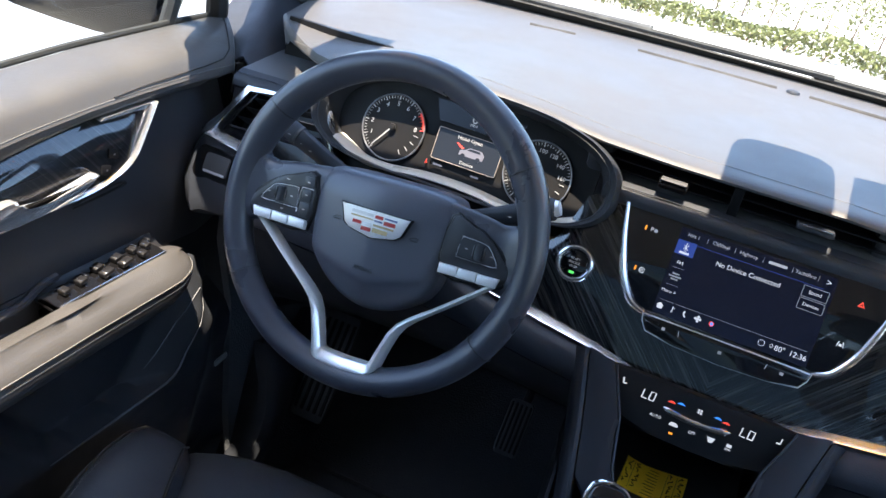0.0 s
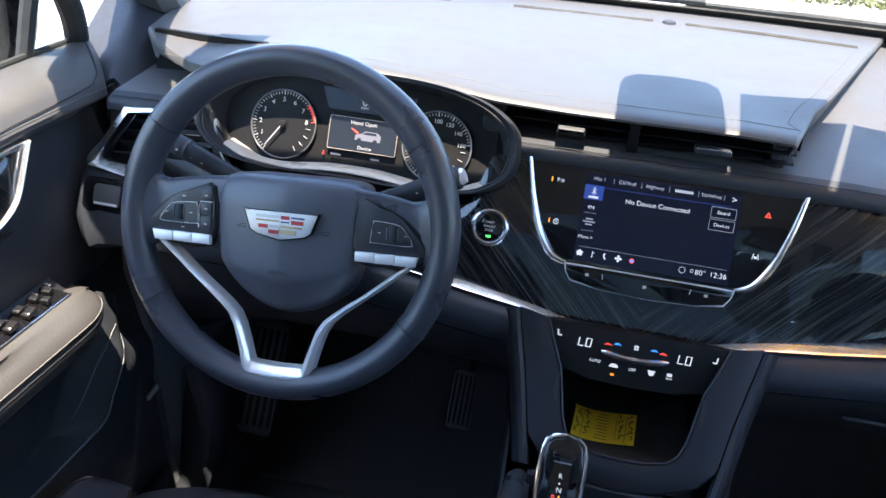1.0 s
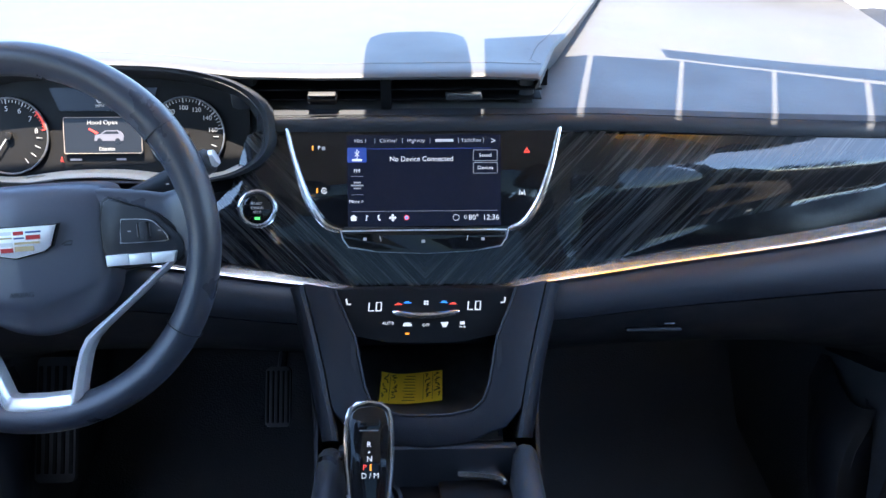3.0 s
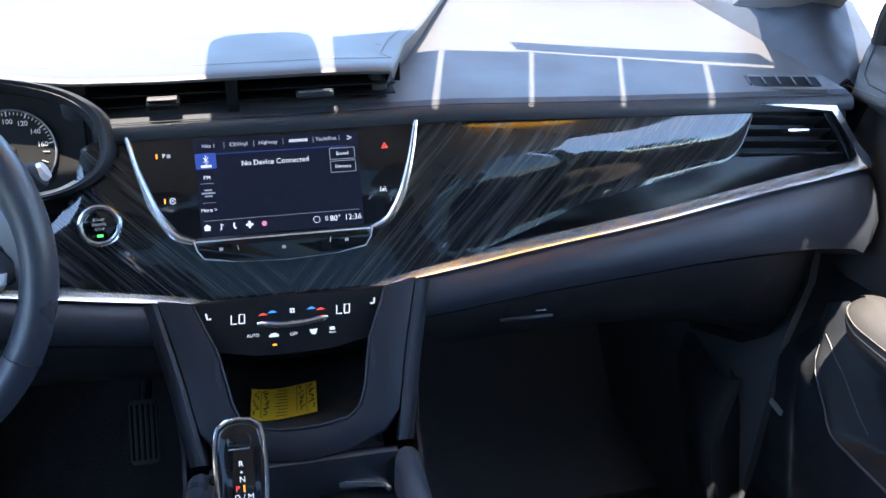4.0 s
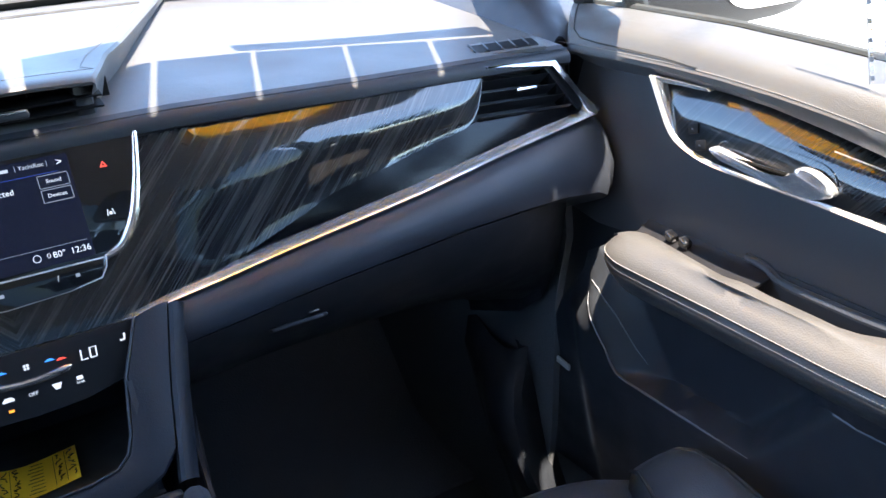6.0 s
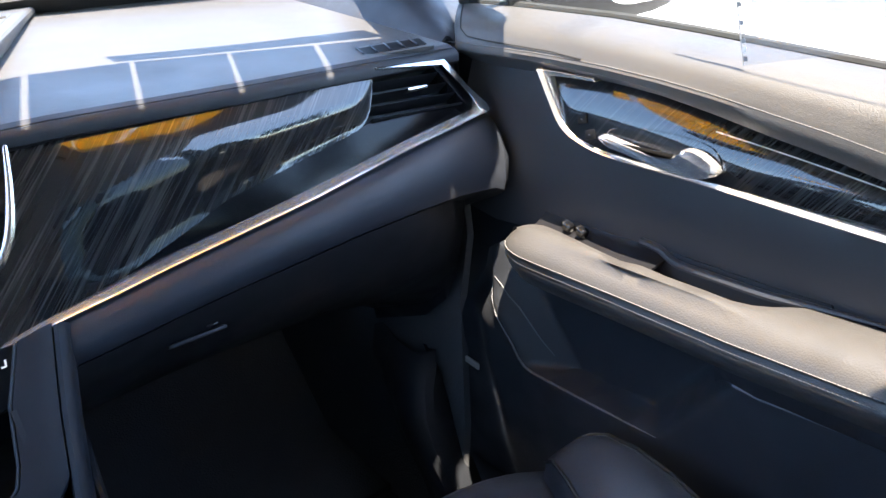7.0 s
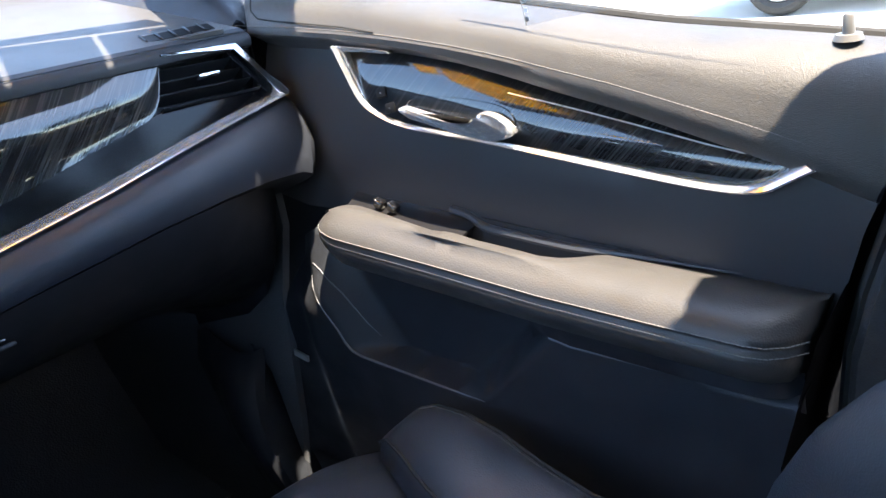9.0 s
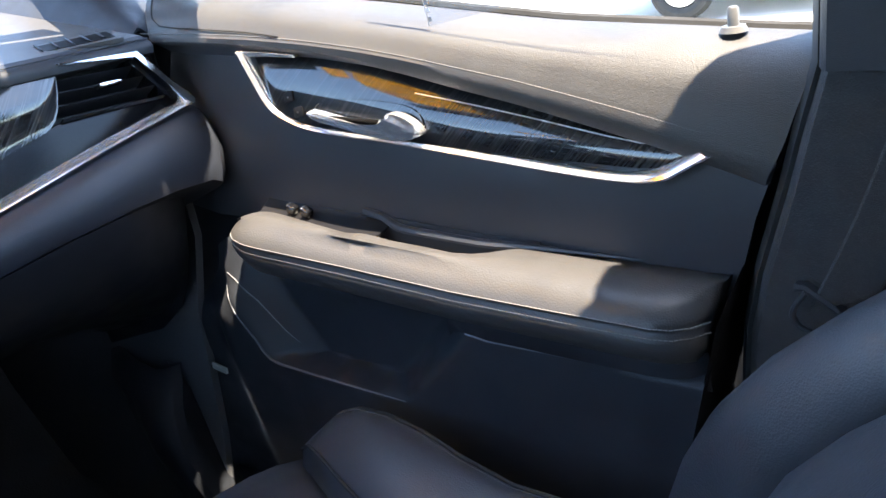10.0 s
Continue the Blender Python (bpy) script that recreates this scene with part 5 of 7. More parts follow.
# cup holder lid with a bright edge
lid = [(0.010, -0.165), (0.086, -0.168), (0.090, -0.205), (0.060, -0.222), (0.015, -0.218)]
part("cup_lid", prism(lid, 0.455, 0.466, 0.003), INKY, console, "black lid over the cup holders")
part("lid_edge", prism([(0.024, -0.170), (0.030, -0.165), (0.046, -0.161), (0.062, -0.166), (0.080, -0.176), (0.083, -0.191), (0.079, -0.191), (0.076, -0.182), (0.056, -0.177), (0.036, -0.176)], 0.472, 0.479, 0.002), STRIP, console, "bright chrome edge")
part("cup_holder", tube([Vector((0.048 + 0.040 * math.cos(a), -0.262 + 0.040 * math.sin(a), 0.462)) for a in np.linspace(0, 2 * math.pi, 32, endpoint=False)], 0.003, 8, closed=True), STRIP, console, "chrome ring of the cup holder")

# gear selector
GM = Matrix.Translation((-0.0585, -0.222, 0.535)) @ Euler((radians(58), 0, 0)).to_matrix().to_4x4()
gear = thing("gear_selector", (-0.0585, -0.21, 0.46), "gloss black gear selector with a chrome edge", "gear selector")
shape = [(0.0, 0.054), (0.012, 0.0525), (0.0195, 0.047), (0.0225, 0.036), (0.0232, 0.015), (0.0222, -0.01), (0.0195, -0.04), (0.0165, -0.056), (0.009, -0.062), (0.0, -0.063)]
ring2 = shape + [(-u, v) for u, v in shape[-2:0:-1]]
part("body", prism(ring2, -0.020, 0.004, 0.003, seg=3), RIM, gear, M=GM)
part("chrome_edge", tube([Vector((u * 0.985, v * 0.985, 0.004)) for u, v in ring2], 0.0026, 8, closed=True), CHROME, gear, "bright chrome edge", GM)
part("face", prism([(u * 0.90, v * 0.93) for u, v in ring2], 0.002, 0.0062, 0.002, seg=3), GLOSS, gear, "gloss black face", GM)
part("release_button", prism([(u, v) for u, v in ((-0.010, 0.026), (0.010, 0.026), (0.0115, 0.034), (0.008, 0.040), (-0.008, 0.040), (-0.0115, 0.034))], 0.004, 0.0085, 0.001), GLOSS, gear, M=GM)
part("button_edge", box(0, 0.0262, 0.0085, 0.019, 0.0018, 0.0014, 0.0004), CHROME, gear, M=GM)
for w, u, v, mat in (("R", 0, 0.0125, LIT), ("N", 0.0005, -0.0015, LIT), ("P", -0.0045, -0.0095, LITRED), ("D / M", 0.001, -0.0175, LIT)):
    letters("lettering", w, 0.0075, GM @ Matrix.Translation((u, v, 0.0065)), mat, gear)
part("arrow_up", prism([(-0.0012, 0.0045), (0.0012, 0.0045), (0, 0.0068)], 0.006, 0.0068), LIT, gear, M=GM)
part("arrow_both", box(0.0015, -0.0095, 0.0066, 0.0016, 0.006, 0.0006), LITORANGE, gear, M=GM)
part("stem", tube([Vector((-0.0585, -0.205, 0.46)), Vector((-0.0585, -0.215, 0.50)), Vector((-0.0585, -0.222, 0.525))], [0.024, 0.018, 0.016], 14), RIM, gear)
part("base_ring", tube([Vector((-0.0585 + 0.030 * math.cos(a), -0.205 + 0.045 * math.sin(a), 0.462)) for a in np.linspace(0, 2 * math.pi, 32, endpoint=False)], 0.003, 8, closed=True), CHROME, gear)

# yellow service card in the tray
YELLOW = material("yellow_card", (0.85, 0.52, 0.015), 0.6, vary=0.06, scale=20)
INK = material("ink", (0.03, 0.025, 0.02), 0.8)
KM = Matrix.Translation((-0.018, -0.053, 0.5065)) @ Euler((radians(5), 0, radians(-2))).to_matrix().to_4x4()
card = thing("service_card", KM, "yellow card with dark writing lying in the tray", "card")
rows = [[Vector((u, v, 0.0016 * math.sin(u * 60) + 0.004 * (u / 0.037) ** 2)) for v in np.linspace(-0.029, 0.029, 7)] for u in np.linspace(-0.037, 0.037, 13)]
part("sheet", grid(rows, thick=0.0004), YELLOW, card, M=KM)
rnd = random.Random(4)
def card_z(u):
    return 0.0016 * math.sin(u * 60) + 0.004 * (u / 0.037) ** 2 + 0.0006


for k in range(9):
    part("printed_line", box(0.0, -0.024 + 0.0058 * k, card_z(0) + 0.0002, 0.020 - 0.003 * (k % 3), 0.0007, 0.0003), INK, card, M=KM)
for u in (-0.031, -0.020, 0.020, 0.031):
    part("ruled_line", box(u - 0.0055, 0, card_z(u - 0.0055) + 0.0003, 0.0005, 0.050, 0.0003), INK, card, M=KM)
    for k in range(5):
        y = -0.020 + 0.0095 * k
        zig = [(u + rnd.uniform(-0.0036, 0.0036), y + 0.0072 * q / 4) for q in range(5)]
        part("pen_stroke", tube([Vector((a, b, card_z(a) + 0.0004)) for a, b in zig], 0.00055, 5), INK, card, M=KM)

# ---- doors ----
stitch_z = tab([(0.12, 0.812), (0.056, 0.808), (-0.05, 0.801), (-0.14, 0.793), (-0.223, 0.783), (-0.300, 0.771), (-0.366, 0.758), (-0.481, 0.731), (-0.565, 0.708), (-0.641, 0.687), (-0.716, 0.665), (-0.75, 0.655)])
rear_y = tab([(0.0, -0.645), (0.40, -0.655), (0.508, -0.679), (0.554, -0.689), (0.608, -0.702), (0.643, -0.713), (0.663, -0.723), (0.709, -0.737), (0.745, -0.747), (0.85, -0.775)])
sill_z = tab([(0.15, 0.852), (0.0, 0.841), (-0.17, 0.823), (-0.29, 0.805), (-0.50, 0.770), (-0.70, 0.747), (-0.80, 0.738)])
FRONT_TOP, FRONT_LOW = 0.125, 0.035      # front end of the shelf at the glass and at its inner edge
roll = tab([(0.1, 0.55), (-0.13, 0.55), (-0.25, 0.6), (-0.42, 0.9), (-0.6, 1.0)])
arm_z = tab([(-0.08, 0.594), (-0.137, 0.588), (-0.286, 0.577), (-0.432, 0.564), (-0.551, 0.558), (-0.70, 0.551)])


def door(sgn, label):
    d = thing("door_1" if sgn < 0 else "door_2", (sgn * 0.76, -0.35, 0.1), label, "door", kind="structure")
    ys = [float(v) for v in np.linspace(0.10, -0.735, 34)]

    def lean(y, z):
        return y + (rear_y(z) + 0.735) * min(1.0, max(0.0, (-0.45 - y) / 0.285))

    def add(name, rows, mat, lab="", thick=0.0, par=None, **kw):
        rows = [[(v[0] + (0.0 if name == "lower_panel" else 0.05 if name == "belt_pad" else 0.28) * max(0, v[1]), (v[1] if v[1] > -0.6 else -0.6 + (v[1] + 0.6) * 0.95) if name.startswith("armrest") else lean(v[1], v[2]), v[2]) for v in r] for r in rows]
        return part(name, grid([[Vector((sgn * v[0], v[1], v[2])) for v in r] for r in rows], thick=thick), mat, par or d, lab, **kw)
    # grained shelf below the window
    def belt_front(x):
        return FRONT_LOW + (FRONT_TOP - FRONT_LOW) * min(1.0, max(0.0, (x - 0.7165) / 0.080))
    shelf = []
    for k in range(36):
        row = []
        for x, up, drop in ((0.806, 1.0, -0.03), (0.806, 1.0, -0.008), (0.800, 1.0, 0.0), (0.788, 1.0, 0.001), (0.772, 0.96, 0.0), (0.756, 0.88, 0.0), (0.743, 0.75, 0.0), (0.733, 0.58, 0.0), (0.7265, 0.38, 0.0), (0.7225, 0.16, 0.0), (0.7165, 0.0, -0.003), (0.7165, 0.0, None), (0.7205, 0.0, None), (0.727, 0.0, None)):
            y = belt_front(x) + (-0.735 - belt_front(x)) * k / 35
            z = sill_z(y) * up + stitch_z(y) * (1 - up)
            z += drop if drop is not None else -{0.7165: 0.016, 0.7205: 0.024, 0.727: 0.026}[x] * roll(y)
            row.append((x, y, z))
        shelf.append(row)
    add("belt_pad", shelf, BELT, "grained dark vinyl shelf below the window")
    part("shelf_end", grid([[Vector((sgn * (v[0] + 0.05 * max(0, v[1])), v[1] + dy, v[2] - dz)) for v in shelf[0]] for dy, dz in ((0.0, 0.0), (0.003, 0.004), (0.003, 0.03))]), BELT, d)
    part("belt_stitching", stitches([Vector((sgn * 0.7187, lean(y, stitch_z(y)), stitch_z(y) + 0.0010)) for y in ys], 0.0044, 0.0034, 0.0004), THREAD, d)
    part("window_seal", tube([Vector((sgn * 0.808, y, sill_z(y) + 0.001)) for y in ys], 0.0055, 8, flat=0.8), RUBBER, d, "black rubber seal along the window")
    # middle of the door, soft panel down to the armrest
    add("upper_panel", [[(0.7300, y, stitch_z(y) - 0.012), (0.7440, y, stitch_z(y) - 0.030), (0.7400, y, stitch_z(y) - 0.060), (0.7300, y, 0.665 + 0.1 * (y + 0.3) * 0.3), (0.7235, y, 0.63 + 0.05 * (y + 0.3)), (0.7225, y, arm_z(min(y, -0.08)) + 0.015), (0.724, y, arm_z(min(y, -0.08)) - 0.03)] for y in ys], DOORSKIN, "soft black leather upper door panel")
    # insert of striped wood in a chrome surround
    hi = tab([(-0.128, 0.770), (-0.138, 0.769), (-0.213, 0.764), (-0.289, 0.751), (-0.347, 0.737), (-0.414, 0.720), (-0.477, 0.705), (-0.535, 0.691), (-0.589, 0.678), (-0.645, 0.664)])
    lo = tab([(-0.128, 0.766), (-0.138, 0.738), (-0.16, 0.709), (-0.185, 0.697), (-0.214, 0.689), (-0.356, 0.671), (-0.487, 0.656), (-0.597, 0.646), (-0.628, 0.646), (-0.645, 0.656)])
    yw = [float(v) for v in np.concatenate([np.linspace(-0.128, -0.2, 12), np.linspace(-0.215, -0.645, 28)])]
    DW = Matrix(((0, 0, sgn, sgn * 0.7205), (1, 0, 0, 0), (0, 1, 0, 0.70), (0, 0, 0, 1)))
    bm = slab([[Vector((y, lo(y) + (hi(y) - lo(y)) * w - 0.70, 0.013 + (-0.018 + 0.025 * w ** 2.5) * min(1, (hi(y) - lo(y)) / 0.06))) for w in np.linspace(0, 1, 11)] for y in yw], (0, 0, 0.004))

    def wood_n(y, z):
        tall = max(hi(y) - lo(y), 0.001)
        w = min(1.0, max(0.0, (z - lo(y)) / tall))
        return 0.013 + (-0.018 + 0.025 * w ** 2.5) * min(1, tall / 0.06)
    part("wood_insert", bm, DOORWOOD, d, "dark striped wood insert", DW)
    low_path = [(-0.122, 0.778), (-0.136, 0.745), (-0.153, 0.711), (-0.180, 0.694), (-0.221, 0.682), (-0.287, 0.674), (-0.334, 0.669), (-0.405, 0.659), (-0.47, 0.650), (-0.53, 0.642), (-0.576, 0.637), (-0.608, 0.636), (-0.629, 0.639), (-0.644, 0.647), (-0.669, 0.661)]
    in_path = [(-0.139, 0.770), (-0.149, 0.745), (-0.164, 0.718), (-0.188, 0.702), (-0.224, 0.691), (-0.288, 0.684), (-0.334, 0.679), (-0.405, 0.669), (-0.47, 0.660), (-0.53, 0.652), (-0.576, 0.647), (-0.603, 0.647), (-0.621, 0.652), (-0.636, 0.660), (-0.650, 0.668)]
    rows = []
    for a, b in zip(smooth([(0, *p) for p in low_path], 3), smooth([(0, *p) for p in in_path], 3)):
        b = a.lerp(b, 0.72)
        rows.append([Vector((sgn * x, a.y + (b.y - a.y) * f, a.z + (b.z - a.z) * f)) for f, x in ((0, 0.728), (0, 0.7145), (0.06, 0.7118), (0.25, 0.7108), (0.5, 0.7128), (0.75, 0.7162), (0.94, 0.7200), (1, 0.7225), (1, 0.728))])
    part("chrome_surround", grid(rows, closed=True, caps=True), HANDLE, d, "bright chrome surround")
    part("surround_tip", prism([(y, z - 0.70) for y, z in ((-0.126, 0.7775), (-0.139, 0.7705), (-0.168, 0.7695), (-0.212, 0.7660), (-0.209, 0.769), (-0.168, 0.7735))], -0.005, 0.004), HANDLE, d, "bright chrome tip", DW)
    part("accent_line", tube([Vector((sgn * (0.7205 + wood_n(y, z)), y, z)) for y, z in ((-0.36, 0.7195), (-0.40, 0.7115), (-0.45, 0.701), (-0.50, 0.690), (-0.535, 0.682), (-0.57, 0.674), (-0.60, 0.668), (-0.635, 0.664))], 0.0008, 6), SATIN, d)
    # handle: bar, grip cup and lock keys
    cup = [(-0.222, 0.706), (-0.232, 0.715), (-0.27, 0.718), (-0.32, 0.714), (-0.360, 0.706), (-0.376, 0.692), (-0.368, 0.680), (-0.30, 0.684), (-0.235, 0.696)]
    cup = [(p.x, p.y) for p in smooth([(y, z, 0) for y, z in cup], 4, closed=True)]
    cy, cz = -0.30, 0.703
    bm = grid([[Vector((cy + (y - cy) * s, cz + (z - cz) * s - 0.70, dn)) for y, z in cup] for s, dn in ((1.0, 0.0012), (0.965, -0.0008), (0.90, 0.002), (0.75, 0.012), (0.4, 0.017), (0.02, 0.018))], closed=True)
    for v in bm.verts:
        v.co.z += wood_n(v.co.x, v.co.y + 0.70)
    part("handle_cup", bm, GLOSS, d, "gloss black recess of the door handle", DW)
    grip = [(-0.224, 0.708), (-0.2265, 0.699), (-0.272, 0.691), (-0.31, 0.682), (-0.345, 0.6765), (-0.366, 0.6775), (-0.3755, 0.682), (-0.370, 0.692), (-0.356, 0.7015), (-0.343, 0.7045), (-0.335, 0.7025), (-0.333, 0.6955), (-0.304, 0.6945), (-0.272, 0.7000)]
    grip = [(p.x, p.y - 0.70) for p in smooth([(y, z, 0) for y, z in grip], 3, closed=True)]
    bm = prism(grip, 0.0, 0.012, 0.0045, seg=4)
    for v in bm.verts:
        v.co.z = -v.co.z - 0.004 - 0.006 * math.sin(math.pi * min(1, max(0, (-0.224 - v.co.x) / 0.15)))
    part("door_handle", bm, HANDLE, d, "polished chrome pull handle", DW, 50)
    for k, (y, z) in enumerate(((-0.188, 0.722), (-0.200, 0.705))):
        key = part("lock_key", box(sgn * (0.7205 + wood_n(y, z)), y, z, 0.004, 0.015, 0.012, 0.0015, pose(0, 0, 0, -12, sgn * 18)), VOID, d)
        part("symbol", box(sgn * (0.7180 + wood_n(y, z)), y, z, 0.0006, 0.0022, 0.0016), DULL, key)
    # armrest: rounded pad with a doubled seam, open towards the door for switches and grip
    outer = tab([(-0.08, 0.700), (-0.12, 0.702), (-0.16, 0.697), (-0.22, 0.688), (-0.27, 0.681), (-0.302, 0.676), (-0.325, 0.682), (-0.36, 0.685), (-0.417, 0.684), (-0.440, 0.694), (-0.462, 0.712), (-0.485, 0.724), (-0.70, 0.724)])
    arm = []
    front = [-0.078 - 0.075 * (1 - math.cos(radians(q))) for q in (3, 12, 22, 33, 45, 57, 70, 80)]
    for y in front + [-0.16, -0.18, -0.20, -0.225, -0.25, -0.27, -0.285, -0.295, -0.305, -0.315, -0.33, -0.35, -0.38, -0.41, -0.43, -0.445, -0.46, -0.475, -0.50, -0.53, -0.57, -0.61, -0.635, -0.652, -0.666, -0.677, -0.685, -0.690]:
        f = 1.0 if y < -0.153 else math.sqrt(max(0.0, 1 - ((y + 0.153) / 0.0752) ** 2))
        g = 1.0 if y > -0.635 else math.sqrt(max(0.01, 1 - ((y + 0.635) / 0.0555) ** 2))
        xo = 0.690 + (outer(y) - 0.690) * f
        xi = 0.724 - (0.724 - (0.690 - 0.052 * f)) * g
        zt, hump = arm_z(y), 0.006 * math.exp(-((y + 0.302) / 0.02) ** 2)
        sect = [(xo + 0.004, -0.024), (xo, -0.008 + hump), (xo - 0.005, -0.001 + hump), (0.5 * (xi + xo), 0.0015 + 0.3 * hump), (xi + 0.022, -0.002), (xi + 0.011, -0.0085), (xi + 0.0035, -0.0155), (xi + 0.0005, -0.0215), (xi + 0.005, -0.0245), (xi + 0.005, -0.0285), (xi + 0.0005, -0.0315), (xi - 0.001, -0.037), (xi + 0.001, -0.045), (xi + 0.010, -0.060), (xi + 0.030, -0.072), (0.724, -0.074)]
        arm.append([(min(a, 0.7245), max(y, rear_y(zt + b) + 0.004), zt - 0.028 + (b + 0.028) * (0.06 + 0.94 * f)) for a, b in sect])
    rest = add("armrest", arm, ARMSKIN, "padded black leather armrest", sharp=75)
    for k in (7, 10):
        part("armrest_stitching", stitches([Vector((sgn * (r[k][0] - 0.0004), r[k][1], r[k][2])) for r in arm[2:-2]], 0.0044, 0.0034, 0.00048), PALE, rest)
    # switch plate and grip well between the pad and the door
    yw2 = [float(v) for v in np.linspace(-0.105, -0.300, 14)]
    bm = grid([[Vector((sgn * x, y, arm_z(y) + dz)) for x, dz in ((outer(y) - 0.006, -0.010), (outer(y) + 0.004, -0.008), (0.712, -0.004), (0.719, -0.001), (0.7245, 0.003))] for y in yw2], thick=0.003)
    pod = part("switch_plate", bm, INKY, d, "black window switch plate")
    spots = ((-0.160, 0.707), (-0.185, 0.705)) if sgn > 0 else ((-0.130, 0.709), (-0.155, 0.708), (-0.185, 0.705), (-0.215, 0.703), (-0.245, 0.701))
    for y, x in spots:
        key = part("window_switch", box(sgn * x, y, arm_z(y) + 0.001, 0.013, 0.014, 0.012, 0.004, pose(0, 0, 0, 20), seg=3), GLOSS, pod)
        part("switch_edge", box(sgn * x, y + 0.004, arm_z(y) + 0.0075, 0.010, 0.003, 0.0022, 0.0008), BRIGHT, key)
    if sgn < 0:
        bank = [[Vector((sgn * (0.7065 - 0.030 * f + e), y, arm_z(y) + 0.0035 + h - 0.002 * f)) for f, h, e in ((0, -0.006, 0.001), (0, 0, 0), (0.5, 0.0012, 0), (1, 0, 0), (1, -0.006, -0.001))] for y in [float(q) for q in np.linspace(-0.128, -0.302, 12)]]
        plate = part("switch_bank", grid(bank, thick=0.002), GLOSS, d, "gloss black bank of window switches")
        part("bank_edge", tube([r[3] for r in bank], 0.0016, 8), BRIGHT, plate, "bright chrome edge")
        for y, x, long in ((-0.142, 0.697, 0.010), (-0.160, 0.686, 0.010), (-0.163, 0.700, 0.008), (-0.190, 0.686, 0.017), (-0.190, 0.700, 0.013), (-0.222, 0.685, 0.017), (-0.222, 0.700, 0.013), (-0.255, 0.692, 0.012), (-0.282, 0.690, 0.010)):
            key = part("switch_key", box(sgn * x, y, arm_z(y) + 0.0085, 0.011, long, 0.006, 0.0012, pose(0, 0, 0, 14, sgn * 4)), INKY, plate)
            part("key_cap", box(sgn * x, y - 0.3 * long, arm_z(y) + 0.0102, 0.0095, 0.0026, 0.0014, 0.0005, pose(0, 0, 0, 24)), BRIGHT, key)
    yw2 = [float(v) for v in np.linspace(-0.292, -0.490, 14)]
    bm = grid([[Vector((sgn * x, y, arm_z(y) + dz)) for x, dz in ((outer(y) - 0.004, -0.012), (min(outer(y) + 0.003, 0.715), -0.030 - 0.008 * math.sin(math.pi * (y + 0.292) / -0.198)), (0.716, -0.034), (0.721, -0.010), (0.7235, 0.004))] for y in yw2], thick=0.003)
    part("grip_well", bm, HARD, d, "dark grip well in the armrest")
    lip = smooth([(0.7215, -0.262, 0.006), (0.7195, -0.290, 0.004), (0.7160, -0.315, -0.004), (0.7150, -0.36, -0.004), (0.7145, -0.42, -0.003), (0.7150, -0.47, 0.0), (0.7180, -0.53, 0.001), (0.7225, -0.60, 0.0)], 4)
    part("grip_rim", tube([Vector((sgn * v.x, v.y, arm_z(v.y) + v.z)) for v in lip], [0.005 if k < len(lip) - 10 else 0.0005 + 0.00045 * (len(lip) - 1 - k) for k in range(len(lip))], 8), LEATHER, d, "leather rim of the grip well")
    # lower door: panel, pocket with a rounded edge, speaker corner
    def pocket(y, z):
        """How deep the pocket lies at (y, z): a long front slope, a sharp lower lip, a soft rear end."""
        deep = 1.0
        for (y0, z0), (y1, z1), wide in (((0.004, 0.552), (-0.092, 0.394), 0.062), ((-0.092, 0.386), (-0.325, 0.372), 0.011), ((-0.325, 0.374), (-0.430, 0.480), 0.040)):
            far = ((z - z0) * (y0 - y1) - (y - y0) * (z0 - z1)) / math.hypot(y1 - y0, z1 - z0)
            k = min(1.0, max(0.0, far / wide))
            deep *= k if wide > 0.05 else k * k * (3 - 2 * k)
        return deep
    skin_x = tab([(0.04, 0.716), (0.10, 0.703), (0.20, 0.684), (0.30, 0.672), (0.37, 0.664), (0.47, 0.663), (0.54, 0.668), (0.56, 0.70)])
    def ease(f):
        f = min(1.0, max(0.0, f))
        return f * f * (3 - 2 * f)
    front_y = tab([(0.04, 0.19), (0.216, 0.165), (0.394, 0.085), (0.50, 0.026), (0.525, 0.004), (0.545, -0.035)])
    def skin(y, z):
        return skin_x(z) + 0.040 * pocket(y, z) + 0.036 * ease((y + 0.035) / 0.085) + 0.026 * ease((y + 0.065) / 0.06) * ease((z - 0.43) / 0.06) + 0.060 * ease((-0.615 - y) / 0.06) * ease((z - 0.465) / 0.03)
    sheet = []
    for z in np.concatenate([np.linspace(0.04, 0.35, 14), np.linspace(0.36, 0.545, 46)]):
        z = float(z)
        sheet.append([(skin(y, z), y, z) for y in [float(q) for q in np.linspace(front_y(z), -0.735, 130)]])
    add("lower_panel", sheet, HARD, "dark moulded lower door panel with a pocket", sharp=50)
    lip_line = [(-0.022, 0.487), (-0.036, 0.470), (-0.049, 0.454), (-0.062, 0.438), (-0.078, 0.418), (-0.089, 0.400), (-0.099, 0.391), (-0.115, 0.3865), (-0.16, 0.3835), (-0.25, 0.378), (-0.318, 0.3745)]
    # thin pale tubes paint the light that the pocket's edge and crease catch
    part("pocket_edge_glint", tube([Vector((sgn * (skin(y, z) - 0.0004), y, z)) for y, z in lip_line[:5]] + [Vector((sgn * (skin_x(z) - 0.0006), y, z)) for y, z in lip_line[5:]], [0.0005, 0.0008, 0.0009, 0.0010, 0.0012, 0.0016, 0.0018, 0.0018, 0.0016, 0.0014, 0.0006], 8), EDGE, d, "pale line painting the light caught on the pocket's edge")
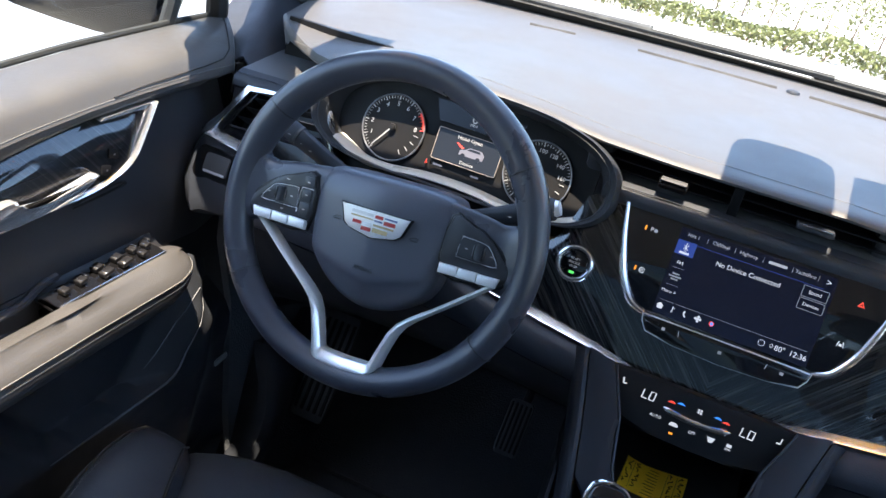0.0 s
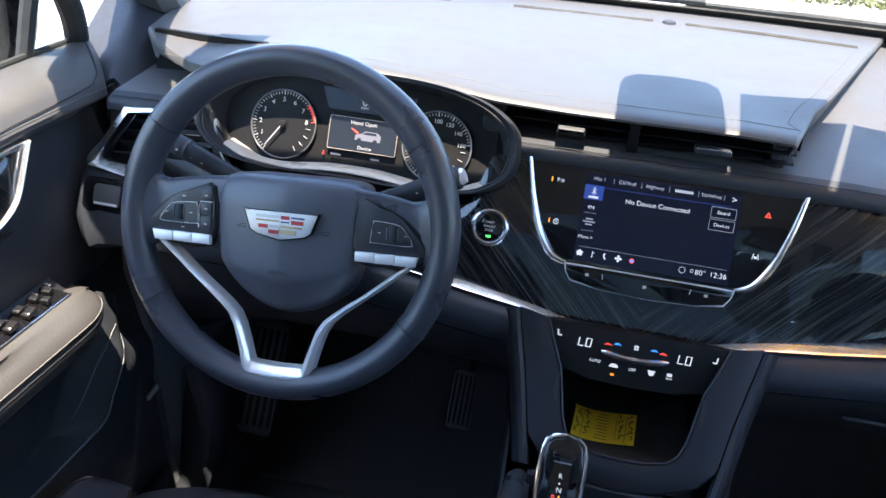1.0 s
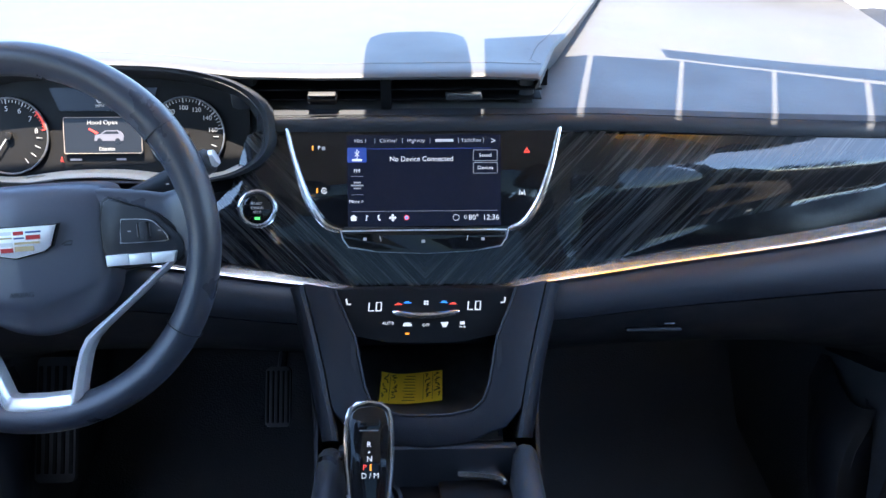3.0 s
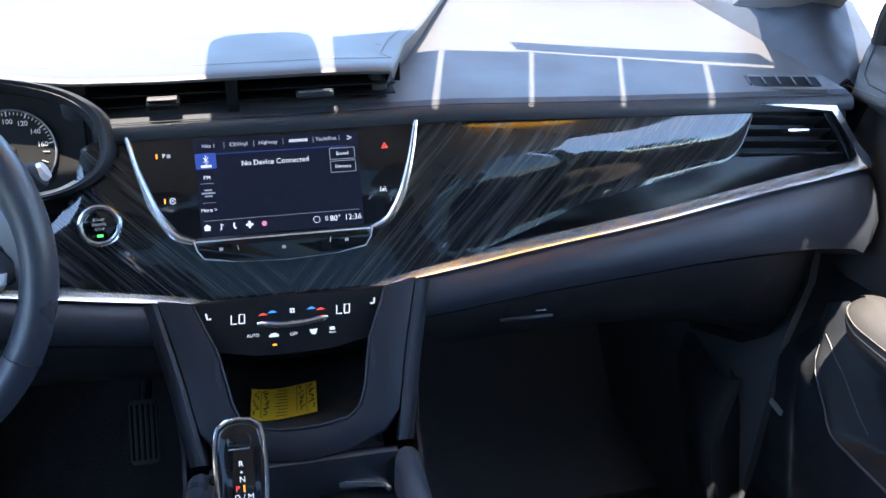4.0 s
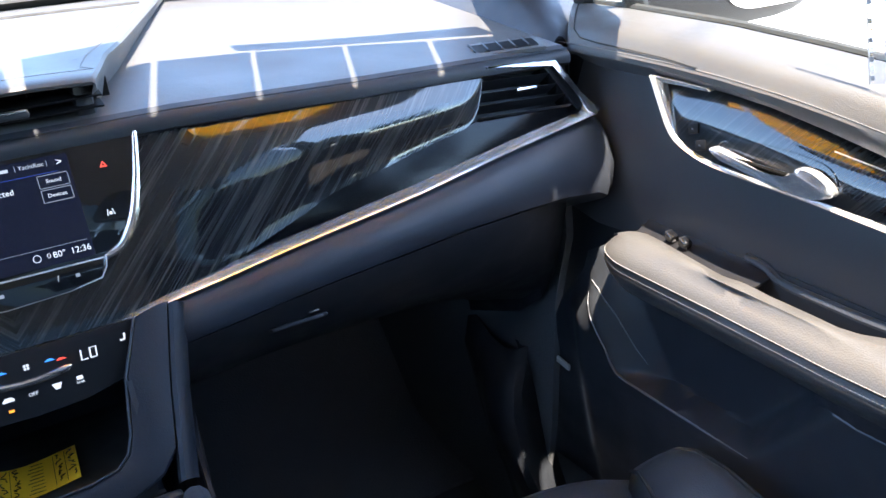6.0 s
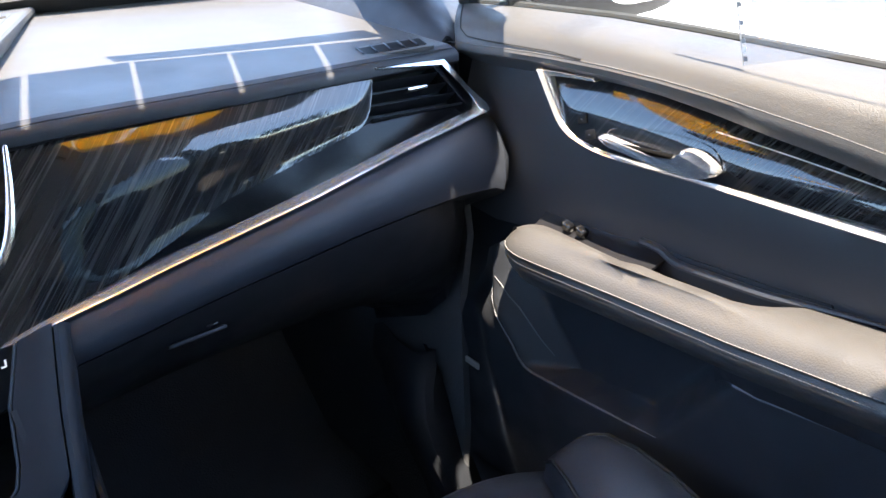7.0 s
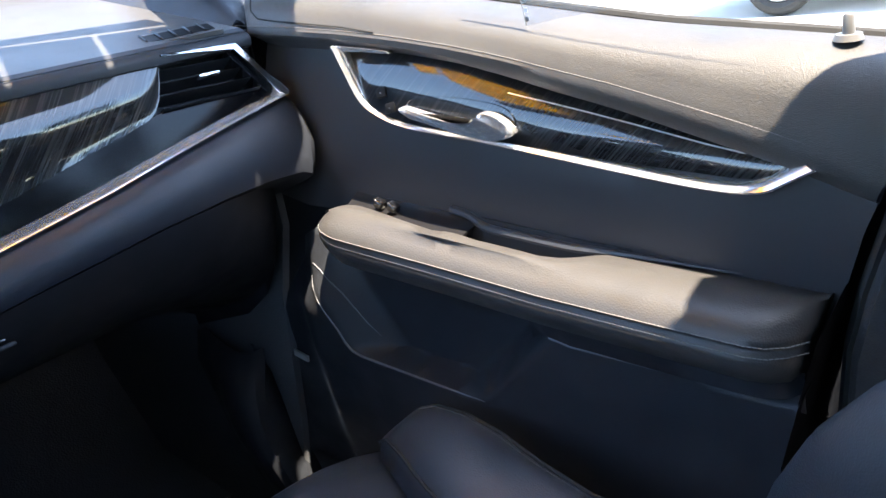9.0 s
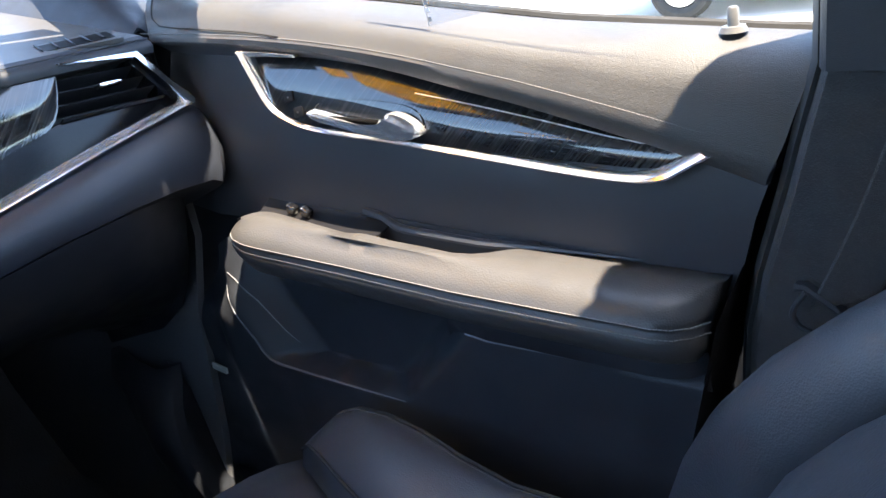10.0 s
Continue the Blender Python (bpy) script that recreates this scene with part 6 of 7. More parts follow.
    part("pocket_crease_glint", tube([Vector((sgn * (skin(y, z) - 0.0003), y, z)) for y, z in ((-0.022, 0.493), (-0.035, 0.500), (-0.05, 0.494), (-0.066, 0.480), (-0.082, 0.465), (-0.098, 0.445), (-0.115, 0.424), (-0.132, 0.407))], [0.0004, 0.0008, 0.0009, 0.0010, 0.0010, 0.0009, 0.0007, 0.0003], 8), EDGE, d, "pale line painting the light caught on the pocket's front crease")
    zs = [0.06 + 0.039 * k for k in range(16)]
    # near-black colour on the rear face stands in for the gap's shade
    part("rear_edge", grid([[Vector((sgn * x, rear_y(z) + 0.001 - dy, z)) for x, dy in ((skin_x(z) + 0.001 if z < 0.55 else 0.732, 0.0), (0.735, 0.002), (0.75, 0.006), (0.83, 0.008))] for z in zs]), VOID, d, "rear edge of the door, blackened for the shade of the gap")
    groove = [Vector((x, belt_front(x) - 0.012, sill_z(belt_front(x) - 0.012) * up + stitch_z(belt_front(x) - 0.012) * (1 - up) + 0.0008)) for x, up in ((0.798, 1.0), (0.788, 1.0), (0.772, 0.96), (0.756, 0.88), (0.743, 0.75), (0.733, 0.58), (0.7285, 0.44))]
    groove += [Vector((x, y, stitch_z(y) + up)) for x, y, up in ((0.7240, 0.018, 0.0090), (0.7215, -0.02, 0.0072), (0.7205, -0.08, 0.0060), (0.7198, -0.14, 0.0050), (0.7190, -0.19, 0.0030))]
    part("corner_seam", tube([Vector((sgn * (v.x + 0.05 * max(0, v.y)), v.y, v.z)) for v in groove], 0.0010, 6), RUBBER, d, "dark seam round the front of the shelf")
    skirt = [[(0.652 + 0.030 * e, y, arm_z(y) - 0.058), (0.655 + 0.027 * e, y, arm_z(y) - 0.080), (0.659 + 0.023 * e, y, 0.4775 + 0.02 * (y + 0.54)), (0.664 + 0.018 * e, y, 0.4725 + 0.02 * (y + 0.54)), (0.684, y, 0.450)] for y, e in ((-0.385, 1.0), (-0.40, 0.7), (-0.42, 0.25), (-0.45, 0.0), (-0.54, 0.0), (-0.62, 0.0), (-0.645, 0.1), (-0.662, 0.4), (-0.674, 0.9))]
    add("armrest_skirt", skirt, HARD, "moulded skirt under the armrest", sharp=70)
    # highlight along the skirt's edge, painted as a pale tube
    part("skirt_edge_glint", tube([Vector((sgn * (r[2][0] - 0.0005), max(r[2][1], -0.6 + (r[2][1] + 0.6) * 0.95), r[2][2])) for r in skirt[2:8]], 0.0014, 6), EDGE, d, "fine pale highlight painted along the skirt's edge")
    part("speaker_badge", box(sgn * 0.690, 0.055, 0.333, 0.004, 0.030, 0.010, 0.001, pose(0, 0, 0, 10)), SILVER, d, "small dull silver badge")
    # window frame bars and outer skin
    part("quarter_bar", tube([Vector((sgn * 0.822, 0.012, 0.815)), Vector((sgn * 0.802, 0.010, 0.90)), Vector((sgn * 0.775, 0.005, 0.985))], 0.011, 8, flat=1.5), RUBBER, d, "black divider bar of the door window")
    part("outer_skin", grid([[Vector((sgn * x, y, z if z < 0.75 else sill_z(y) - 0.035)) for y in np.linspace(0.15, -0.80, 12)] for x, z in ((0.818, 0.80), (0.86, 0.62), (0.88, 0.35), (0.86, -0.1), (0.80, -0.2))], thick=0.004), BODY, d, "dark blue painted outer skin")
    part("frame_upper", tube(smooth([(sgn * 0.805, 0.105, 0.85), (sgn * 0.787, 0.065, 0.91), (sgn * 0.745, -0.080, 1.055), (sgn * 0.725, -0.115, 1.10), (sgn * 0.700, -0.165, 1.155), (sgn * 0.680, -0.205, 1.19), (sgn * 0.622, -0.270, 1.28), (sgn * 0.605, -0.38, 1.325), (sgn * 0.610, -0.46, 1.33), (sgn * 0.610, -0.80, 1.335)], 4), 0.016, 8), RUBBER, d, "black upper window frame")
    # web added to keep the sun off the pillar base and dash end
    fill = [((0.779, 0.035, 0.940), (0.764, 0.205, 0.945)), ((0.760, -0.035, 1.005), (0.735, 0.110, 1.035)), ((0.739, -0.092, 1.07), (0.705, 0.0, 1.12)), ((0.700, -0.162, 1.155), (0.665, -0.09, 1.19)), ((0.680, -0.202, 1.19), (0.640, -0.13, 1.23)), ((0.630, -0.265, 1.27), (0.590, -0.205, 1.278))]
    part("frame_shade_web", grid([[Vector((sgn * x, y, z)) for x, y, z in (a, [0.5 * (p + q) for p, q in zip(a, b)], b)] for a, b in fill], thick=0.006), RUBBER, d, "black web added between window frame and pillar to block the sun")
    part("frame_rear", tube(smooth([(sgn * 0.808, -0.808, 0.745), (sgn * 0.765, -0.812, 0.93), (sgn * 0.715, -0.832, 1.10), (sgn * 0.63, -0.852, 1.31)], 4), 0.034, 10), RUBBER, d, "black rear post of the window frame")
    part("panel_groove", tube(smooth([(sgn * 0.7275, -0.235, 0.664), (sgn * 0.7265, -0.205, 0.672), (sgn * 0.7262, -0.165, 0.677), (sgn * 0.7265, -0.152, 0.673), (sgn * 0.7268, -0.18, 0.668), (sgn * 0.7275, -0.235, 0.6605)], 4), 0.0016, 6), RUBBER, d) if sgn < 0 else None
    return d


DOORWOOD = wood()
DOORWOOD.name = "door_wood"
DOORWOOD.node_tree.nodes["Principled BSDF"].inputs["Coat Weight"].default_value = 1.0
DOORWOOD.node_tree.nodes["Color Ramp"].color_ramp.elements[1].color = (0.034, 0.034, 0.034, 1)
BODY = material("dark_blue_paint", (0.012, 0.016, 0.03), 0.25, metal=0.3, coat=1.0)
door(1, "passenger door with grained black trim, wood insert and chrome")
door(-1, "driver's door with grained black trim, wood insert and chrome")
PINGREY = material("grey_plastic", (0.13, 0.13, 0.13), 0.45, vary=0.06, scale=60)
pin = thing("lock_pin", (0.775, -0.70, 0.75), "grey door lock pin on the window shelf", "lock pin")
part("foot", tube([Vector((0.778, -0.672, 0.752)), Vector((0.778, -0.672, 0.757))], [0.012, 0.010], 16), PINGREY, pin)
part("stem", tube([Vector((0.778, -0.672, 0.754)), Vector((0.778, -0.672, 0.771)), Vector((0.778, -0.672, 0.773))], [0.0048, 0.0048, 0.0035], 12), PINGREY, pin)

WEB = material("belt_webbing", (0.030, 0.031, 0.034), 0.75, vary=0.1, scale=80, bump=1.0, grain=900)
for sgn in (-1, 1):
    belt = thing("seat_belt", (sgn * 0.69, -0.78, 0.55), "black woven seat belt hanging on the centre pillar", "seat belt", "seat belts")
    run = smooth([(0.684, -0.752, 0.545), (0.682, -0.760, 0.563), (0.681, -0.793, 0.649), (0.680, -0.83, 0.78), (0.668, -0.862, 0.95), (0.645, -0.885, 1.12)], 5)
    part("webbing", grid([[Vector((sgn * (v.x + q[0]), v.y - q[1], v.z + q[2])) for q in ((0, 0, 0), (-0.0012, 0.002, 0.001), (-0.0012, 0.046, 0.018), (0, 0.048, 0.019))] for v in run], thick=0.0015), WEB, belt, M=None)
    clamp = part("anchor", grid([[Vector((sgn * (0.6765 + q[0]), y, z + q[1])) for q in ((0.016, 0.0), (0.002, 0.003), (0, 0), (0.002, -0.003), (0.016, -0.006))] for y, z in ((-0.7420, 0.566), (-0.7505, 0.5655), (-0.775, 0.548), (-0.800, 0.534))], thick=0.003), HARD, belt, "black belt anchor")
    part("anchor_loop", tube(smooth([(sgn * 0.676, -0.752, 0.5645), (sgn * 0.675, -0.7425, 0.549), (sgn * 0.675, -0.7430, 0.539), (sgn * 0.676, -0.752, 0.530), (sgn * 0.678, -0.785, 0.520)], 4), 0.0028, 8), HARD, clamp)

# ---- seats ----
def seat(sgn, label, dy=0.0, dz=0.0):
    cx = sgn * 0.375
    s = thing("front_seat", (cx, -0.5 + dy, 0.02), label, "car seat", "front seats")

    def at(u, y, z):
        return Vector((cx + u, y + dy, z + dz))
    # cushion over the seat's full width, its front edge rolled down
    rows = []
    for y, z, w in ((-0.20, 0.10, 0.25), (-0.165, 0.16, 0.255), (-0.155, 0.24, 0.258), (-0.158, 0.30, 0.256), (-0.170, 0.333, 0.252), (-0.195, 0.350, 0.245), (-0.24, 0.355, 0.225), (-0.32, 0.350, 0.19), (-0.45, 0.340, 0.16), (-0.60, 0.330, 0.15), (-0.70, 0.335, 0.15)):
        rows.append([at(w * a, y - 0.02 * abs(a) ** 3, z - 0.050 * abs(a) ** 3) for a in np.linspace(-1, 1, 15)] + [at(w, y - 0.03, 0.08), at(-w, y - 0.03, 0.08)])
    part("cushion", grid(rows, closed=True, caps=True), SEAT, s, "smooth black leather seat cushion", sharp=60)
    for e in (-1, 1):
        keys = [(-0.212, 0.212, 0.322, 0.255, 0.315), (-0.225, 0.200, 0.345, 0.258, 0.345), (-0.25, 0.190, 0.362, 0.256, 0.366), (-0.288, 0.172, 0.368, 0.250, 0.385), (-0.335, 0.150, 0.368, 0.244, 0.391), (-0.391, 0.128, 0.365, 0.234, 0.389), (-0.45, 0.118, 0.362, 0.216, 0.386), (-0.52, 0.112, 0.360, 0.198, 0.386), (-0.62, 0.110, 0.362, 0.192, 0.388), (-0.72, 0.110, 0.370, 0.190, 0.395)]
        rows = []
        for y, a, za, b, zb in keys:
            hump = max(za, zb) + 0.006
            rows.append([at(e * (a - 0.008), y, za - 0.03), at(e * a, y, za - 0.004), at(e * (a + 0.006), y, za + 0.002), at(e * (a + (b - a) * 0.35), y, za * 0.4 + zb * 0.6 + 0.004), at(e * (a + (b - a) * 0.7), y, hump - 0.001), at(e * (b - 0.010), y, zb + 0.003), at(e * b, y, zb - 0.008), at(e * (b + 0.008), y, zb - 0.05), at(e * (b + 0.006), y, 0.12), at(e * (a - 0.008), y, 0.12)])
        bolster = part("bolster", grid(rows, closed=True, caps=True), SEAT, s, "raised black leather bolster", sharp=60)
        part("piping", tube([r[1] + Vector((0, 0, 0.004)) for r in rows], 0.0022, 6), RUBBER, bolster)
        part("outer_piping", tube([r[5] + Vector((e * 0.004, 0, -0.001)) for r in rows[1:]], 0.0022, 6), RUBBER, bolster)
        part("stitching", stitches([r[4] * 0.15 + r[5] * 0.85 + Vector((0, 0, 0.0012)) for r in rows[1:]], 0.006, 0.004, 0.0005), THREAD, bolster)
    part("seat_base", box(cx, -0.45 + dy, 0.09, 0.44, 0.46, 0.16, 0.02), HARD, s)
    # backrest
    ridge = [(-0.662, 0.37), (-0.669, 0.42), (-0.683, 0.463), (-0.706, 0.508), (-0.744, 0.554), (-0.794, 0.600), (-0.862, 0.655), (-0.920, 0.725), (-0.958, 0.79), (-0.978, 0.84)]
    rows = []
    for k, (y, z) in enumerate(ridge):
        w = 0.150 - 0.004 * k
        rows.append([at(w * a, y - 0.055 - 0.012 * a * a, z) for a in (-1.05, -0.9, -0.5, 0, 0.5, 0.9, 1.05)] + [at(w, y - 0.17, z - 0.03), at(-w, y - 0.17, z - 0.03)])
    part("backrest", grid(rows, closed=True, caps=True), SEAT, s, "smooth black leather backrest", sharp=60)
    for e in (-1, 1):
        rows = []
        for k, (y, z) in enumerate(ridge):
            o = (0.192, 0.198, 0.202, 0.205, 0.205, 0.203, 0.198, 0.188, 0.172, 0.150)[k]
            p = (0.6, 0.8, 0.95, 1, 1, 1, 0.95, 0.85, 0.7, 0.4)[k]
            rows.append([at(e * (o - 0.060), y - 0.065, z), at(e * (o - 0.052), y - 0.045, z), at(e * (o - 0.035), y - 0.020 * p - 0.012 * (1 - p), z), at(e * (o - 0.010), y - 0.002, z), at(e * (o + 0.010), y - 0.004, z), at(e * (o + 0.024), y - 0.020, z - 0.004), at(e * (o + 0.030), y - 0.05, z - 0.01), at(e * (o + 0.026), y - 0.16, z - 0.03), at(e * (o - 0.05), y - 0.16, z - 0.03)])
        bolster = part("backrest_bolster", grid(rows, closed=True, caps=True), SEAT, s, "raised black leather backrest bolster", sharp=60)
        edge = smooth([r[4] * 0.4 + r[5] * 0.6 + Vector((e * 0.0012, 0.0012, 0.0006)) for r in rows], 5)
        part("stitching", stitches(edge, 0.006, 0.004, 0.0005), THREAD, bolster)
    rows = []
    for h, w in ((0.0, 0.10), (0.03, 0.125), (0.10, 0.13), (0.17, 0.125), (0.20, 0.10)):
        c = at(0, -1.03 - 0.25 * h, 0.90 + h)
        rows.append([c + Vector((w * math.copysign(abs(math.cos(a)) ** 0.5, math.cos(a)), 0.05 * math.sin(a), 0)) for a in np.linspace(0, 2 * math.pi, 20, endpoint=False)])
    part("headrest", grid(rows, closed=True, caps=True), SEAT, s, "black leather headrest")
    for u in (-0.06, 0.06):
        part("headrest_post", tube([at(u, -1.02, 0.80), at(u, -1.03, 0.91)], 0.006, 8), CHROME, s)
    return s


seat(1, "black leather front passenger seat beside the door")
seat(-1, "black leather driver's seat behind the steering wheel", 0.05, 0.012)

# ---- pedals ----
METAL = material("pedal_metal", (0.12, 0.12, 0.13), 0.5, metal=0.4)


def pedal(name, label, x, y, z, w, h, tilt):
    PM = Matrix.Translation((x, y, z)) @ Euler((radians(tilt), 0, 0)).to_matrix().to_4x4()
    p = thing(name, PM, label, "pedal")
    part("pad", prism(rounded(-w / 2, -h / 2, w / 2, h / 2, 0.008), -0.006, 0.006, 0.002), METAL if name != "foot_rest" else RUBBER, p, M=PM)
    for k in range(5):
        part("rib", box(-w / 2 + w * (k + 0.5) / 5, 0, 0.007, w * 0.09, h * 0.86, 0.004, 0.001), RUBBER, p, M=PM)
    part("arm", tube([Vector((0, 0, -0.006)), Vector((0, 0.08, -0.05)), Vector((0, 0.20, -0.09))], 0.008, 8), HARD, p, M=PM)
    return p


pedal("brake_pedal", "tall ribbed metal brake pedal", -0.595, 0.254, 0.264, 0.064, 0.20, 62)
pedal("accelerator_pedal", "ribbed metal accelerator pedal", -0.245, 0.30, 0.27, 0.042, 0.10, 58)

# ---- on the windscreen and windows ----
def on_glass(x, y, z, inside=0.012):
    """The place on the windscreen whose shadow falls on (x, y, z)."""
    lo, hi = 0.0, 1.5
    for _ in range(40):
        m = (lo + hi) / 2
        py, pz = y + SUN_Y * m, z + m
        f = min(max((pz - WS_BASE[1]) / (WS_TOP[1] - WS_BASE[1]), 0), 1.2)
        gy = WS_BASE[0] + (WS_TOP[0] - WS_BASE[0]) * f - 0.10 * (x / 0.75) ** 2 * (1 - 0.6 * f) - inside
        lo, hi = (m, hi) if py < gy and pz < WS_TOP[1] + 0.2 else (lo, m)
    return Vector((x + SUN_X * lo, y + SUN_Y * lo, z + lo))


DECAL = material("orange_decal", (0.80, 0.52, 0.04), 0.6)
nt = DECAL.node_tree      # thin coloured film, lit through from outside
glow_through, both = nt.nodes.new("ShaderNodeBsdfTranslucent"), nt.nodes.new("ShaderNodeMixShader")
glow_through.inputs[0].default_value = (1.0, 0.68, 0.03, 1)
both.inputs[0].default_value = 0.55
nt.links.new(nt.nodes["Principled BSDF"].outputs[0], both.inputs[1])
nt.links.new(glow_through.outputs[0], both.inputs[2])
nt.links.new(both.outputs[0], nt.nodes["Material Output"].inputs[0])
row_end = tab([(0.07, 0.150), (0.2, 0.200), (0.3, 0.195), (0.45, 0.158), (0.56, 0.128), (0.66, 0.098)])
gaps = [((0.064, 0.03), (0.074, 0.17), 0.010), ((0.180, 0.03), (0.222, 0.20), 0.008), ((0.290, 0.02), (0.340, 0.185), 0.0065), ((0.392, -0.007), (0.450, 0.15), 0.0065), ((0.495, -0.026), (0.562, 0.13), 0.008), ((0.640, -0.03), (0.700, 0.10), 0.01)]


def gap_x(g, y, side):
    (x0, y0), (x1, y1), w = g
    return x0 + (x1 - x0) * (y - y0) / (y1 - y0) + side * w / 2


def decal(corners, label):
    d = thing("windscreen_decal", on_glass(*corners[0]), label, "decal", "decals on the windscreen")
    a = [on_glass(*c) for c in corners]
    n = (a[1] - a[0]).cross(a[2] - a[0]).normalized() * 0.0015
    bm = bmesh.new()
    lo, hi = [bm.verts.new(p - n) for p in a], [bm.verts.new(p + n) for p in a]
    bm.faces.new(lo), bm.faces.new(hi)
    for i in range(len(a)):
        j = (i + 1) % len(a)
        bm.faces.new((lo[i], lo[j], hi[j], hi[i]))
    part("sheet", bm, DECAL, d)


for a, b in zip(gaps, gaps[1:]):
    pts = []
    for g, s in ((a, 1), (b, -1)):
        ends = [-0.07, row_end(gap_x(g, 0.12, s))]
        pts.append([(gap_x(g, y, s), y, low_top(gap_x(g, y, s), y) + (0.045 if gap_x(g, 0.1, s) < 0.17 else 0.0)) for y in ends])
    decal([pts[0][0], pts[0][1], pts[1][1], pts[1][0]], "opaque orange price decal on the windscreen")
decal([(x, row_end(x) + o, low_top(x, 0.2)) for x, o in ((0.325, 0.014), (0.325, 0.048), (0.50, 0.050), (0.66, 0.068), (0.66, 0.016), (0.50, 0.012))], "long opaque orange decal on the windscreen")
decal([(x, y, 0.884) for x, y in ((-0.612, -0.01), (-0.612, 0.150), (-0.540, 0.150), (-0.540, -0.01))], "opaque orange price decal on the windscreen")

pod = thing("camera_housing", on_glass(0, 0.1, 0.88), "black camera housing behind the mirror on the windscreen", "camera housing")
outline = [(-0.066, -0.04), (-0.068, 0.13), (-0.064, 0.165), (-0.048, 0.186), (-0.02, 0.192), (0.015, 0.192), (0.038, 0.186), (0.052, 0.165), (0.055, 0.13), (0.054, -0.04)]
top_pts = [on_glass(x, y, 0.885, 0.006) for x, y in outline]
low_pts = [on_glass(x * 0.96, y, 0.885, 0.030) for x, y in outline]
part("shell", grid([top_pts, low_pts], closed=True, caps=True), HARD, pod)
mirror = thing("rear_view_mirror", (0.0, -0.20, 1.20), "black rear-view mirror hanging from the windscreen", "mirror")
part("case", box(0.0, -0.235, 1.215, 0.24, 0.03, 0.065, 0.012, pose(0, 0, 0, 15, 0, 10)), HARD, mirror)
part("glass", box(-0.002, -0.2515, 1.211, 0.22, 0.004, 0.052, 0.001, pose(0, 0, 0, 15, 0, 10)), material("mirror_glass", (0.85, 0.87, 0.88), 0.02, metal=1.0), mirror)
part("stalk", tube([Vector((0, -0.22, 1.235)), Vector((0, -0.17, 1.27)), Vector((0, -0.12, 1.275))], 0.010, 8), HARD, mirror)

# sales film hanging inside the passenger's window
def film(name, base, share, tint):
    """A thin sheet: so much of it is print, the rest lets tinted light through."""
    m = material(name, base, 0.7, vary=0.05, scale=30)
    nt = m.node_tree
    see, both = nt.nodes.new("ShaderNodeBsdfTransparent"), nt.nodes.new("ShaderNodeMixShader")
    see.inputs[0].default_value = (*tint, 1)
    both.inputs[0].default_value = share
    nt.links.new(see.outputs[0], both.inputs[1])
    nt.links.new(nt.nodes["Principled BSDF"].outputs[0], both.inputs[2])
    nt.links.new(both.outputs[0], nt.nodes["Material Output"].inputs[0])
    return m


PAPER = film("clear_film", (0.80, 0.82, 0.84), 0.10, (0.95, 0.95, 0.96))
TINTED = film("grey_film", (0.50, 0.54, 0.62), 0.15, (0.60, 0.62, 0.66))
PRINTED = film("white_print", (0.85, 0.86, 0.88), 0.55, (0.95, 0.95, 0.95))
SHADE = film("grey_print", (0.30, 0.32, 0.35), 0.8, (0.5, 0.5, 0.5))
sheet = thing("sales_sheet", Matrix.Translation((0.741, -0.40, 0.784)), "clear printed sales film hanging inside the window", "paper")


def on_film(u, q, off=0.0):
    return Vector((0.741 - off, -0.384 - u + 0.12 * q, 0.7838 + q + 0.118 * u))


part("page", grid([[on_film(u, q) for q in np.linspace(0, 0.20, 5)] for u in np.linspace(0, 0.26, 7)], thick=0.0006), PAPER, sheet)
part("grey_band", grid([[on_film(u, q, 0.0012) for q in np.linspace(0.026, 0.18, 5)] for u in np.linspace(0.016, 0.25, 7)], thick=0.0004), TINTED, sheet, "grey tinted band")
part("sheet_edge", tube([on_film(0.0, q) for q in (0.0, 0.1, 0.2)], 0.0008, 5), SHADE, sheet)
for k in range(10):
    u = 0.030 + 0.020 * k
    part("letter_bar", grid([[on_film(u + du, 0.060 + dq + 0.03 * u, 0.0022) for dq in (0.0, 0.016 if k % 3 else 0.022)] for du in (0.0, 0.012)], thick=0.0004), PRINTED, sheet)
for k in range(16):
    q = 0.004 + 0.0085 * k
    part("perforation", grid([[on_film(u, q + dq, 0.0012) for dq in (0.0, 0.0045)] for u in (0.0015, 0.0055)], thick=0.0004), PRINTED if k % 2 else SHADE, sheet)

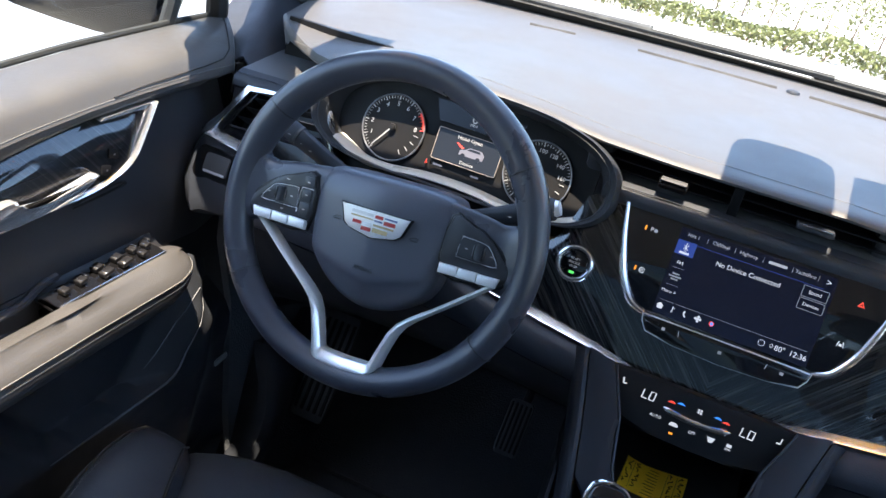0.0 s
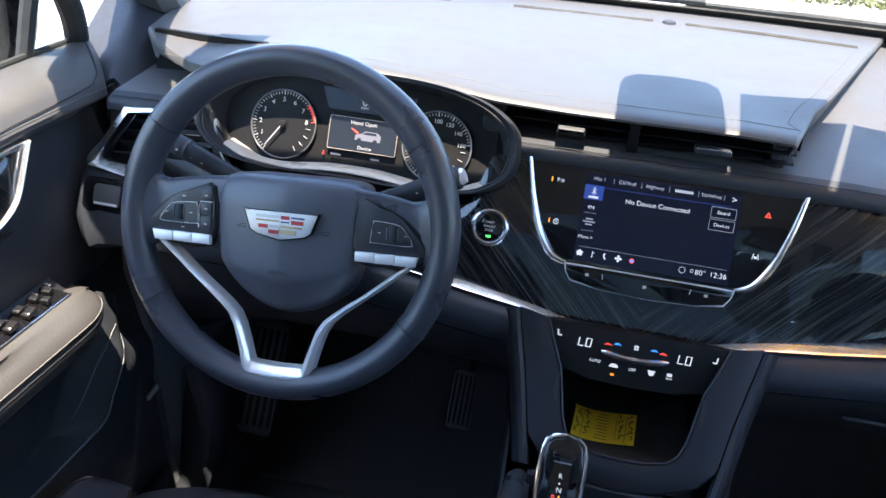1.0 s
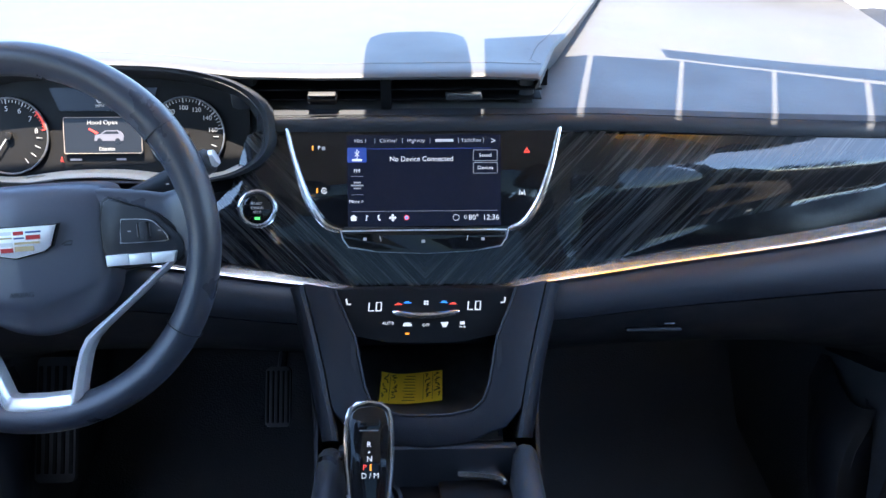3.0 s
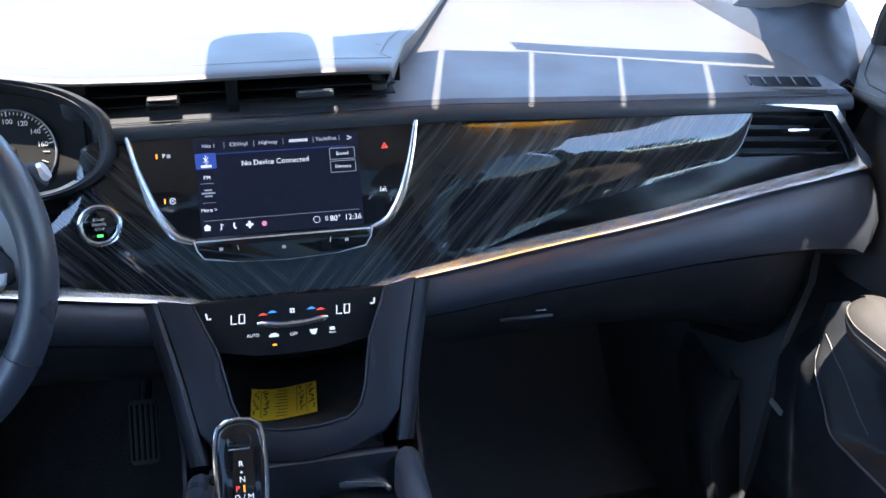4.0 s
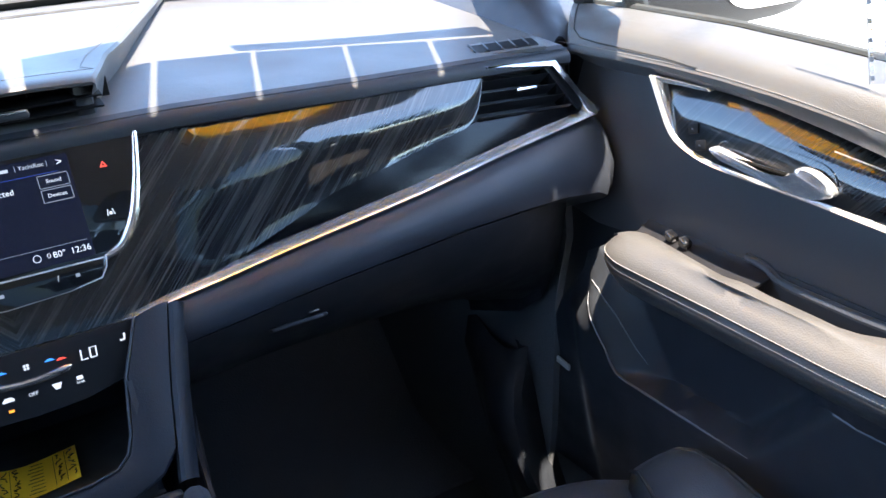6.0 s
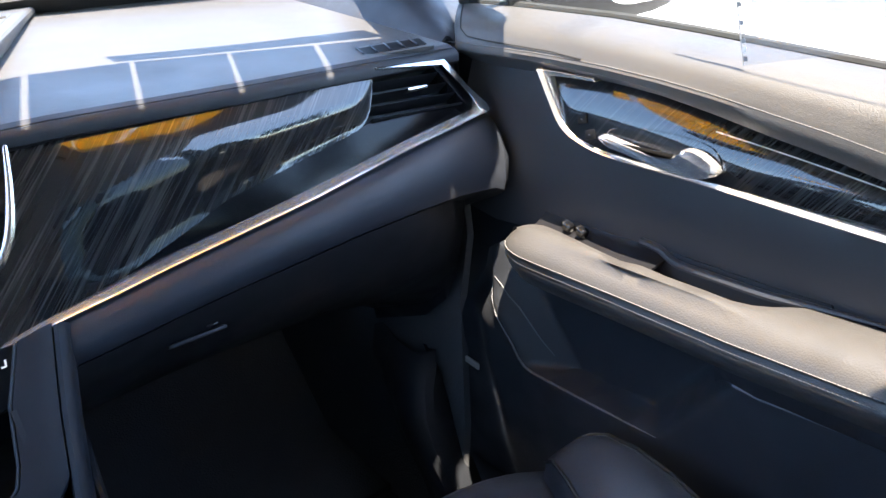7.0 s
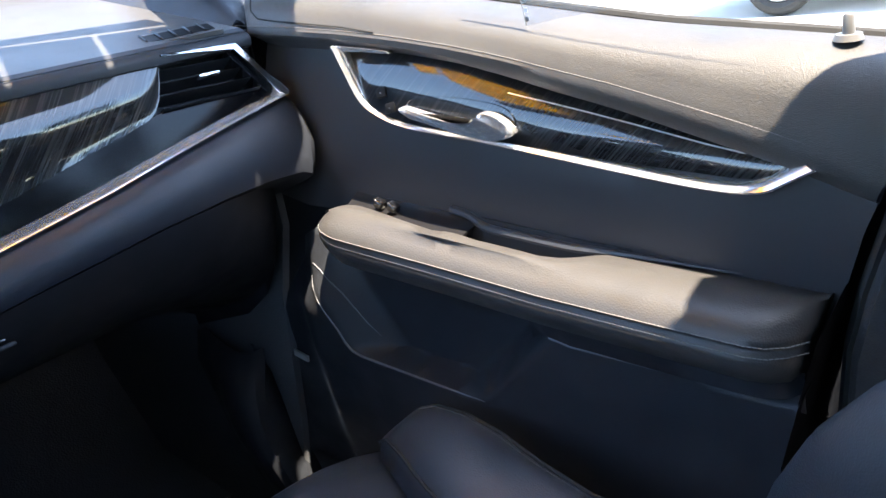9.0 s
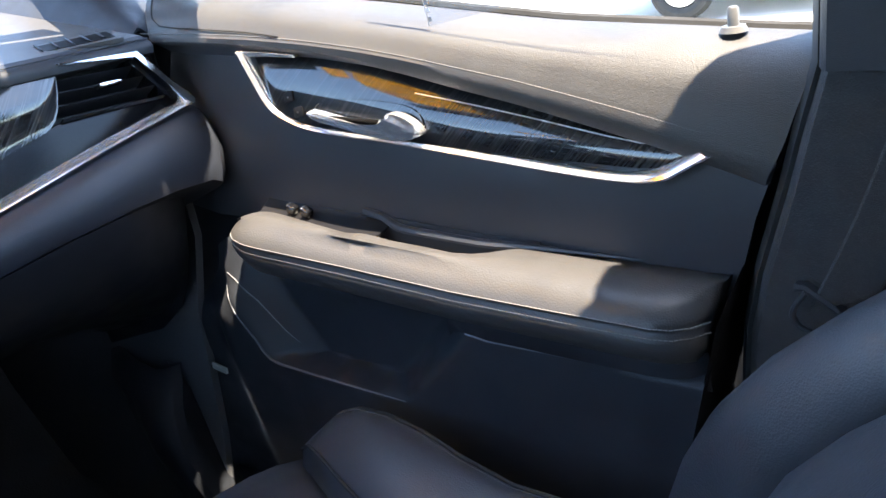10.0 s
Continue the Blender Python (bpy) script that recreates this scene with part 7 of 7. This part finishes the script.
# ---- outside the car ----
MIRRORGLASS = material("wing_mirror_glass", (0.75, 0.80, 0.84), 0.03, metal=1.0)
for sgn in (-1, 1):
    wing = thing("wing_mirror", (sgn * 0.95, 0.06, 0.82), "gloss black wing mirror on the door", "wing mirror", "wing mirrors")
    rows = []
    for f, w, h, y in ((0, 0.80, 0.75, 0.010), (0.1, 1, 1, 0.025), (0.4, 1, 1, 0.06), (0.75, 0.88, 0.85, 0.11), (1, 0.5, 0.45, 0.15)):
        rows.append([Vector((sgn * (1.025 + 0.180 * w * math.copysign(abs(math.cos(a)) ** 0.55, math.cos(a))), y, 0.885 + 0.095 * h * math.copysign(abs(math.sin(a)) ** 0.6, math.sin(a)))) for a in np.linspace(0, 2 * math.pi, 28, endpoint=False)])
    part("housing", grid(rows, closed=True, caps=True), DARKGLOSS, wing, "gloss black housing")
    mid, wide = (1.082, 0.108) if sgn > 0 else (1.135, 0.062)
    face = [(mid + wide * math.copysign(abs(math.cos(a)) ** 0.5, math.cos(a)), 0.885 + 0.070 * math.copysign(abs(math.sin(a)) ** 0.55, math.sin(a))) for a in np.linspace(0, 2 * math.pi, 28, endpoint=False)]
    FM = Matrix(((sgn, 0, 0, 0), (0, 0, -1, 0.008), (0, 1, 0, 0), (0, 0, 0, 1)))
    part("glass", prism(face, 0, 0.004), MIRRORGLASS, wing, M=FM)
    part("glass_rim", tube([Vector((a, b, 0.003)) for a, b in face], 0.0045, 8, closed=True), BRIGHT, wing, "bright rim of the mirror", FM)
    if sgn > 0:
        for k, w in enumerate(("OBJECTS IN MIRROR ARE", "CLOSER THAN THEY APPEAR")):
            letters("lettering", w, 0.010, Matrix(((1, 0, 0, 1.082), (0, 0, -1, 0.0035), (0, 1, 0, 0.842 - 0.012 * k), (0, 0, 0, 1))), HARD, wing)
    part("foot", tube([Vector((sgn * 0.83, 0.05, 0.80)), Vector((sgn * 0.90, 0.06, 0.82)), Vector((sgn * 0.95, 0.06, 0.845))], [0.035, 0.03, 0.03], 10, flat=0.6), BODY, wing)
# scuttle, wipers and bonnet
bm = grid([[Vector((x, 0.62 - 0.10 * (x / 0.75) ** 2 + dy, z)) for x in np.linspace(-0.76, 0.76, 13)] for dy, z in ((0.0, 0.925), (0.03, 0.915), (0.12, 0.90), (0.20, 0.905))], thick=0.01)
tagged(part("scuttle", bm, HARD), "black plastic scuttle below the windscreen", "scuttle", kind="structure")
for x0, x1 in ((-0.60, 0.05), (0.02, 0.62)):
    w = thing("wiper", (x0, 0.68, 0.93), "black windscreen wiper lying at rest", "wiper", "wipers")
    part("blade", tube([Vector((x0, 0.655 - 0.10 * (x0 / 0.75) ** 2, 0.935)), Vector((x1, 0.645 - 0.10 * (x1 / 0.75) ** 2, 0.94))], 0.006, 6), RUBBER, w)
    part("arm", tube([Vector((x0, 0.73, 0.92)), Vector(((x0 + x1) / 2, 0.69, 0.935))], 0.008, 6), HARD, w)
bm = grid([[Vector((x, y - 0.12 * (x / 0.8) ** 2, z - 0.06 * (x / 0.85) ** 4)) for x in np.linspace(-0.86, 0.86, 15)] for y, z in ((0.80, 0.89), (1.1, 0.855), (1.4, 0.80), (1.7, 0.72), (1.85, 0.60), (1.88, 0.2), (1.86, -0.2))], thick=0.01)
tagged(part("bonnet", bm, BODY), "dark blue painted bonnet", "bonnet", kind="structure")

# parked car across the lane
TYRE = material("tyre", (0.02, 0.02, 0.02), 0.85, vary=0.1, scale=30)
WHITEPAINT = material("white_paint", (0.75, 0.75, 0.74), 0.3, coat=1.0)
TINT = material("tinted_glass", (0.01, 0.012, 0.014), 0.05, coat=1.0)


def parked(x, y, turn, label, paint):
    M = Matrix.Translation((x, y, GROUND_Z)) @ Matrix.Rotation(radians(turn), 4, "Z")
    c = thing("parked_car", M, label, "car", "parked cars")
    side = [(-2.2, 0.35), (-2.25, 0.75), (-2.1, 1.0), (-1.7, 1.08), (1.0, 1.02), (1.9, 0.90), (2.2, 0.72), (2.25, 0.40), (2.1, 0.28), (-2.1, 0.28)]
    rows = [[Vector((u, w, v)) for u, v in side] for w in (-0.88, -0.92, 0.92, 0.88)]
    part("body", grid(rows, closed=True, caps=True), paint, c, M=M)
    cabin = [(-1.9, 1.05), (-1.65, 1.50), (-0.9, 1.62), (0.1, 1.60), (0.45, 1.50), (1.1, 1.00)]
    part("cabin", grid([[Vector((u, w * (0.80 if v > 1.2 else 0.90), v)) for u, v in cabin] for w in (-1, 1)], closed=True, caps=True), paint, c, M=M)
    for w in (-1, 1):
        for a, b in ((-1.55, -0.75), (-0.68, 0.10)):
            part("window", prism([(a, 1.10), (b, 1.10), (b - 0.02, 1.50), (a + 0.12, 1.46)], 0, 0.012), TINT, c, M=M @ Matrix(((1, 0, 0, 0), (0, -0.22 * w, -w, w * 1.10), (0, 1, 0, 0), (0, 0, 0, 1))))
        for u in (-1.35, 1.35):
            WMx = M @ Matrix.Translation((u, w * 0.86, 0.325))
            t = part("wheel", tube([Vector((0.25 * math.cos(a), 0, 0.25 * math.sin(a))) for a in np.linspace(0, 2 * math.pi, 32, endpoint=False)], 0.075, 10, closed=True), TYRE, c, "black tyre", WMx)
            part("rim", prism([(0.188 * math.cos(a), 0.188 * math.sin(a)) for a in np.linspace(0, 2 * math.pi, 30, endpoint=False)], -0.09, 0.07, 0.02), SILVER, t, M=WMx @ Matrix.Rotation(radians(-90 * w), 4, "X"))
    return c


parked(8.93, 0.68, 90, "white car parked across the lane", WHITEPAINT)
parked(-3.4, 1.2, 90, "white car parked beside the driver's side", WHITEPAINT)

# low hedges in front
LEAF = material("hedge_leaf", (0.095, 0.105, 0.03), 0.6, vary=0.35, scale=3)
BARK = material("hedge_wood", (0.10, 0.07, 0.05), 0.9)


def hedge(x0, x1, y, height, deep, count, seed):
    h = thing("hedge", ((x0 + x1) / 2, y, GROUND_Z), "low green hedge along the lot", "hedge", "hedges")
    r = np.random.RandomState(seed)
    co, fa = [], []
    for k in range(count):
        x = r.uniform(x0, x1)
        top_h = height * (0.8 + 0.25 * math.sin(x * 1.7) * math.sin(x * 0.6 + 1) + 0.1 * r.rand())
        p = np.array([x, y + r.uniform(-deep, deep), GROUND_Z + top_h * r.rand() ** 0.6])
        a, b = r.normal(size=3), r.normal(size=3)
        a, b = a / np.linalg.norm(a) * 0.07, b / np.linalg.norm(b) * 0.05
        n = len(co)
        co += [p - a, p + b * 0.8, p + a, p - b * 0.8]
        fa.append((n, n + 1, n + 2, n + 3))
    me = bpy.data.meshes.new("leaves")
    me.from_pydata([tuple(c) for c in co], [], fa)
    me.materials.append(LEAF)
    tagged(part("leaves", me, LEAF, h), kind="stuff")
    for k in range(int((x1 - x0) / 0.8)):
        x = x0 + 0.4 + 0.8 * k
        part("stem", tube([Vector((x, y, GROUND_Z)), Vector((x + 0.08, y + 0.05, GROUND_Z + height * 0.5))], [0.03, 0.012], 6), BARK, h)


hedge(-5, 24, 18.5, 0.5, 0.6, 14000, 3)
hedge(-8, 34, 27.0, 2.2, 1.0, 22000, 5)
